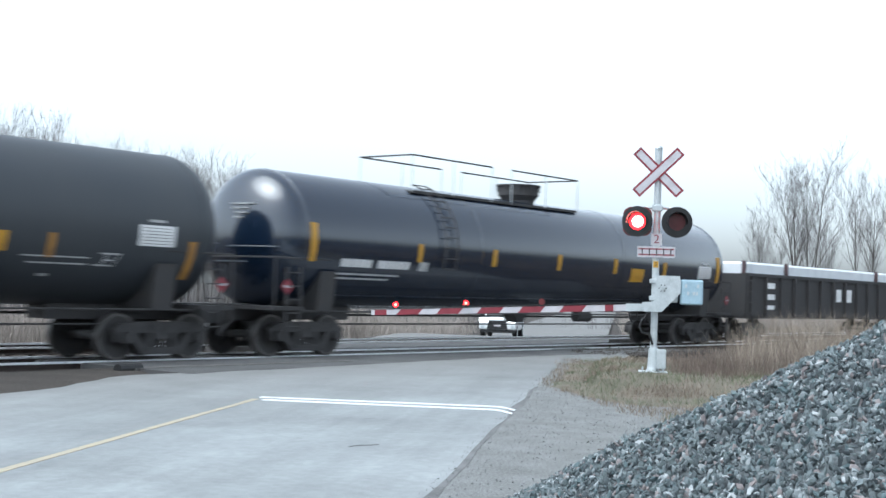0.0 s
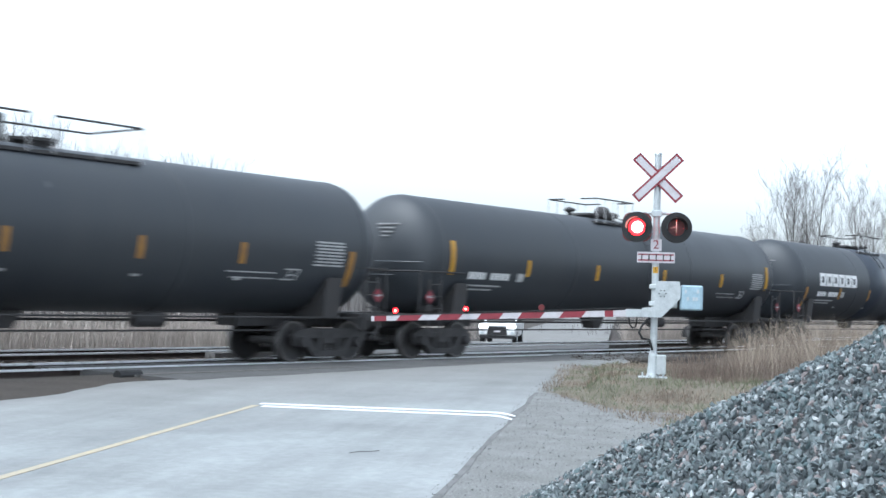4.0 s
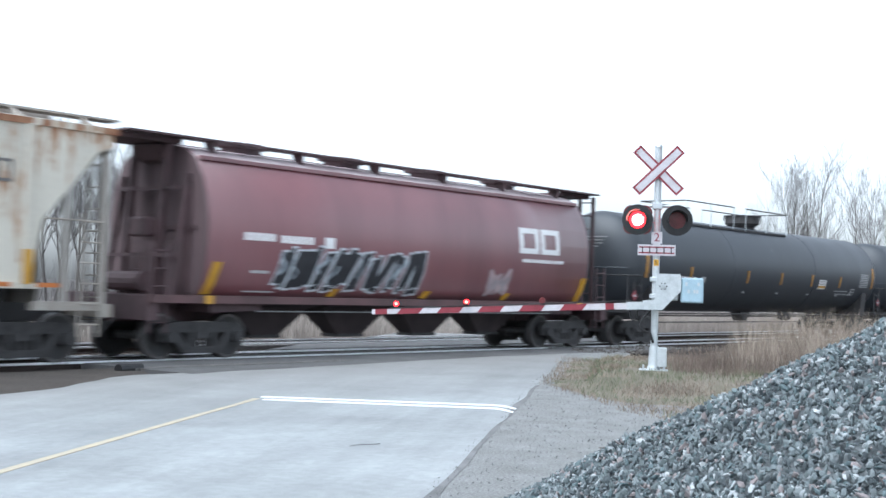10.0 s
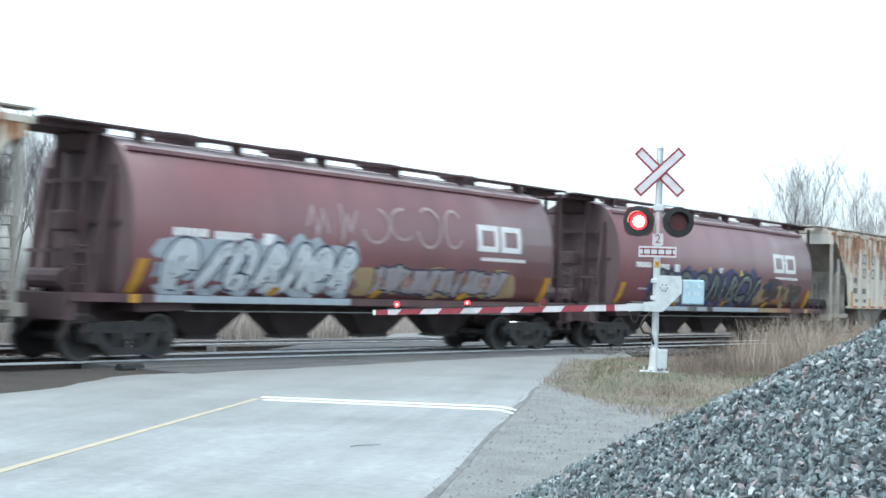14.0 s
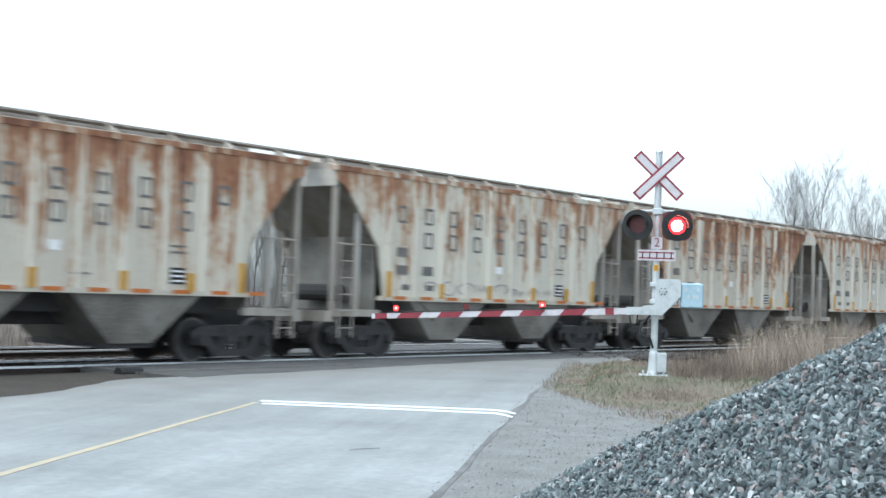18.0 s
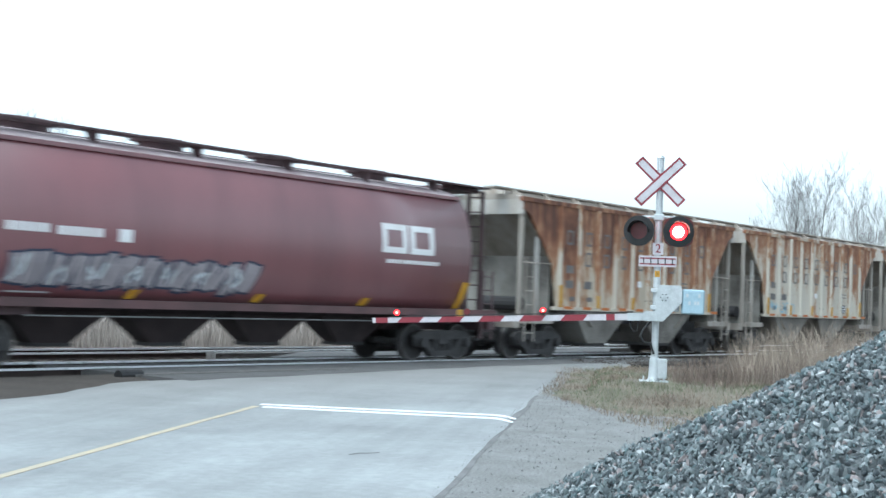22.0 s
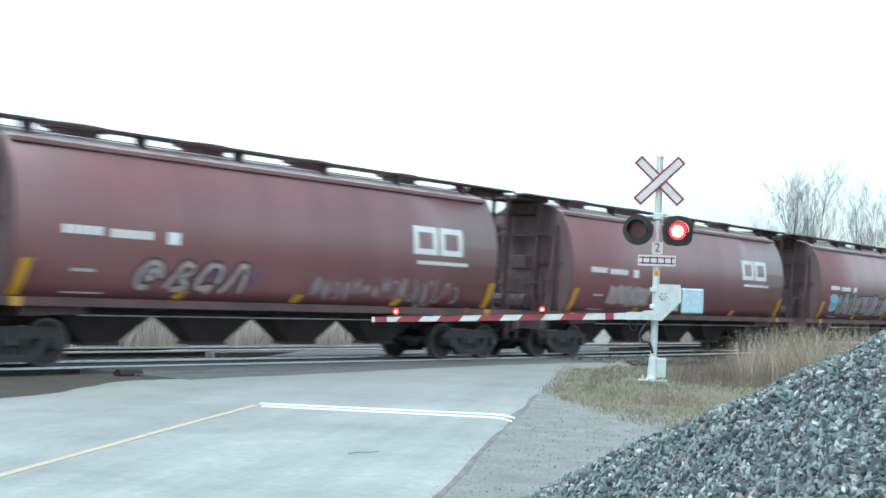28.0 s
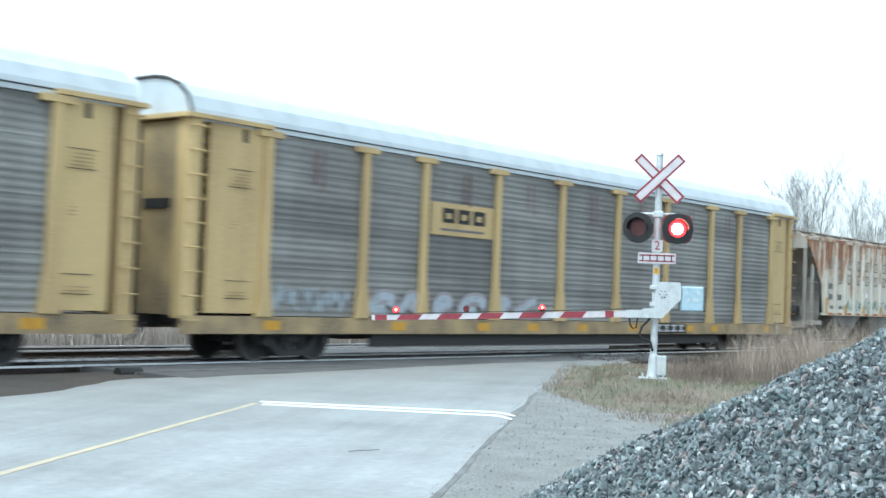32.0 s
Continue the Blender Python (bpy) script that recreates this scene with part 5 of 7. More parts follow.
# -- open gondola with a white wrapped load --
def gondola(label):
    car = empty("gondola_car", pose(0, TRACK, 0), label, "gondola car", "freight train cars")
    half = 9.6
    for s in (-1, 1):
        part("side_wall", box(-9.0, 9.0, s * 1.48 - 0.03, s * 1.48 + 0.03, 1.0, 2.45), FRAMEBLACK, car, "black steel gondola side")
        part("top_rail", box(-9.05, 9.05, s * 1.50 - 0.07, s * 1.50 + 0.07, 2.40, 2.52), FRAMEBLACK, car)
        for i in range(15):
            x = -8.7 + 1.243 * i
            part("side_stake", box(x - 0.07, x + 0.07, min(s * 1.51, s * 1.62), max(s * 1.51, s * 1.62), 1.0, 2.42), FRAMEBLACK, car)
        part("end_wall", box(min(s * 8.95, s * 9.03), max(s * 8.95, s * 9.03), -1.5, 1.5, 1.0, 2.5), FRAMEBLACK, car)
        part("end_ladder", ladder(0.4, 0.5, 2.4, 5), FRAMEBLACK, car, at=pose(s * 8.85, -1.60, 0))
    part("floor", box(-9.0, 9.0, -1.45, 1.45, 0.92, 1.05), FRAMEBLACK, car)
    for x0, x1 in ((-8.8, -5.38), (-5.2, 3.9), (4.1, 8.8)):
        part("wrapped_load", box(x0, x1, -1.32, 1.32, 1.1, 2.92, bevel=0.07), TARP, car, "white wrapped load")
    for x in (-8.88, -5.29, 4.0, 8.88):
        part("load_stanchion", box(x - 0.06, x + 0.06, -1.40, -1.28, 1.1, 2.95), CNDARK, car)
    for x0, z0, x1, z1 in ((-7.5, 2.0, -6.9, 2.2), (-7.5, 1.6, -6.9, 1.8), (-7.5, 1.25, -6.9, 1.4), (-1.1, 1.6, -0.6, 2.1), (0.0, 1.6, 0.5, 2.1)):
        part("stencil_mark", plate(x0, z0, x1, z1, -1.63), LOGOWHITE, car)
    truck(car, half - 2.0)
    truck(car, -half + 2.0)
    couplers(car, half)
    return car


# ---- the train, front to back ----
def tank_strips(end, z0, z1, xs, z):
    return [(-end, z0, z1, 0.17), (end, z0, z1, 0.17)] + [(x, z - 0.22, z + 0.22, 0.14) for x in xs]


def tank_marks(half, x0, x1):
    m = (x0 + x1) / 2
    return [(x0, m - 0.15, 2.02, 2.20, False), (m + 0.05, x1, 2.02, 2.20, False), (x0 - 0.05, x1 - 0.3, 1.84, 1.88, True), (x0 - 0.05, x1 - 0.6, 1.74, 1.78, True), (x1 + 0.35, x1 + 0.65, 2.0, 2.22, True)]


TRAIN = []
for q in (39.86 + 9.6 + 19.2, 39.86 + 9.6):
    if not TRAIN:
        g = gondola("black steel gondola car with a white wrapped load")
    else:
        g = copy_thing(TRAIN[0][0], TRAIN[0][0].matrix_basis)
    TRAIN.append((g, q))
TRAIN.append((tank_car(11.33, "glossy black tank car with long top platform", TANKGLOSS, tank_marks(11.33, -8.7, -6.3), tank_strips(9.64, 2.1, 2.95, (-5.99, -2.98, 0.05, 3.04, 6.0), 2.43), dome=0.15, deck=(-5.6, 1.9), rail=0.72, big=True, flare=0.12, panel="white", placard=(4.0, 4.75, 2.0, 2.4), ladder_at=-4.9), 28.53))
TRAIN.append((tank_car(9.85, "black tank car with charcoal centre band", TANKBLACK, tank_marks(9.85, -7.05, -5.0) + [(1.9, 2.4, 2.20, 2.25, True), (1.8, 2.15, 1.83, 1.87, True)], tank_strips(8.12, 1.6, 2.35, (-4.8, -1.6, 1.8, 4.9), 2.14), dome=-0.38, deck=(-1.25, 1.35), rail=0.54, panel="white", valves=3, tape="faded", band=(-1.65, 1.65), logo=(-7.0, -3.1, 2.42, 2.92), placard=(3.3, 4.0, 2.0, 2.35), ladder_at=0.0), 7.4))
TRAIN.append((tank_car(10.96, "black tank car with yellow side strips", TANKBLACK, tank_marks(10.96, -8.4, -6.6), tank_strips(9.12, 2.1, 2.95, (-5.8, -2.3, 1.65, 5.6), 2.37), dome=-0.19, deck=(-1.45, 0.65), rail=0.52, r=1.51, valves=2, ladder_at=0.75), -13.46))
TRAIN.append((tank_car(9.56, "black tank car with white name blocks", TANKBLACK, tank_marks(9.56, -7.0, -5.2), tank_strips(7.68, 1.7, 2.5, (-4.1, -1.1, 1.8, 4.4), 2.32), dome=-0.2, deck=(-2.3, 2.25), rail=0.5, tape="faded", logo=(-7.0, -3.05, 2.66, 3.12)), -34.0))
TRAIN.append((tank_car(9.5, "black tank car with tall valve housing and name blocks", TANKBLACK, tank_marks(9.5, -7.0, -5.0), tank_strips(7.65, 1.7, 2.5, (-4.9, -1.2, 1.5, 4.5), 2.29), dome=-0.35, deck=(-1.9, 1.97), rail=0.5, tape="faded", logo=(-7.1, -3.1, 2.66, 3.12)), -53.1))
TRAIN.append((tank_car(11.15, "long black tank car with domed manway and long platform", TANKBLACK, tank_marks(11.15, -8.9, -6.2), tank_strips(9.5, 2.1, 2.95, (-6.6, -2.4, 0.4, 3.2, 6.0), 2.3), dome=0.2, tape="faded", deck=(-5.8, 2.2), rail=0.60, big=True, flare=0.17, placard=(3.9, 4.6, 2.0, 2.35, "pale")), -73.7))

red = grain_hopper("oxide red rounded grain hopper car")
pale = [ribbed_hopper("cream ribbed hopper car streaked with rust", RUSTY[0]), ribbed_hopper("cream ribbed hopper car badly rusted", RUSTY[1]), ribbed_hopper("ribbed hopper car almost covered in rust", RUSTY[2])]
USED = set()


def hopper_at(ob, q):
    if ob.name in USED:
        ob = copy_thing(ob, ob.matrix_basis)
    USED.add(ob.name)
    TRAIN.append((ob, q))
    return ob


ends = -84.85
REDS, PALES = [], []
for c in "r0rr010112rrrrr0":
    length = 17.722 if c == "r" else 13.425
    ob = hopper_at(red if c == "r" else pale[int(c)], ends - length / 2)
    (REDS if c == "r" else PALES).append(ob)
    ends -= length
rack = auto_carrier("weathered grey and yellow covered auto carrier")
TRAIN.append((rack, -349.2))
TRAIN.append((copy_thing(rack, rack.matrix_basis), -379.3))


# ---- painted tags on the cars: flat irregular patches that follow the side ----
def paint(name, color):
    return mat(name, color, 0.6, dark=[c * 0.75 for c in color], scale=4, grain=30, amount=0.5, bump=0.0)


SPRAY = {"black": paint("black_spray_paint", (0.02, 0.02, 0.025)), "white": paint("white_spray_paint", (0.576, 0.608, 0.64)), "silver": paint("silver_spray_paint", (0.384, 0.432, 0.48)),
         "blue": paint("blue_spray_paint", (0.272, 0.512, 0.656)), "dusk": paint("dark_blue_spray_paint", (0.03, 0.042, 0.078)), "yellow": paint("yellow_spray_paint", (0.512, 0.4, 0.128)),
         "orange": paint("orange_spray_paint", (0.32, 0.144, 0.08)), "green": paint("pale_green_spray_paint", (0.432, 0.496, 0.32)), "teal": paint("teal_spray_paint", (0.08, 0.272, 0.256)),
         "pale": paint("chalk_white_marks", (0.42, 0.32, 0.325)), "plum": paint("plum_spray_paint", (0.16, 0.10, 0.185)), "grey": paint("grey_spray_paint", (0.32, 0.288, 0.304)),
         "slate": paint("slate_spray_paint", (0.145, 0.162, 0.155)), "violet": paint("violet_spray_paint", (0.072, 0.070, 0.155)), "sand": paint("sand_spray_paint", (0.34, 0.25, 0.135)), "umber": paint("umber_spray_paint", (0.085, 0.062, 0.055))}


def slab_block(bm, x, cz, half, tall, side, out, r, slant, grow=0.0):
    """One leaning block with a stepped top and foot, laid on the side of a car."""
    cut, foot = r.uniform(-0.25, 0.25), r.uniform(-0.2, 0.2)
    top = [(-half - grow, tall * (1 + min(0, cut)) + grow), (0.0, tall * (1 + min(0, cut)) + grow), (half * 0.2, tall * (1 - max(0, cut)) + grow), (half + grow, tall * (1 - max(0, cut)) + grow)]
    low = [(-half * r.uniform(0.8, 1.3) - grow, -tall * (1 + min(0, foot)) - grow), (-half * 0.1, -tall * (1 + min(0, foot)) - grow), (half * 0.1, -tall * (1 - max(0, foot)) - grow), (half * r.uniform(0.7, 1.2) + grow, -tall * (1 - max(0, foot)) - grow)]
    rows = []
    for k in range(7):
        f = k / 6
        row = []
        for (xa, za), (xb, zb) in zip(low, top):
            z = cz + za + (zb - za) * f
            row.append(bm.verts.new((x + xa + (xb - xa) * f + slant * (z - cz) + 0.05 * math.sin(3 * f + x), side(z) - out, z)))
        rows.append(row)
    for a, b in zip(rows, rows[1:]):
        for k in range(3):
            bm.faces.new((a[k], a[k + 1], b[k + 1], b[k]))


def patch(bm, cx, cz, rx, rz, side, out, r, n=18, rough=0.22, slant=0.0):
    """One irregular filled blob in (x, z) laid on the side of a car."""
    ph = r.uniform(0, 6.283)
    c = bm.verts.new((cx, side(cz) - out, cz))
    rings = [[], [], []]
    for i in range(n):
        a = 6.28319 * i / n
        k = 1 + rough * math.sin(3 * a + ph) * r.uniform(0.5, 1) + rough * 0.6 * r.uniform(-1, 1)
        # squarish letters
        q = max(abs(math.cos(a)), abs(math.sin(a))) ** 0.75
        z = cz + rz * k * math.sin(a) / q
        x = cx + rx * k * math.cos(a) / q + slant * (z - cz)
        for f, ring in zip((0.35, 0.7, 1.0), rings):
            zz = cz + (z - cz) * f
            ring.append(bm.verts.new((cx + (x - cx) * f, side(zz) - out, zz)))
    for i in range(n):
        j = (i + 1) % n
        bm.faces.new((c, rings[0][i], rings[0][j]))
        for p, q in zip(rings, rings[1:]):
            bm.faces.new((p[i], q[i], q[j], p[j]))


def stroke(bm, pts, w, side, out):
    """A hand-drawn line of width w through (x, z) points."""
    rows = []
    for i, (x, z) in enumerate(pts):
        a, b = pts[max(0, i - 1)], pts[min(len(pts) - 1, i + 1)]
        d = Vector((b[0] - a[0], b[1] - a[1])).normalized()
        for s in (-1, 1):
            zz = z + s * d.x * w / 2
            rows.append(bm.verts.new((x - s * d.y * w / 2, side(zz) - out, zz)))
    for i in range(len(pts) - 1):
        bm.faces.new((rows[2 * i], rows[2 * i + 1], rows[2 * i + 3], rows[2 * i + 2]))


def tag(car, x0, x1, z0, z1, seed, halo, rim, fill, shine=None, side=hull_y, glyphs=5, slant=0.25, base=0.009, blocky=True):
    """A painted piece: a cloud behind, then rimmed shapes with filled hearts and highlights."""
    r = random.Random(seed)
    w, cz, h = (x1 - x0) / glyphs, (z0 + z1) / 2, (z1 - z0) / 2
    if halo:
        bm = bmesh.new()
        for i in range(glyphs + 1):
            patch(bm, x0 + w * i, cz - 0.1 * h + r.uniform(-0.15, 0.1) * h, w * 0.62, h * r.uniform(0.7, 0.98), side, base, r)
        tagged(part("paint_cloud", bm, SPRAY[halo], car), kind="stuff")
    for i in range(glyphs):
        x, hh = x0 + w * (i + 0.5), h * r.uniform(0.84, 0.98)
        st = r.getstate()
        rimmed = None
        for grow, up, material, name in ((0.045, 0.004, rim, "paint_rim"), (0.0, 0.008, fill, "paint_fill")):
            r.setstate(st)
            bm = bmesh.new()
            if blocky:
                for d in (-0.30, 0.08, 0.36):
                    slab_block(bm, x + d * w, cz + r.uniform(-0.10, 0.10) * h, w * r.uniform(0.10, 0.19), hh * r.uniform(0.7, 0.92), side, base + up + 0.001 * (d > 0), r, slant + r.uniform(-0.25, 0.25), grow)
            else:
                patch(bm, x, cz, w * (0.45 + grow), hh * (0.92 + 1.5 * grow), side, base + up, r, slant=slant, rough=0.3)
            ob = part(name, bm, SPRAY[material], rimmed or car)
            rimmed = rimmed or ob
        for k in range(2 if blocky else 4):
            bm = bmesh.new()
            xa, za, t = x + (0.28 * (k - 1.5) + r.uniform(-0.08, 0.08)) * w * 0.75, cz + hh * r.uniform(-0.25, 0.25), r.uniform(-0.5, 0.5)
            lb, bow = hh * r.uniform(0.25, 0.55), w * r.uniform(-0.12, 0.12)
            stroke(bm, [(xa + slant * lb * (q - 3) / 3 + bow * math.sin(q * 0.9 + t), za + lb * (q - 3) / 3) for q in range(7)], r.choice((0.04, 0.05, 0.08)), side, base + 0.012)
            part("paint_line", bm, SPRAY[shine or rim], rimmed)


# strokes of the rounded shapes, in a unit square
BUBBLES = (
    [(0.95, 0.35), (1.0, 0.8), (0.75, 1.0), (0.4, 0.95), (0.15, 0.6), (0.05, 0.25), (0.3, 0.12), (0.7, 0.2), (0.55, -0.05)],
    [(0.75, 0.5), (0.5, 0.4), (0.45, 0.6), (0.75, 0.72), (1.0, 0.5), (0.85, 0.9), (0.4, 0.95), (0.08, 0.6), (0.15, 0.15), (0.6, 0.1)],
    [(0.0, 0.0), (0.35, 0.5), (0.6, 1.0), (0.9, 0.95), (0.95, 0.5), (0.9, 0.0)],
    [(0.1, 0.0), (0.3, 0.5), (0.5, 1.0)],
    [(0.1, 0.1), (0.35, 0.6), (0.6, 1.0), (0.95, 0.8), (0.6, 0.5), (0.85, 0.15), (0.3, 0.05)],
    [(0.0, 0.0), (0.4, 0.45), (0.75, 0.85), (1.1, 0.95)])


def rounded(points, n=4):
    """A smooth line through points."""
    out = []
    for i in range(len(points) - 1):
        p = [Vector(points[min(len(points) - 1, max(0, i + d))]) for d in (-1, 0, 1, 2)]
        for k in range(n):
            t = k / n
            out.append(0.5 * (2 * p[1] + (p[2] - p[0]) * t + (2 * p[0] - 5 * p[1] + 4 * p[2] - p[3]) * t * t + (3 * p[1] - p[0] - 3 * p[2] + p[3]) * t ** 3))
    return out + [Vector(points[-1])]


def bubbles(car, spans, z0, z1, seed, halo, rim, fill, w, side=hull_y, outline=0.16):
    """A painted piece of fat rounded strokes with dark outlines on a cloud of colour."""
    r = random.Random(seed)
    if halo:
        bm = bmesh.new()
        for x0, x1, kind in spans:
            patch(bm, (x0 + x1) / 2, (z0 + z1) / 2 + r.uniform(-0.02, 0.06), (x1 - x0) * 0.62, (z1 - z0) * 0.56, side, 0.005, r)
        tagged(part("paint_cloud", bm, SPRAY[halo], car), kind="stuff")
    for j, (x0, x1, kind) in enumerate(spans):
        line = [(x0 + 0.12 + (x1 - x0 - 0.24) * p.x + 0.1 * p.y, z0 + 0.12 + (z1 - z0 - 0.24) * p.y) for p in rounded(BUBBLES[kind])]
        low = bmesh.new()
        stroke(low, line, w + outline, side, 0.016 + 0.0004 * j)
        rimmed = part("paint_rim", low, SPRAY[rim], car)
        top = bmesh.new()
        stroke(top, line, w, side, 0.022 + 0.0004 * j)
        part("paint_fill", top, SPRAY[fill], rimmed)
        for k in range(2):
            q = r.randrange(2, len(line) - 5)
            tip = bmesh.new()
            stroke(tip, [(x + 0.02, z + 0.03) for x, z in line[q:q + 4]], 0.035, side, 0.028)
            part("paint_line", tip, SPRAY[rim if k else "silver"], rimmed)


def scrawl(car, x0, x1, z0, z1, seed, color, side=hull_y, loops=6, w=0.05):
    """Thin looping lines."""
    r = random.Random(seed)
    for k in range(loops):
        bm = bmesh.new()
        cx, cz = x0 + (x1 - x0) * (k + 0.5) / loops, (z0 + z1) / 2 + r.uniform(-0.15, 0.15) * (z1 - z0)
        rx, rz, a0 = (x1 - x0) / loops * r.uniform(0.3, 0.5), (z1 - z0) * r.uniform(0.3, 0.5), r.uniform(0, 6.28)
        span = r.uniform(3.0, 5.6)
        if r.random() < 0.4:
            line = [(cx + rx * math.cos(a0 + span * i / 14), cz + rz * math.sin(a0 + span * i / 14)) for i in range(15)]
        else:
            line = [(cx + rx * (i / 2 - 1) * r.uniform(0.5, 1), cz + rz * (1 if (i + k) % 2 else -1) * r.uniform(0.4, 1)) for i in range(5)]
        line = [(p[0] + (q[0] - p[0]) * i / 4, p[1] + (q[1] - p[1]) * i / 4) for p, q in zip(line, line[1:]) for i in range(4)] + line[-1:]
        stroke(bm, line, w, side, 0.014)
        part("scrawl_stroke", bm, SPRAY[color], car)


flat_pale = lambda z: -1.535
flat_rack = lambda z: -1.50
tag(REDS[0], -5.1, -0.3, 1.34, 2.5, 3, None, "white", "black", "silver", glyphs=4, slant=0.35)
tag(REDS[0], 2.4, 3.4, 1.4, 2.1, 4, None, "grey", "pale", glyphs=2, blocky=False)
bubbles(REDS[1], ((-3.62, -2.62, 0), (-2.55, -1.35, 1), (-1.4, -0.62, 2), (-0.55, 0.1, 3), (-0.1, 0.82, 4), (0.62, 1.9, 0), (1.7, 2.6, 5), (-5.2, -4.3, 2), (-4.5, -3.7, 4)), 1.36, 2.42, 5, "violet", "black", "slate", 0.17)
for k, (x, z, w, h, color) in enumerate(((-4.6, 2.3, 0.5, 0.2, "violet"), (-1.28, 2.50, 0.11, 0.09, "yellow"), (-0.5, 2.53, 0.14, 0.09, "white"), (1.05, 2.47, 0.13, 0.10, "yellow"), (3.0, 1.75, 0.55, 0.38, "sand"), (3.9, 1.9, 0.75, 0.42, "umber"), (4.9, 1.75, 0.7, 0.34, "sand"), (5.6, 1.9, 0.5, 0.30, "umber"), (3.3, 2.05, 0.4, 0.14, "dusk"), (4.3, 1.55, 0.4, 0.12, "orange"), (5.9, 1.6, 0.25, 0.2, "slate"))):
    bm = bmesh.new()
    patch(bm, x, z, w, h, hull_y, 0.0065 + 0.0007 * k, random.Random(60 + k), 22, 0.3)
    part("paint_patch", bm, SPRAY[color], REDS[1])
scrawl(REDS[1], 2.9, 6.2, 1.45, 2.2, 6, "umber", loops=7, w=0.07)
for x0, x1, color in ((-5.6, -2.6, "silver"), (-2.55, -2.1, "slate"), (-2.0, -1.3, "silver"), (-1.25, -0.9, "umber"), (-0.85, 2.6, "silver"), (2.65, 4.2, "sand"), (4.2, 5.4, "orange")):
    part("paint_band", plate(x0, 1.15, x1, 1.29, -1.4935), SPRAY[color], REDS[1])
bubbles(REDS[2], ((-6.35, -5.45, 1), (-5.45, -4.6, 5), (-4.7, -3.9, 0), (-3.95, -3.0, 4), (-3.1, -2.3, 2), (-2.35, -1.6, 1), (-1.7, -0.85, 4)), 1.34, 2.42, 8, "silver", "dusk", "white", 0.28, outline=0.10)
part("paint_band", plate(-6.4, 1.15, -0.9, 1.29, -1.4935), SPRAY["silver"], REDS[2])
tag(REDS[2], -0.2, 4.9, 1.36, 2.15, 9, "sand", "dusk", "grey", "orange", glyphs=5)
scrawl(REDS[2], -2.6, 3.2, 2.5, 3.6, 10, "pale", loops=6, w=0.07)
tag(REDS[3], -6.0, -0.2, 1.4, 2.2, 12, None, "dusk", "grey", "white", glyphs=7, slant=0.4)
tag(REDS[4], 0.0, 4.7, 1.33, 2.15, 13, None, "grey", "green", "white", glyphs=4, slant=0.5)
tag(REDS[4], -4.6, -0.6, 1.34, 2.1, 14, None, "plum", "pale", "white", glyphs=4, slant=0.5)
tag(REDS[5], 1.0, 6.0, 1.38, 2.85, 15, "yellow", "white", "blue", "white", glyphs=4, blocky=False)
tag(REDS[5], -5.3, 0.1, 1.36, 2.45, 16, None, "dusk", "grey", "orange", glyphs=5, slant=0.4)
patch_bm = bmesh.new()
patch(patch_bm, -5.5, 1.95, 0.6, 0.3, hull_y, 0.009, random.Random(3))
part("paint_fill", patch_bm, SPRAY["blue"], REDS[5])
tag(REDS[6], -5.0, -2.6, 1.5, 2.15, 17, None, "grey", "pale", "silver", glyphs=4)
bubbles(REDS[7], ((-4.5, -3.7, 1), (-3.8, -2.9, 4), (-3.0, -2.2, 0), (-2.3, -1.5, 2)), 1.36, 2.15, 18, None, "umber", "pale", 0.11, outline=0.12)
scrawl(REDS[7], -2.9, -1.0, 1.5, 2.25, 19, "plum", loops=2, w=0.1)
scrawl(REDS[7], 0.4, 5.6, 1.38, 2.0, 20, "grey", loops=16, w=0.055)
scrawl(PALES[7], -2.6, 2.4, 1.55, 2.05, 21, "teal", flat_pale, 15, 0.045)
scrawl(PALES[3], -3.2, 3.4, 1.5, 1.85, 22, "grey", flat_pale, 9, 0.035)
scrawl(PALES[5], -4.2, -2.0, 1.5, 1.95, 23, "blue", flat_pale, 5, 0.045)
bubbles(rack, ((-9.25, -8.3, 0), (-8.2, -7.45, 2), (-6.9, -6.1, 1), (-5.9, -4.75, 0), (-4.55, -3.6, 4), (-3.5, -2.45, 5)), 1.03, 1.62, 24, None, "grey", "silver", 0.17, flat_rack)
scrawl(rack, -12.2, -9.8, 1.1, 1.65, 25, "silver", flat_rack, 14, 0.04)
RUSTRED = paint("old_red_rust_bleed", (0.17, 0.105, 0.10))
for i, x in enumerate((-10.9, -5.6, -2.8, 0.4, 3.2, 6.3, 8.9)):
    r = random.Random(40 + i)
    for dx in (-0.12, 0.14):
        bm = bmesh.new()
        z1 = r.uniform(3.75, 4.05)
        stroke(bm, [(x + dx + 0.02 * math.sin(2.1 * k + i), 4.62 + (z1 - 4.62) * k / 6) for k in range(7)], r.uniform(0.05, 0.09), flat_rack, 0.006)
        part("rust_bleed", bm, RUSTRED, rack)


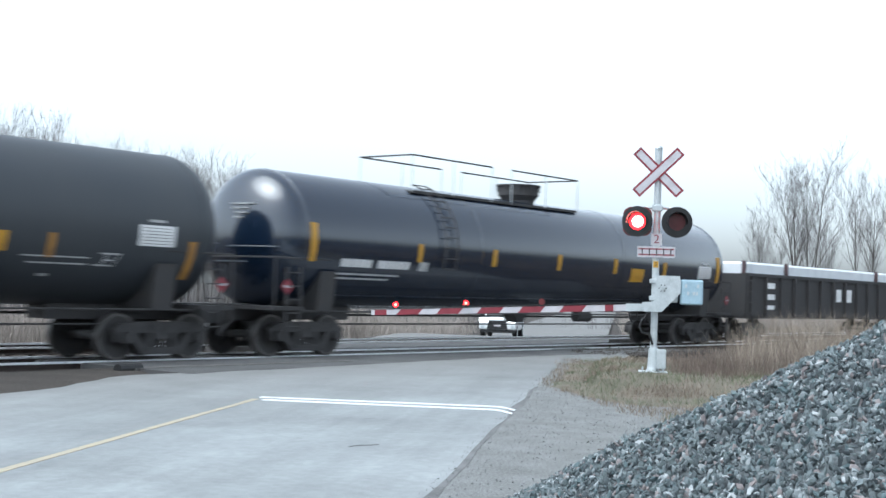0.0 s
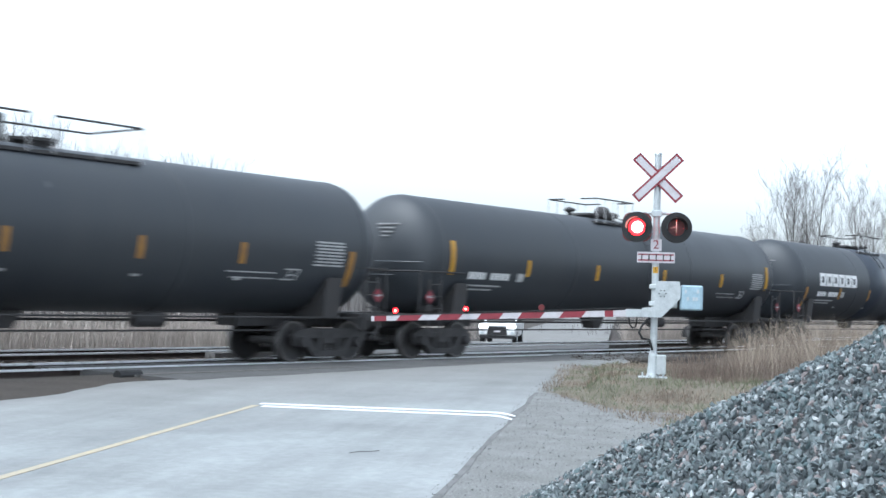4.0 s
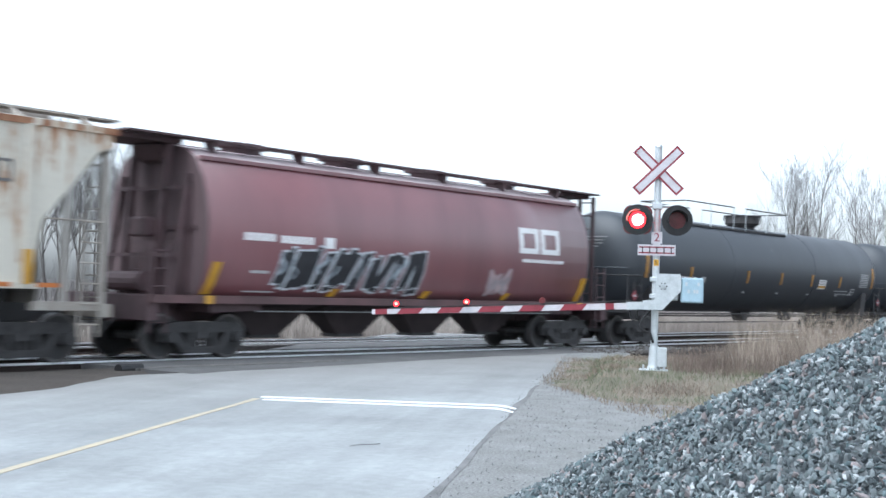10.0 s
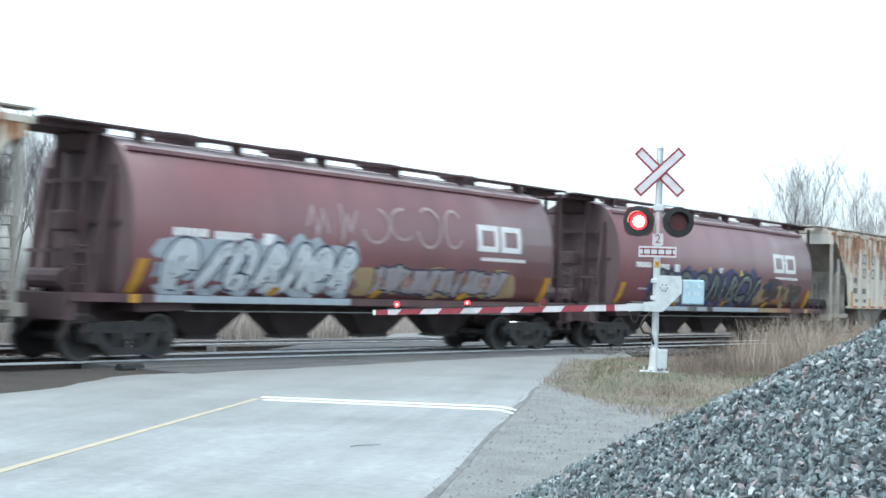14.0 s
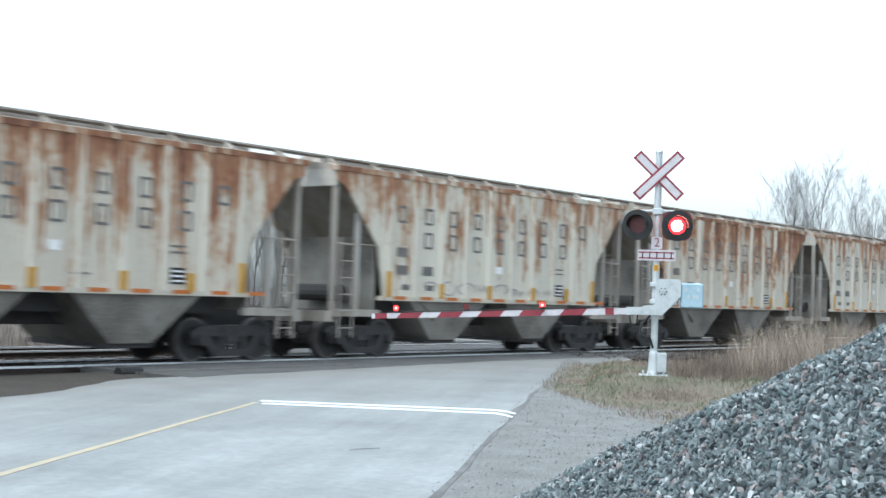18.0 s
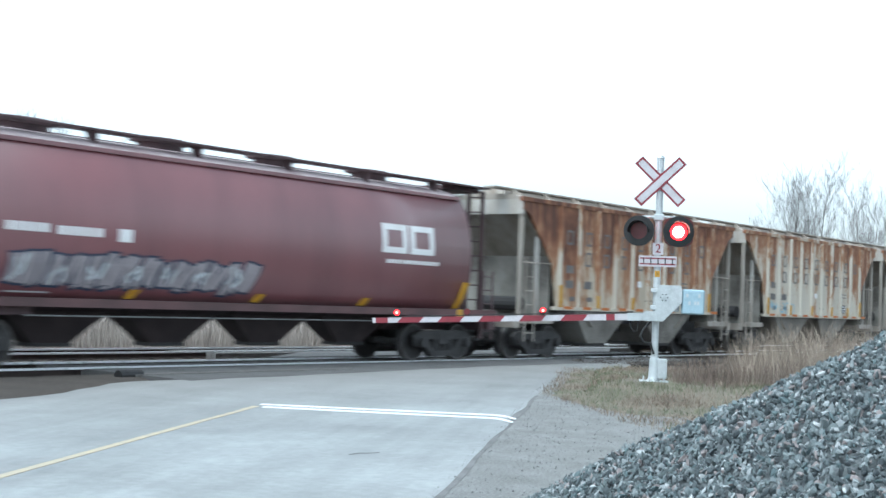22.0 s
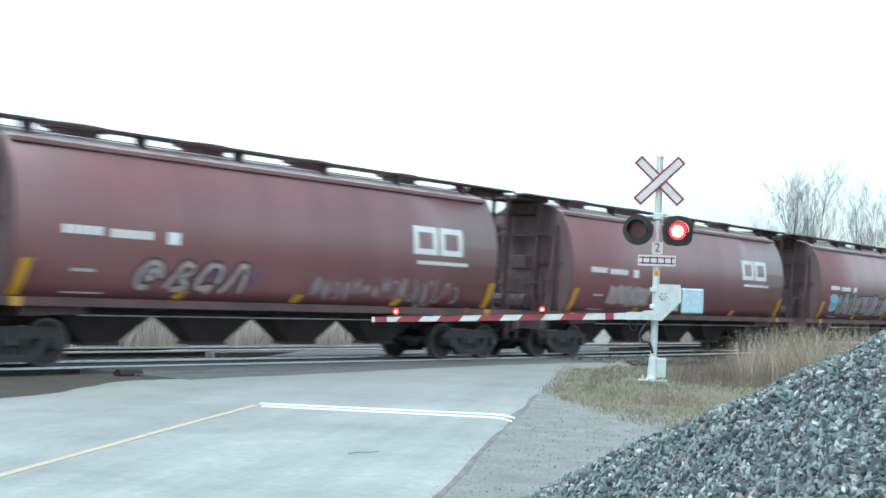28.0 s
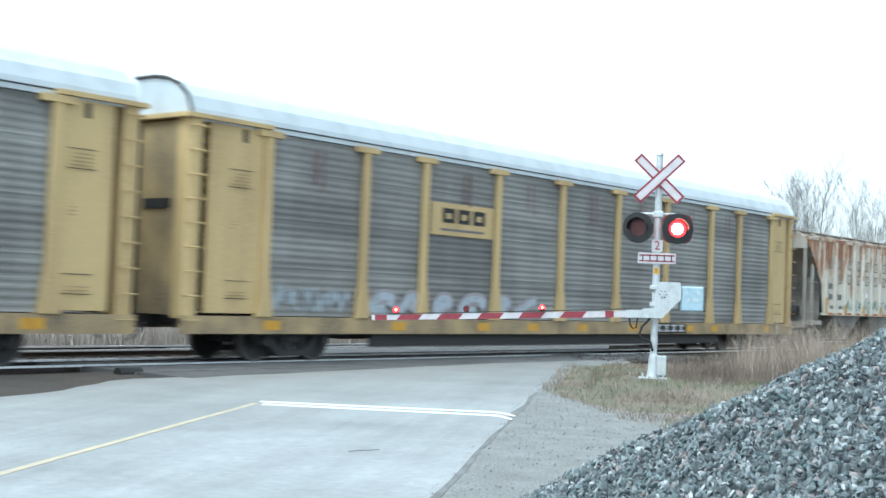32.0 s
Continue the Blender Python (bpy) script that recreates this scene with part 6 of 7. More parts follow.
# ---- level crossing deck: timbers and dark asphalt between and beside the rails ----
deck = tagged(new("crossing_deck"), "level crossing deck of grey timbers and dark asphalt", "level crossing", kind="structure")
DARKASPHALT = mat("dark_patched_asphalt", (0.088, 0.087, 0.087), 0.85, dark=(0.050, 0.048, 0.047), scale=0.9, grain=45, amount=0.8, bump=0.5, light=(0.15, 0.15, 0.15))
for k, (y, x0, x1) in enumerate(((TRACK, 14.6, 34.5), (TRACK2, 21.5, 42.5))):
    plank = None
    for yy in (-1.12, -0.93, -0.52, -0.26, 0.0, 0.26, 0.52, 0.93, 1.12):
        for i in range(4):
            w = (x1 - x0) / 4
            m = pose(x0 + w * (i + 0.5), y + yy, (-0.034 if abs(yy) > 0.8 else -0.052) + 0.005 * math.sin(7 * yy + 3 * i + k), 0, 0, 0)
            bm = box(-w / 2 + 0.01, w / 2 - 0.01, -0.1 if abs(yy) > 0.8 else -0.12, 0.08 if abs(yy) > 0.8 else 0.12, -0.15, 0.0) if plank is None else None
            if plank is None:
                plank = part("plank", bm, PLANK, deck, at=m)
            else:
                again(plank, m)


def slab(points, z0, z1):
    return prism(points, "z", z0, z1)


def edge_x(y, o):
    """Where the line o metres beside the eye's line crosses y."""
    return (y * ROADX - o) / ROADY


def apron(y0, y1, l0=LEFT, r0=RIGHT):
    return [(edge_x(y0, l0), y0), (edge_x(y0, r0), y0), (edge_x(y1, r0), y1), (edge_x(y1, l0), y1)]


def apron_mesh():
    """Dark patched asphalt from the end of the pale road to the deck timbers."""
    bm = bmesh.new()
    rows = []
    for i in range(41):
        x = 14.4 + 20.6 * i / 40
        rows.append([bm.verts.new((x, y, z)) for y, z in ((road_end(x) - 0.25, 0.0035), (TRACK - 1.23, 0.0035), (TRACK - 1.23, -0.2), (road_end(x) - 0.25, -0.2))])
    for p, q in zip(rows, rows[1:]):
        for k in range(4):
            bm.faces.new((p[k], p[(k + 1) % 4], q[(k + 1) % 4], q[k]))
    bm.faces.new(rows[0])
    bm.faces.new(rows[-1][::-1])
    bmesh.ops.recalc_face_normals(bm, faces=bm.faces[:])
    return bm


part("near_apron", apron_mesh(), DARKASPHALT, deck, "dark patched asphalt apron")
part("middle_apron", slab(apron(TRACK + 1.22, TRACK2 - 1.22, 8.4, 0.4), -0.2, -0.008), DARKASPHALT, deck, "dark patched asphalt between the tracks")
part("timber_edge", slab([(14.3, 18.3), (20.0, 18.35), (20.0, 18.6), (14.3, 18.62)], -0.25, 0.012), PLANK, deck, "grey timber edging")
part("timber_end", tube((14.0, 18.42, -0.02), (14.5, 18.44, -0.02), 0.11, 12), BLACKPAINT, deck, "black pipe end")


# a twig and crumbs of asphalt left on the road
tagged(part("twig", rods([(0, 0, 0.006), (0.14, 0.05, 0.008), (0.26, 0.03, 0.007), (0.38, 0.08, 0.006)], 0.003), RAGGED, None, at=pose(9.3, 8.55, 0, 0, 0, -20)), "thin dark twig lying on the road", "twig")
for k, (a, o, w) in enumerate(((13.2, 0.15, 0.06), (13.45, -0.02, 0.04), (13.3, 0.32, 0.03), (12.4, 0.7, 0.03), (14.6, 0.5, 0.035))):
    p = onroad(a, o, -0.03)
    tagged(part("asphalt_lump", box(-w, w, -w * 0.7, w * 0.7, 0, w * 0.6, bevel=w * 0.25), WOODTIE, None, at=pose(p.x, p.y, p.z, 0, 0, 40 * k)), "small dark lump of broken asphalt on gravel", "lump", "asphalt lumps")


# ---- signal mast with gate ----
def ring_disc(r0, r1, y0, y1, seg=28):
    """A disc with a hole, facing -y."""
    bm = bmesh.new()
    rings = [[bm.verts.new((r * math.cos(6.28319 * i / seg), y, r * math.sin(6.28319 * i / seg))) for i in range(seg)] for r, y in ((r0, y0), (r1, y0), (r1, y1), (r0, y1))]
    for a, b in zip(rings, rings[1:] + rings[:1]):
        for i in range(seg):
            bm.faces.new((a[i], a[(i + 1) % seg], b[(i + 1) % seg], b[i]))
    bmesh.ops.recalc_face_normals(bm, faces=bm.faces[:])
    return bm


def words(text, size, material, parent, at, label=""):
    c = bpy.data.curves.new("lettering", "FONT")
    c.body, c.size, c.align_x, c.align_y, c.extrude = text, size, "CENTER", "CENTER", 0.002
    tmp = bpy.data.objects.new("lettering", c)
    me = bpy.data.meshes.new_from_object(tmp)
    bpy.data.objects.remove(tmp)
    me.materials.append(material)
    ob = new("lettering", me)
    ob.parent = parent
    ob.matrix_basis = at
    return tagged(ob, label) if label else ob


REDON = glow("lit_red_lens", (1.0, 0.008, 0.012), 4.0)
REDCORE = glow("lit_lamp_core", (1.0, 0.42, 0.34), 8.0)
ARMCORE = glow("lit_arm_lamp_core", (1.0, 0.16, 0.09), 6.0)
# colour of an unlit lens, for covers added over lenses that always glow
REDCOVER = mat("unlit_red_lens", (0.12, 0.014, 0.016), 0.35, scale=8, bump=0.0)
mast = empty("crossing_signal", roadpose(22.98, -0.58, 0.23, -90), "galvanised crossing signal mast with crossbuck and red lamps", "crossing signal")
part("footing", box(-0.36, 0.36, -0.34, 0.34, -0.45, 0.0, bevel=0.02), CONCRETE, mast, "concrete footing")
part("base_plate", box(-0.25, 0.25, -0.2, 0.2, 0.0, 0.03), GALV, mast)
part("base_casting", loft([[(r * math.cos(6.283 * i / 16), r * math.sin(6.283 * i / 16), z) for i in range(16)] for r, z in ((0.12, 0.03), (0.10, 0.10), (0.085, 0.4), (0.075, 0.44))]), GALV, mast)
for x, y in ((-0.18, -0.14), (0.18, -0.14), (-0.18, 0.14), (0.18, 0.14)):
    part("anchor_bolt", tube((x, y, 0.0), (x, y, 0.1), 0.015, 6), GALV, mast)
part("post", tube((0, 0, 0.03), (0, 0, 3.97), 0.062, 16), GALV, mast, smooth=False)
part("post_cap", tube((0, 0, 3.97), (0, 0, 4.01), 0.072, 16, None, 0.05), GALV, mast)
part("junction_box", box(0.05, 0.22, -0.16, 0.0, 0.08, 0.42, bevel=0.012), GALV, mast, "small grey junction box")
# crossbuck
for k, a in enumerate((44.5, -44.5)):
    m = pose(0, -0.085 - 0.014 * k, 3.545, 0, a, 0)
    b = part("crossbuck_blade", box(-0.54, 0.54, -0.005, 0.005, -0.094, 0.094), SIGNRED, mast, "white crossbuck blade with red border", at=m)
    part("blade_face", box(-0.502, 0.502, -0.0065, -0.0055, -0.058, 0.058), SIGNWHITE, b)
part("sign_clamp", box(-0.09, 0.09, -0.09, -0.05, 3.50, 3.64), GALV, mast)
# lamps
part("cross_arm", rods([(-0.36, 0.02, 2.86), (-0.3, 0.02, 2.92), (0.3, 0.02, 2.92), (0.36, 0.02, 2.86)], 0.028, None, 8), GALV, mast)
part("arm_clamp", box(-0.09, 0.09, -0.09, 0.09, 2.86, 2.97, bevel=0.01), GALV, mast)
SHUTTERS = []
for side, turn in ((-1, -9), (1, 4)):  # each head is aimed a little differently
    lamp = part("flasher_lamp", ring_disc(0.148, 0.272, -0.012, 0.012), BLACKPAINT, mast, "round black background with red lens", at=pose(side * 0.345, -0.12, 2.665, 0, 0, turn))
    part("lamp_body", tube((0, 0.06, 0), (0, 0.22, 0), 0.165, 18, None, 0.10), BLACKPAINT, lamp)
    part("lamp_lens", tube((0, 0.04, 0), (0, 0.058, 0), 0.16, 24), REDON, lamp, "glowing red lens")
    part("lamp_core", tube((0, 0.034, 0), (0, 0.041, 0), 0.10, 20), REDCORE, lamp)
    bm = bmesh.new()
    rows = []
    for i in range(13):
        a = radians(-10 + 200 * i / 12)
        rows.append([bm.verts.new((r * math.cos(a), y, r * math.sin(a))) for r, y in ((0.175, 0.0), (0.18, -0.22), (0.172, -0.22), (0.167, 0.0))])
    for p, q in zip(rows, rows[1:]):
        for k in range(4):
            bm.faces.new((p[k], p[(k + 1) % 4], q[(k + 1) % 4], q[k]))
    bmesh.ops.recalc_face_normals(bm, faces=bm.faces[:])
    part("hood", bm, BLACKPAINT, lamp)
    # four added blades close over the glowing lens to make it flash
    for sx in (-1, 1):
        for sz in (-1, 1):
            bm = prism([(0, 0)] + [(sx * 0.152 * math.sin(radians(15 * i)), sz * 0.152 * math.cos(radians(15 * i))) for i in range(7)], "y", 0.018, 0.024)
            SHUTTERS.append((part("shutter_blade", bm, REDCOVER, lamp, "added dark red blade hiding the lit lens", at=pose(0, 0, 0)), sx, sz, side))
# plates
part("number_plate_two", box(-0.095, 0.095, -0.078, -0.072, 2.25, 2.46), SIGNWHITE, mast, "small white plate with a red 2")
words("2", 0.22, SIGNRED, mast, pose(0, -0.081, 2.355, 90, 0, 0))
tp = part("tracks_plate", box(-0.33, 0.33, -0.084, -0.078, 2.04, 2.23), SIGNWHITE, mast, "white plate with red track drawing")
for z in (2.085, 2.185):
    part("track_bar", box(-0.31, 0.31, -0.088, -0.0845, z - 0.012, z + 0.012), SIGNRED, tp)
for i in range(5):
    part("track_tie", box(-0.255 + 0.125 * i, -0.235 + 0.125 * i, -0.088, -0.0845, 2.07, 2.20), BLACKPAINT, tp)
part("yellow_tag", box(-0.045, 0.045, -0.068, -0.063, 1.86, 1.97), STRIPYELLOW, mast, "yellow tag with an S")
words("S", 0.09, BLACKPAINT, mast, pose(0, -0.07, 1.915, 90, 0, 0))
# gate mechanism
mech = part("gate_mechanism", prism([(0.02, 1.72), (0.42, 1.72), (0.44, 1.60), (0.44, 1.42), (0.12, 1.08), (-0.22, 1.08), (-0.22, 1.24), (-0.02, 1.26)], "y", -0.16, -0.08), GALV, mast, "pale grey gate mechanism casting")
part("mechanism_back", box(0.05, 0.40, -0.08, 0.16, 1.25, 1.68, bevel=0.02), GALV, mech)
for i in range(6):
    a = radians(60 * i)
    part("flange_bolt", tube((0.13 + 0.06 * math.cos(a), -0.175, 1.5 + 0.06 * math.sin(a)), (0.13 + 0.06 * math.cos(a), -0.15, 1.5 + 0.06 * math.sin(a)), 0.012, 6), BLACKPAINT, mech)
part("shaft_boss", tube((0.13, -0.19, 1.5), (0.13, -0.15, 1.5), 0.03, 10), GALV, mech)
part("counterweight_box", box(0.44, 0.83, -0.14, 0.2, 1.22, 1.66, bevel=0.025), BLUEGREY, mast, "pale blue counterweight box")
for x, z in ((0.53, 1.55), (0.74, 1.55), (0.57, 1.42), (0.67, 1.42), (0.72, 1.42)):
    part("box_fitting", box(x - 0.02, x + 0.02, -0.147, -0.141, z - 0.03, z + 0.03), GALV, mast)
for z in (1.32, 1.62):
    part("mast_clamp", box(-0.1, 0.1, -0.1, 0.1, z - 0.04, z + 0.04, bevel=0.01), GALV, mast)
part("power_cable", rods([(-0.45, -0.1, 1.12), (-0.43, -0.1, 0.95), (-0.38, -0.1, 0.88), (-0.32, -0.1, 0.90), (-0.3, -0.1, 1.1)], 0.014), BLACKPAINT, mast)
part("power_cable", rods([(-0.08, -0.1, 1.08), (-0.22, -0.12, 0.92), (-0.26, -0.12, 0.80), (-0.2, -0.12, 0.70), (-0.08, -0.1, 0.68), (-0.02, -0.07, 0.5)], 0.022), BLACKPAINT, mast)
# the lowered arm points across the lane
ARM_Z, DROP = 1.15, 3.1
arm = part("gate_arm", prism([(-0.3, -0.065), (0, -0.065), (0, 0.065), (-0.3, 0.075)], "y", -0.03, 0.03), GALV, mast, "lowered gate arm with red and white stripes", at=pose(-0.2, -0.13, ARM_Z, 0, -DROP, 0))
LEN = 4.87


def arm_half(x):
    return 0.056 - 0.010 * (-x / LEN)


part("arm_board", prism([(-LEN, -arm_half(-LEN)), (-0.28, -arm_half(0)), (-0.28, arm_half(0)), (-LEN, arm_half(-LEN))], "y", -0.016, 0.016), SIGNWHITE, arm, "white arm board")
for k in range(7):
    x = -0.62 - 0.735 * k
    a, b = (x - 0.08, x + 0.32)
    if k == 0:
        a, b = (x - 0.05, x + 0.1)
    if k == 6:
        a, b = -LEN + 0.06, -LEN + 0.28
    h = arm_half(x)
    lean = 0.09 if 0 < k < 6 else 0.0
    part("red_stripe", prism([(a - lean / 2, -h - 0.001), (b - lean / 2, -h - 0.001), (b + lean / 2, h + 0.001), (a + lean / 2, h + 0.001)], "y", -0.019, -0.0165), SIGNRED, arm, "red stripe")
part("arm_cable", rods([(-0.2, -0.02, 0.09), (-2.0, -0.02, 0.075), (-LEN + 0.3, -0.02, 0.062)], 0.008), BLACKPAINT, arm)
FLAPS = []
for x, when in ((-4.42, 0), (-3.14, -1), (-1.78, 1)):
    lampb = part("arm_lamp", box(x - 0.04, x + 0.04, -0.035, 0.035, 0.06, 0.09), BLACKPAINT, arm)
    part("arm_lamp_shell", tube((x, -0.015, 0.135), (x, 0.03, 0.135), 0.054, 14), BLACKPAINT, lampb)
    part("arm_lamp_lens", tube((x, -0.03, 0.135), (x, -0.013, 0.135), 0.05, 14), REDON, lampb, "lit red arm lamp")
    part("arm_lamp_core", tube((x, -0.036, 0.135), (x, -0.031, 0.135), 0.022, 12), ARMCORE, lampb)
    # added flap folds over the always-lit arm lamp between flashes
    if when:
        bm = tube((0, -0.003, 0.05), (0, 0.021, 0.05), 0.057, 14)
        FLAPS.append((part("lamp_flap", bm, REDCOVER, lampb, "added dark red flap hiding the lit arm lamp", at=pose(x, -0.036, 0.085)), x, when))


# ---- white pickup waiting beyond the crossing ----
def pickup(m):
    car = empty("pickup_truck", m, "white pickup truck with headlights on, waiting at the far side", "pickup truck")
    # x forward
    low = [(-2.75, 0.55), (-2.75, 1.12), (-1.0, 1.14), (2.55, 1.12), (2.72, 0.95), (2.72, 0.5), (2.2, 0.42), (-2.3, 0.42)]
    bm = prism(low, "y", -0.92, 0.92)
    bmesh.ops.bevel(bm, geom=bm.edges[:], offset=0.06, segments=2, affect="EDGES")
    part("body", bm, WHITEPAINT, car)
    cab = [[(-1.0, y * 0.86, 1.12), (1.05, y * 0.86, 1.12), (0.35, y * 0.72, 1.82), (-0.85, y * 0.72, 1.82)] for y in (-1, 1)]
    part("cab", loft(cab), WHITEPAINT, car)
    part("windscreen", loft([[(1.04, -0.74, 1.17), (1.04, 0.74, 1.17), (0.42, 0.62, 1.76), (0.42, -0.62, 1.76)], [(1.07, -0.74, 1.17), (1.07, 0.74, 1.17), (0.45, 0.62, 1.76), (0.45, -0.62, 1.76)]]), GLASSDARK, car, "dark windscreen")
    for s in (-1, 1):
        part("side_window", loft([[(-0.8, s * 0.87, 1.2), (0.85, s * 0.87, 1.2), (0.32, s * 0.76, 1.74), (-0.7, s * 0.76, 1.74)], [(-0.8, s * 0.84, 1.2), (0.85, s * 0.84, 1.2), (0.32, s * 0.73, 1.74), (-0.7, s * 0.73, 1.74)]]), GLASSDARK, car)
        part("headlight", box(2.56, 2.77, s * 0.72 - 0.2, s * 0.72 + 0.2, 0.88, 1.06, bevel=0.02), glow("lit_headlight", (1.0, 0.98, 0.94), 3.0), car, "lit headlight")
        part("fog_lamp", tube((2.78, s * 0.76, 0.62), (2.82, s * 0.76, 0.62), 0.09, 10), GALV, car)
        part("mirror", box(0.85, 1.0, s * 0.98 - 0.1, s * 0.98 + 0.1, 1.18, 1.36, bevel=0.02), BLACKPAINT, car)
        for x in (1.75, -1.75):
            w = part("wheel", lathe_y([(-0.11, 0.2), (-0.12, 0.33), (-0.08, 0.37), (0.08, 0.37), (0.12, 0.33), (0.11, 0.2)], 22), RUBBER, car, "black tyre", at=pose(x, s * 0.82, 0.37))
            part("rim", lathe_y([(-0.115, 0.05), (-0.12, 0.21), (0.12, 0.21), (0.115, 0.05)], 14), GALV, w)
    part("grille", prism([(-0.42, 0.95), (0.42, 0.95), (0.52, 0.52), (-0.52, 0.52)], "x", 2.74, 2.83), BLACKPAINT, car, "black grille")
    part("bumper", box(2.60, 2.80, -0.92, 0.92, 0.50, 0.86, bevel=0.05), WHITEPAINT, car, "white front bumper")
    part("air_dam", box(2.62, 2.79, -0.88, 0.88, 0.34, 0.50, bevel=0.02), BLACKPAINT, car, "dark air dam")
    part("plate_bar", box(2.83, 2.845, -0.17, 0.17, 0.66, 0.80), SIGNWHITE, car)
    part("cargo_bed", box(-2.6, -1.05, -0.75, 0.75, 1.0, 1.16), BLACKPAINT, car)
    return car


pickup(roadpose(67.0, 6.15, -0.83, 180))


# ---- ballast pile beside the road ----
def stone_material():
    m = bpy.data.materials.new("crushed_stone")
    m.use_nodes = True
    n, l = m.node_tree.nodes, m.node_tree.links
    b = n["Principled BSDF"]
    b.inputs["Roughness"].default_value = 0.85
    g = n.new("ShaderNodeNewGeometry")
    oi = n.new("ShaderNodeObjectInfo")
    ad = n.new("ShaderNodeMath")
    l.new(g.outputs["Random Per Island"], ad.inputs[0])
    l.new(oi.outputs["Random"], ad.inputs[1])
    fr = n.new("ShaderNodeMath")
    fr.operation = "FRACT"
    l.new(ad.outputs[0], fr.inputs[0])
    r = n.new("ShaderNodeValToRGB")
    r.color_ramp.interpolation = "CONSTANT"
    cols = ((0.0, (0.090, 0.107, 0.113)), (0.18, (0.136, 0.162, 0.169)), (0.36, (0.056, 0.067, 0.073)), (0.47, (0.186, 0.211, 0.217)), (0.60, (0.115, 0.138, 0.140)), (0.73, (0.225, 0.198, 0.194)), (0.81, (0.275, 0.298, 0.305)), (0.89, (0.100, 0.137, 0.145)), (0.965, (0.37, 0.39, 0.395)))
    e = r.color_ramp.elements
    e[0].position, e[0].color = cols[0][0], (*cols[0][1], 1)
    e[1].position, e[1].color = cols[1][0], (*cols[1][1], 1)
    for p, c in cols[2:]:
        x = e.new(p)
        x.color = (*c, 1)
    l.new(fr.outputs[0], r.inputs[0])
    tc = n.new("ShaderNodeTexCoord")
    ns = n.new("ShaderNodeTexNoise")
    ns.inputs["Scale"].default_value, ns.inputs["Detail"].default_value = 60, 4
    l.new(tc.outputs["Object"], ns.inputs["Vector"])
    mr = n.new("ShaderNodeMapRange")
    mr.inputs["To Min"].default_value, mr.inputs["To Max"].default_value = 0.7, 1.3
    l.new(ns.outputs["Fac"], mr.inputs["Value"])
    mx = n.new("ShaderNodeMixRGB")
    mx.blend_type, mx.inputs[0].default_value = "MULTIPLY", 1.0
    l.new(r.outputs[0], mx.inputs[1])
    l.new(mr.outputs[0], mx.inputs[2])
    l.new(mx.outputs[0], b.inputs["Base Color"])
    return m


STONE = stone_material()
PILE_R, PILE_TAN = 3.4, math.tan(radians(29))
RIDGE = (Vector((6.5, -1.97)), Vector((13.2, -3.85)))


def pile_height(a, o):
    """Height of the stone pile over the road's own axes."""
    p, q = RIDGE
    w = q - p
    v = Vector((a, o))
    k = min(1, max(0, (v - p).dot(w) / w.dot(w)))
    d = (v - p - w * k).length
    d += 0.22 * noise.noise(Vector((a * 0.9, o * 0.9, 2.2))) + 0.08 * noise.noise(Vector((a * 3, o * 3, 5.2)))
    return max(0.0, (PILE_R - d) * PILE_TAN - 0.0)


pile = empty("ballast_pile", roadpose(0, 0, -0.05), "pile of grey crushed ballast stone beside the road", "stone pile")
bm = bmesh.new()
N, M = 70, 56


def core_height(a, o):
    h = pile_height(a, o)
    return h - 0.06 if h > 0 else -0.4


g = [[bm.verts.new((2.6 + 14.6 * i / N, -7.6 + 8.6 * j / M, core_height(2.6 + 14.6 * i / N, -7.6 + 8.6 * j / M))) for i in range(N + 1)] for j in range(M + 1)]
for j in range(M):
    for i in range(N):
        bm.faces.new((g[j][i], g[j][i + 1], g[j + 1][i + 1], g[j + 1][i]))
part("pile_core", bm, mat("packed_crushed_stone", (0.11, 0.125, 0.13), 0.95, dark=(0.05, 0.056, 0.06), scale=9, grain=30, amount=0.9, bump=1.0, light=(0.24, 0.26, 0.27)), pile, smooth=True)

rng = np.random.default_rng(4)
PHI = (1 + 5 ** 0.5) / 2
ICO_V = np.array([(-1, PHI, 0), (1, PHI, 0), (-1, -PHI, 0), (1, -PHI, 0), (0, -1, PHI), (0, 1, PHI), (0, -1, -PHI), (0, 1, -PHI), (PHI, 0, -1), (PHI, 0, 1), (-PHI, 0, -1), (-PHI, 0, 1)]) / 1.9
ICO_F = [(0, 11, 5), (0, 5, 1), (0, 1, 7), (0, 7, 10), (0, 10, 11), (1, 5, 9), (5, 11, 4), (11, 10, 2), (10, 7, 6), (7, 1, 8), (3, 9, 4), (3, 4, 2), (3, 2, 6), (3, 6, 8), (3, 8, 9), (4, 9, 5), (2, 4, 11), (6, 2, 10), (8, 6, 7), (9, 8, 1)]


def turn_matrix(r):
    a, b, c = r.random(3) * 6.283
    return np.array(Euler((a, b, c)).to_matrix())


def angular(r, size):
    """The corners of one broken stone."""
    v = ICO_V * (0.5 + 0.8 * r.random((12, 1))) * (size * np.array([0.60 + 0.30 * r.random(), 0.42 + 0.16 * r.random(), 0.20 + 0.16 * r.random()]))
    return v @ turn_matrix(r).T


def stones(name, places, parent, label=""):
    vs, fs = [], []
    for k, (x, y, z, s) in enumerate(places):
        vs.append(angular(rng, s) + np.array((x, y, z)))
        fs += [(a + 12 * k, b + 12 * k, c + 12 * k) for a, b, c in ICO_F]
    me = bpy.data.meshes.new(name)
    me.from_pydata(np.concatenate(vs).tolist(), [], fs)
    me.materials.append(STONE)
    ob = new(name, me)
    ob.parent = parent
    return tagged(ob, label, kind="stuff")


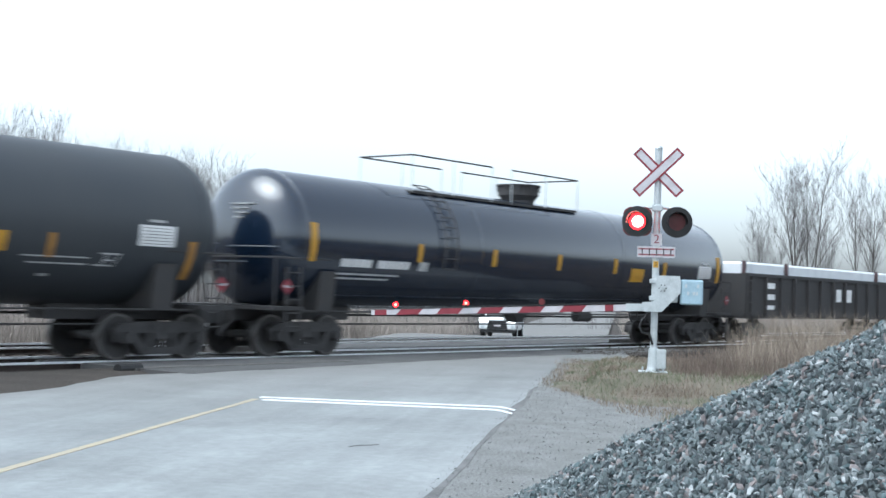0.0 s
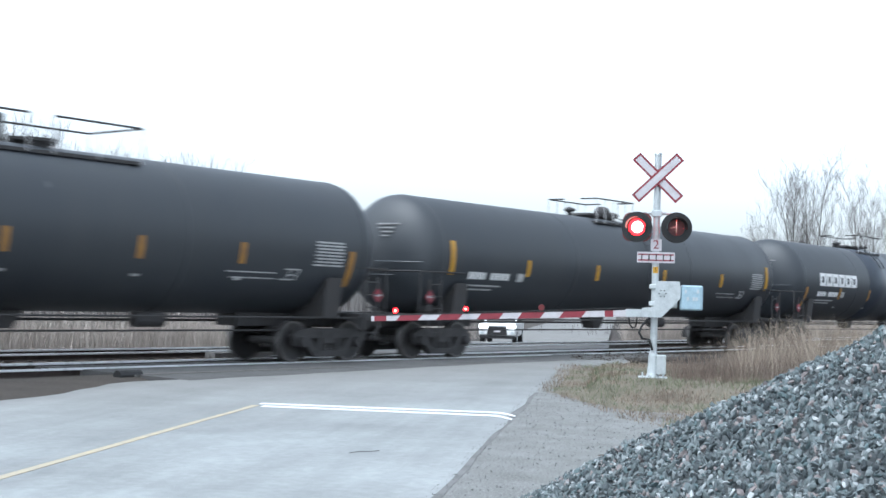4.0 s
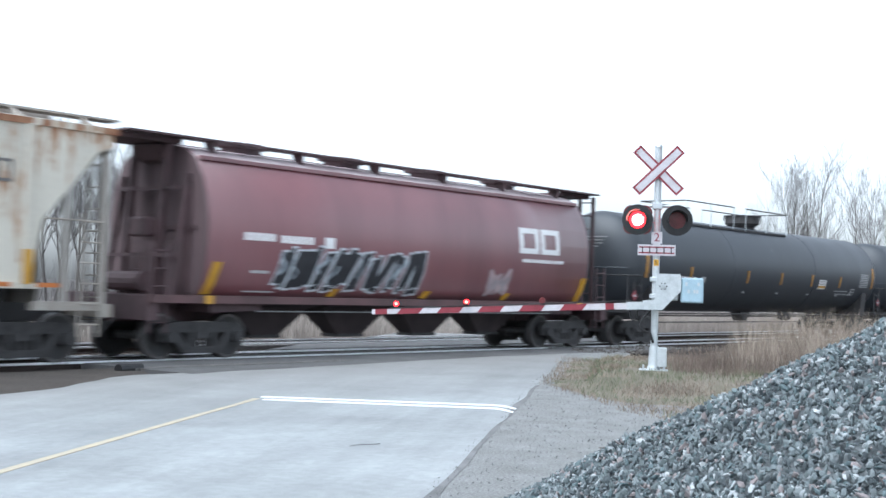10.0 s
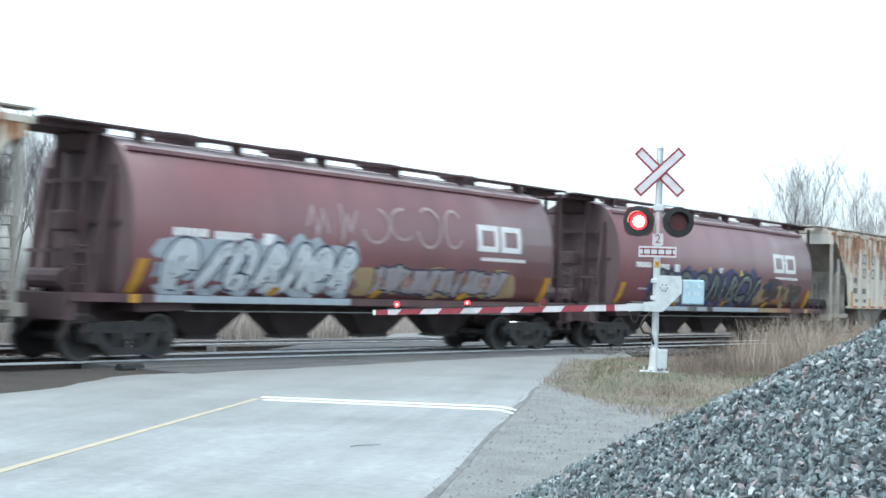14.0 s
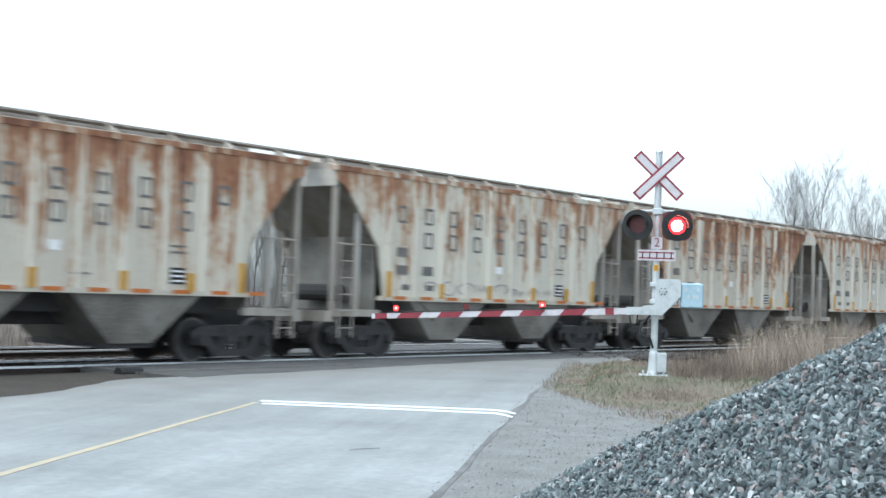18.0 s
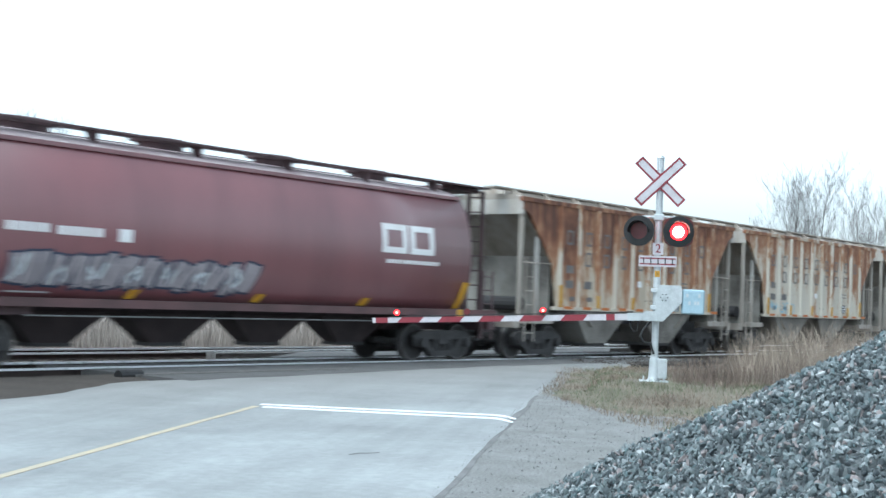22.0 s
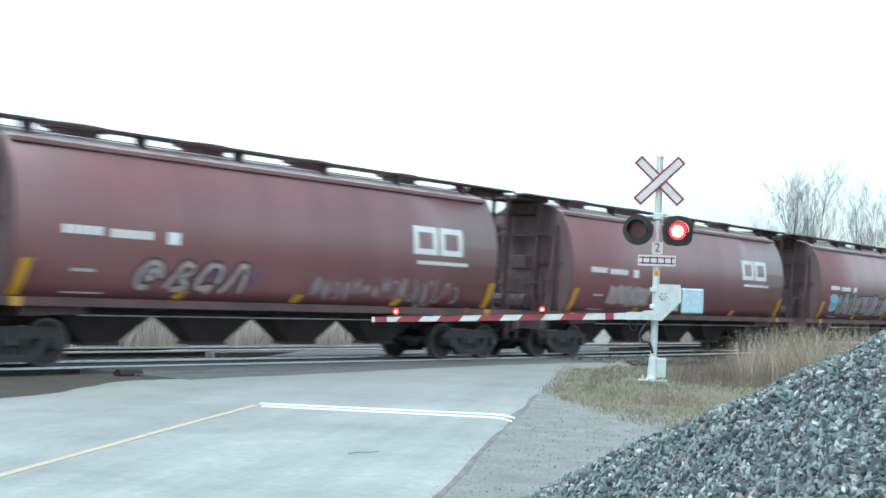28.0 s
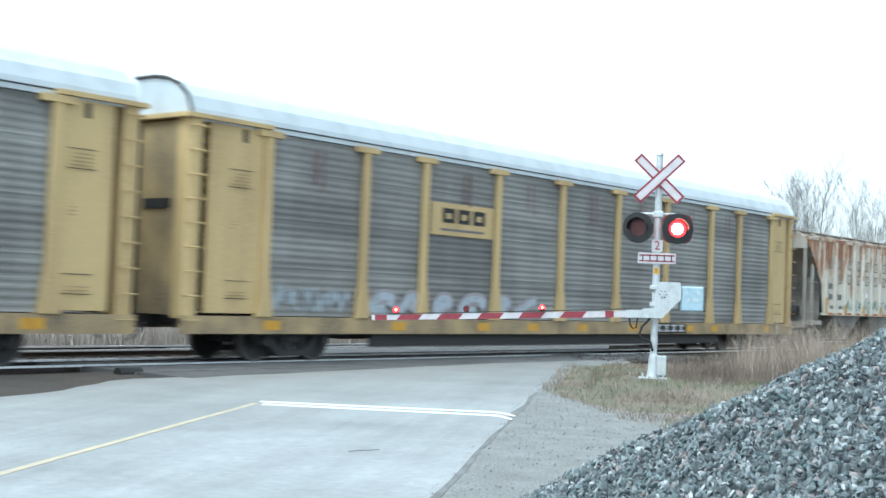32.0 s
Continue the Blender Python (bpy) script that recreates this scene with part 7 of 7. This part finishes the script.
places, near = [], []
for k in range(245000):
    a, o = 3.2 + 13.9 * rng.random(), -7.4 + 8.6 * rng.random()
    if o < -0.215 * a - 0.3 and k % 7:
        continue
    h = pile_height(a, o)
    if h <= 0.0:
        # strays round the toe
        if rng.random() > 0.03 or o < -3 or pile_height(a - 0.3, o - 0.5) <= 0:
            continue
    s = (0.016 + 0.024 * rng.random() ** 1.7) * (1.9 if o < -0.215 * a - 0.3 else 1.0)
    p = (a, o, h - 0.022 + 0.026 * rng.random(), s)
    if 8.5 < a < 9.3 and -0.35 < o < 0.35 and len(near) < 300 and h > 0.02:
        near.append(p)
    else:
        places.append(p)
stones("stone_rest", places, pile, "grey crushed stones")
meshes = []
for k in range(24):
    me = bpy.data.meshes.new("stone")
    me.from_pydata(angular(rng, 1.0).tolist(), [], ICO_F)
    me.materials.append(STONE)
    meshes.append(me)
for k, (x, y, z, s) in enumerate(near):
    ob = new("stone", meshes[k % 24])
    ob.parent = pile
    ob.matrix_basis = Matrix.LocRotScale((x, y, z), None, (s, s, s))

# small stones and crumbs on the gravel shoulder
crumbs = []
for k in range(15000):
    a = 6 + 20 * rng.random()
    o = -1.6 + 3.1 * rng.random()
    if pile_height(a, o) > 0 or (a > 19.5 and o < 0.2):
        continue
    crumbs.append((*onroad(a, o, 0.001), 0.005 + 0.022 * rng.random() ** 7))
PALESTONE = mat("pale_gravel_stone", (0.20, 0.204, 0.202), 0.9, dark=(0.11, 0.11, 0.108), scale=9, grain=50, amount=0.9, bump=0.2, light=(0.48, 0.482, 0.475))
stones("shoulder_stones", crumbs, None, "small grey stones on the gravel shoulder").data.materials[0] = PALESTONE
track_stones = []
for k in range(9000):
    x = 4 + 66 * rng.random() ** 1.3
    y = TRACK + (-2.7 + 1.5 * rng.random() if k % 3 else 1.0 + 2.4 * rng.random())
    if x < 36 and y < TRACK + 2.3:
        continue
    track_stones.append((x, y, -0.2 + 0.03 * rng.random(), 0.05 + 0.04 * rng.random()))
for k in range(1500):
    x = 29 + 6.5 * rng.random()
    y = 17.6 + 2.4 * rng.random()
    if -x * ROADY + y * ROADX < 1.35:
        track_stones.append((x, y, -0.06 + 0.05 * rng.random(), 0.05 + 0.05 * rng.random()))
DARKSTONE = mat("oily_ballast_stone", (0.085, 0.076, 0.068), 0.95, dark=(0.045, 0.04, 0.036), scale=3, grain=40, amount=0.7, bump=0.3)
stones("track_stones", track_stones, None, "dark ballast stones beside the rails").data.materials[0] = DARKSTONE


# ---- grass: thin blades, each a narrow bent strip ----
def blades(name, spots, material, label, lean=0.8):
    vs, fs, k = [], [], 0
    for x, y, z, h, w in spots:
        a = rng.random() * 6.283
        lx, ly = (rng.random() - 0.5) * h * lean, (rng.random() - 0.5) * h * lean
        dx, dy = math.cos(a) * w, math.sin(a) * w
        bow = rng.random()
        for f, u, wide in ((0.0, 0.0, 1.0), (0.16 + 0.2 * bow, 0.45, 0.85), (0.5 + 0.2 * bow, 0.8, 0.6)):
            px, py, pz = x + lx * f, y + ly * f, z + h * u
            vs += [(px - dx * wide, py - dy * wide, pz), (px + dx * wide, py + dy * wide, pz)]
        vs.append((x + lx, y + ly, z + h * (0.82 + 0.18 * bow)))
        fs += [(k, k + 1, k + 3, k + 2), (k + 2, k + 3, k + 5, k + 4), (k + 4, k + 5, k + 6)]
        k += 7
    me = bpy.data.meshes.new(name)
    me.from_pydata(vs, [], fs)
    me.materials.append(material)
    ob = new(name, me)
    return tagged(ob, label, "grass", kind="stuff")


def grass_material(name, cols):
    m = bpy.data.materials.new(name)
    m.use_nodes = True
    n, l = m.node_tree.nodes, m.node_tree.links
    b = n["Principled BSDF"]
    b.inputs["Roughness"].default_value = 0.9
    g = n.new("ShaderNodeNewGeometry")
    r = n.new("ShaderNodeValToRGB")
    e = r.color_ramp.elements
    e[0].color, e[1].color = (*cols[0], 1), (*cols[-1], 1)
    for i, c in enumerate(cols[1:-1]):
        x = e.new((i + 1) / (len(cols) - 1))
        x.color = (*c, 1)
    l.new(g.outputs["Random Per Island"], r.inputs[0])
    l.new(r.outputs[0], b.inputs["Base Color"])
    return m


DRY = grass_material("dry_grass_blades", ((0.23, 0.182, 0.142), (0.32, 0.262, 0.205), (0.24, 0.192, 0.15), (0.40, 0.34, 0.275), (0.15, 0.118, 0.094)))
FIELD = grass_material("pale_reed_blades", ((0.30, 0.262, 0.232), (0.37, 0.325, 0.29), (0.25, 0.215, 0.19), (0.43, 0.385, 0.345), (0.32, 0.28, 0.25)))
STRAW = grass_material("short_straw_blades", ((0.17, 0.138, 0.105), (0.27, 0.222, 0.17), (0.12, 0.096, 0.073), (0.36, 0.305, 0.24), (0.19, 0.145, 0.105)))
MIXED = grass_material("short_mixed_grass", ((0.125, 0.135, 0.08), (0.21, 0.205, 0.14), (0.085, 0.115, 0.055), (0.16, 0.16, 0.105), (0.11, 0.105, 0.072)))
WEED = grass_material("dead_weed_stalks", ((0.10, 0.075, 0.063), (0.17, 0.13, 0.105), (0.25, 0.195, 0.16)))


def verge_edge(a):
    """How far the grass reaches towards the road."""
    return min(0.29 + 0.33 * (a - 18.5), 1.36) + 0.25 * noise.noise(Vector((a * 1.3, 3.0, 0)))


bm = bmesh.new()
rows = []
for i in range(60):
    a = 17.4 + 0.2 * i
    row = []
    for k in range(12):
        o = -2.4 + (verge_edge(a) - 0.12 + 2.4) * k / 11
        p = onroad(a, o)
        z = max(ground_height(p.x, p.y) + 0.012, 0.006 + 0.035 * smoothstep(0.0, 0.6, verge_edge(a) - o) * (0.6 + 0.5 * noise.noise(Vector((a * 2, o * 2, 0)))))
        row.append(bm.verts.new((p.x, p.y, (z if k < 11 else -0.02) - 0.06 * smoothstep(2.4 + 0.5 * math.sin(2.2 * o), 0.6, 0.2 * i))))
    rows.append(row)
for p, q in zip(rows, rows[1:]):
    for k in range(11):
        bm.faces.new((p[k], p[k + 1], q[k + 1], q[k]))
bmesh.ops.recalc_face_normals(bm, faces=bm.faces[:])
part("verge_turf", bm, mat("straw_littered_turf", (0.145, 0.122, 0.094), 0.95, dark=(0.075, 0.074, 0.046), scale=1.6, grain=55, amount=0.8, bump=1.0, light=(0.30, 0.262, 0.215)), ground, "thin dry turf with straw litter", smooth=True)
straw, green, tall, weeds = [], [], [], []
# dark weedy clumps: along, beside, reach, stalks, least and greatest height
WEED_CLUMPS = ((20.6, -0.75, 0.7, 420, 0.03, 0.14), (24.0, -1.7, 0.8, 420, 0.12, 0.45), (22.2, -1.6, 0.6, 260, 0.05, 0.22), (23.2, 0.55, 0.4, 120, 0.04, 0.14), (25.6, -3.4, 1.0, 320, 0.2, 0.6))
for k in range(62000):
    a, o = 15.8 + 15 * rng.random() ** 1.1, -7 + 8.6 * rng.random()
    edge = verge_edge(a)
    if o > edge - 0.8 * rng.random() ** 2.5 or (abs(o + 0.62) < 0.6 and 22.2 < a < 23.4) or rng.random() < 0.7 * smoothstep(0.0, 0.5, noise.noise(Vector((a * 1.1, o * 1.1, 8.8)))) or a < 15.8 or pile_height(a, o) > 0.02:
        continue
    p = onroad(a, o)
    if p.y > TRACK - (2.3 if o < 0.3 else 3.0):
        continue
    z = max(ground_height(p.x, p.y), -0.015 if o > (-1.9 if a < 26.2 else -0.1) else -1)
    lush = noise.noise(Vector((a * 0.7, o * 0.9, 6.1))) + 0.25 * noise.noise(Vector((a * 3, o * 3, 1.1))) - 0.5 * smoothstep(0.5, 0.0, edge - o)
    (green if lush > 0.08 else straw if lush > -0.22 else weeds if rng.random() < 0.3 else straw).append((p.x, p.y, z, 0.03 + 0.10 * rng.random() ** 1.3, 0.0045))
for k in range(30000):
    a, o = 22 + 26 * rng.random(), -16 + 16.3 * rng.random()
    p = onroad(a, o)
    dens = smoothstep(0.2, 2.6, -o)
    if p.y > TRACK - 1.9 or rng.random() > dens * (0.25 + 0.65 * smoothstep(21.5, 24, a)) or pile_height(a, o) > 0:
        continue
    patch = 0.5 + 0.9 * noise.noise(Vector((p.x * 0.45, p.y * 0.45, 7.7)))
    if noise.noise(Vector((p.x * 1.6, p.y * 1.6, 3.3))) < 0.45 * rng.random() - 0.3:
        continue
    h = (0.15 + 0.75 * rng.random() ** 1.5) * (0.6 + 0.9 * max(0, patch)) * (0.35 + 0.65 * smoothstep(0.8, 4.0, -o))
    (tall if rng.random() < 0.56 + 0.9 * noise.noise(Vector((p.x * 0.6, p.y * 0.6, 1.7))) else weeds).append((p.x, p.y, ground_height(p.x, p.y), h, 0.003))
for k in range(1500):
    # a clump of dark stalks beside the mast
    a, o = 22.2 + 3.2 * rng.random(), -0.9 - 3.2 * rng.random() ** 1.3
    p = onroad(a, o)
    if p.y < TRACK - 2.0 and noise.noise(Vector((p.x * 1.3, p.y * 1.3, 2.4))) > -0.15:
        weeds.append((p.x, p.y, ground_height(p.x, p.y), 0.12 + 0.42 * rng.random() ** 1.6, 0.004))
for ca, co, wide, count, low, high in WEED_CLUMPS:
    for k in range(count):
        a, o = ca + wide * (rng.random() + rng.random() - 1), co + wide * (rng.random() + rng.random() - 1)
        p = onroad(a, o)
        if p.y < TRACK - 2.0 and pile_height(a, o) <= 0:
            weeds.append((p.x, p.y, max(ground_height(p.x, p.y), -0.01), low + (high - low) * rng.random() ** 1.5, 0.0038))
for k in range(1300):
    # pale wisps standing over the rest
    a, o = 23.5 + 4.5 * rng.random(), -2.2 - 5.0 * rng.random()
    p = onroad(a, o)
    if p.y < TRACK - 2.0 and noise.noise(Vector((p.x * 0.9, p.y * 0.9, 5.4))) > -0.05:
        tall.append((p.x, p.y, ground_height(p.x, p.y), 0.5 + 0.65 * rng.random(), 0.0035))
for k in range(4000):
    # a taller pale clump where the verge meets the track
    a, o = 29.0 + 8.5 * rng.random(), -2.9 - 3.4 * rng.random()
    p = onroad(a, o)
    if p.y < TRACK - 2.0 and noise.noise(Vector((p.x * 0.7, p.y * 0.7, 9.4))) > -0.12:
        h = (0.7 + 1.0 * rng.random()) * (0.55 + 0.45 * smoothstep(2.9, 4.2, -o))
        tall.append((p.x, p.y, ground_height(p.x, p.y), h, 0.0038))
blades("short_straw", straw, STRAW, "short dry straw on the verge", 2.0)
blades("green_grass", green, MIXED, "short green grass tufts on the verge", 1.8)
blades("tall_dry_grass", tall, DRY, "tall dry tan grass by the track", 1.5)
blades("dead_weeds", weeds, WEED, "dead brown weed stalks by the track", 1.2)
field = []
for k in range(52000):
    y = TRACK2 + 4.2 + 16 * rng.random() ** 1.6
    x = 4 + 90 * rng.random()
    o = -x * ROADY + y * ROADX - bend(x * ROADX + y * ROADY)
    if RIGHT - 0.9 < o < LEFT + 0.9:
        continue
    field.append((x, y, ground_height(x, y) - 0.02, 0.75 + 0.75 * rng.random() ** 1.3, 0.009))
blades("field_reeds", field, FIELD, "pale dry reeds in the field beyond the tracks", 1.3)


# ---- bare trees ----
def bare_tree(height, seed, stems=1, spread=0.36):
    """Trunk, boughs and fine twigs of a leafless tree, as three meshes."""
    r = random.Random(seed)
    trunk, bough, twig = bmesh.new(), bmesh.new(), bmesh.new()

    def grow(p, d, length, rad, level):
        bm = (trunk, bough, twig, twig, twig)[level]
        n = (9, 6, 4, 3, 2)[level]
        for i in range(n):
            q = p + d * (length / n)
            a, b = rad * (1 - 0.86 * i / n), rad * (1 - 0.86 * (i + 1) / n)
            tube(p, q, a, (7, 5, 3, 3, 3)[level], bm, b, caps=level < 2)
            p = q
            d = (d + Vector((r.uniform(-1, 1), r.uniform(-1, 1), r.uniform(-0.15, 0.55))) * (0.07, 0.10, 0.13, 0.16, 0.2)[level]).normalized()
            if level < 4 and (level > 0 or i >= 3):
                for j in range((2, 2, 2, 2)[level]):
                    if level > 0 and r.random() < (0, 0.25, 0.45, 0.5)[level]:
                        continue
                    t = r.uniform(0, 6.283)
                    e = (d * (1 - spread) + Vector((math.cos(t), math.sin(t), 0.55)) * spread).normalized()
                    grow(p, e, length * r.uniform(0.34, 0.55) * (1 if level else 1.15 - 0.08 * i), max(0.0045, b * 0.55), level + 1)

    for k in range(stems):
        t = 6.283 * k / stems + seed
        lean = 0.16 if stems > 1 else 0.0
        grow(Vector((0.18 * math.cos(t), 0.18 * math.sin(t), 0)) * (stems > 1), Vector((lean * math.cos(t), lean * math.sin(t), 1)).normalized(), height * (0.74 if k else 0.82), height * 0.011 / stems ** 0.4, 0)
    return trunk, bough, twig


protos = []
for k, stems in enumerate((1, 3, 2)):
    t = empty("bare_tree", pose(0, 0, 0), ("tall leafless grey-brown tree", "leafless tree with three stems", "leafless tree with forked stem")[k], "tree", "bare trees")
    a, b, c = bare_tree(10.0, 11 + k, stems)
    part("trunk", a, BARK, t)
    part("bough_crown", b, BARK, t)
    tagged(part("twig_crown", c, TWIGS, t), kind="stuff")
    protos.append(t)
# x, y, height
WOOD_FAR = [(42.8, 73.1, 12.9), (46.7, 78.1, 13.8), (47.3, 77.3, 13.9), (42.8, 68.6, 12.5), (47.4, 74.4, 13.7), (44.6, 68.6, 12.7), (42.1, 63.2, 11.8), (48.6, 71.4, 12.0), (45.6, 65.6, 10.8), (50.0, 70.4, 11.4), (47.7, 65.8, 11.2), (45.4, 61.4, 10.3), (46.5, 61.6, 10.5), (47.6, 61.6, 10.3), (48.2, 61.2, 10.6), (50.6, 62.9, 10.5), (55.4, 67.5, 11.6), (53.8, 64.2, 10.8), (50.2, 58.7, 10.3), (49.6, 56.8, 9.5), (53.5, 59.9, 10.4), (50.2, 55.1, 9.1), (57.1, 61.3, 9.7), (56.1, 58.9, 8.8), (50.9, 52.4, 8.4), (56.3, 56.7, 8.6), (52.1, 51.5, 8.1), (58.5, 56.5, 8.3), (58.5, 55.4, 8.5), (55.6, 51.5, 7.6)]
WOOD_TRACK = [(79.0, 34.1, 11.2), (79.0, 33.25, 12.2), (90.7, 33.7, 12.2), (97.5, 33.0, 12.0), (93.5, 43.3, 8.5), (92.3, 41.6, 9.5), (100.3, 41.2, 9.5), (106.9, 39.3, 10.5)]
first = set()
for i, (x, y, h) in enumerate(WOOD_FAR + WOOD_TRACK):
    k = i % 3 if i < len(WOOD_FAR) else (0, 1, 2, 1, 0, 2, 1, 0)[i - len(WOOD_FAR)]
    m = pose(x, y, ground_height(x, y) - 0.05, 0, 0, 137 * i)
    if k not in first:
        first.add(k)
        t = protos[k]
        t.matrix_basis = m
    else:
        t = copy_thing(protos[k], m)
    h *= 0.092 if i < len(WOOD_FAR) else 0.095
    t.scale = (h, h, h)
# undergrowth of young stems behind the field and along the track
brush = []
for k in range(3600):
    if k % 4:
        x, y = 20 + 60 * rng.random(), 52 + 22 * rng.random()
        x, y = x + (y - 60) * 0.3, y
    else:
        x, y = 76 + 60 * rng.random(), 37 + 14 * rng.random()
    brush.append((x, y, ground_height(x, y) - 0.02, 1.0 + 3.4 * rng.random() ** 2, 0.012))
blades("thicket", brush, TWIGS, "thin leafless grey-brown thicket")


# ---- what moves ----
def run_at(t):
    """Metres that the train has rolled: slowly gaining speed from 11.6 to 12.3 m/s."""
    if t < 10:
        return 1.13 + 11.58 * t + 0.00825 * t * t
    d = t - 18
    return 211.898 + 11.8187 * d + 0.0093878 * d * d + 0.00037763 * d ** 3


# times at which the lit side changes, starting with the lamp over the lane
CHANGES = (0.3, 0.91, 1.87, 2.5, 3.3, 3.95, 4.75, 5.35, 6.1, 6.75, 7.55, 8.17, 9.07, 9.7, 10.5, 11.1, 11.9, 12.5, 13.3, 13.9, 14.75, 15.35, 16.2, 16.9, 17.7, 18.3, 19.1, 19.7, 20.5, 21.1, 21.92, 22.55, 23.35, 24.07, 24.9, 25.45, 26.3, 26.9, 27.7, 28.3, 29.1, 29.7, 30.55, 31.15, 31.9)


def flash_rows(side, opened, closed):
    """Rows for an added cover that bares its always-glowing lens while its side flashes."""
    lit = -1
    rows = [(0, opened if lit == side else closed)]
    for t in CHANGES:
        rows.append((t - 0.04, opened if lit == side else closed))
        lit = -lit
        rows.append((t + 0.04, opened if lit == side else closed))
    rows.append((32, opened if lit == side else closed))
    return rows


def motions():
    for ob, q in TRAIN:
        walk(ob, [(t, pose(q + run_at(t), TRACK, 0)) for t in range(0, 33, 2)])
    # wheels roll without slipping; wheelsets at the same place under alike cars share their keys
    rolled = {}
    for ob, q in TRAIN:
        for w in ob.children:
            if not w.name.startswith("wheelset"):
                continue
            key = round(w.location.x, 3)
            if key in rolled:
                w.rotation_mode = "QUATERNION"
                w.animation_data_create()
                w.animation_data.action = rolled[key].animation_data.action
                w.animation_data.action_slot = rolled[key].animation_data.action_slot
            else:
                x = w.location.x
                walk(w, [(i / 30, pose(x, 0, 0.457) @ Matrix.Rotation(run_at(i / 30) / 0.457 % 6.2831853, 4, "Y")) for i in range(961)])
                rolled[key] = w
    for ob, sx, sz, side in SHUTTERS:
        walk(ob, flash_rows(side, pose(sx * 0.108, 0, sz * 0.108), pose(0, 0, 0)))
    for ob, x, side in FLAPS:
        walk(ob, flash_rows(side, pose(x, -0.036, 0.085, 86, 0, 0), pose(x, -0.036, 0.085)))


motions()
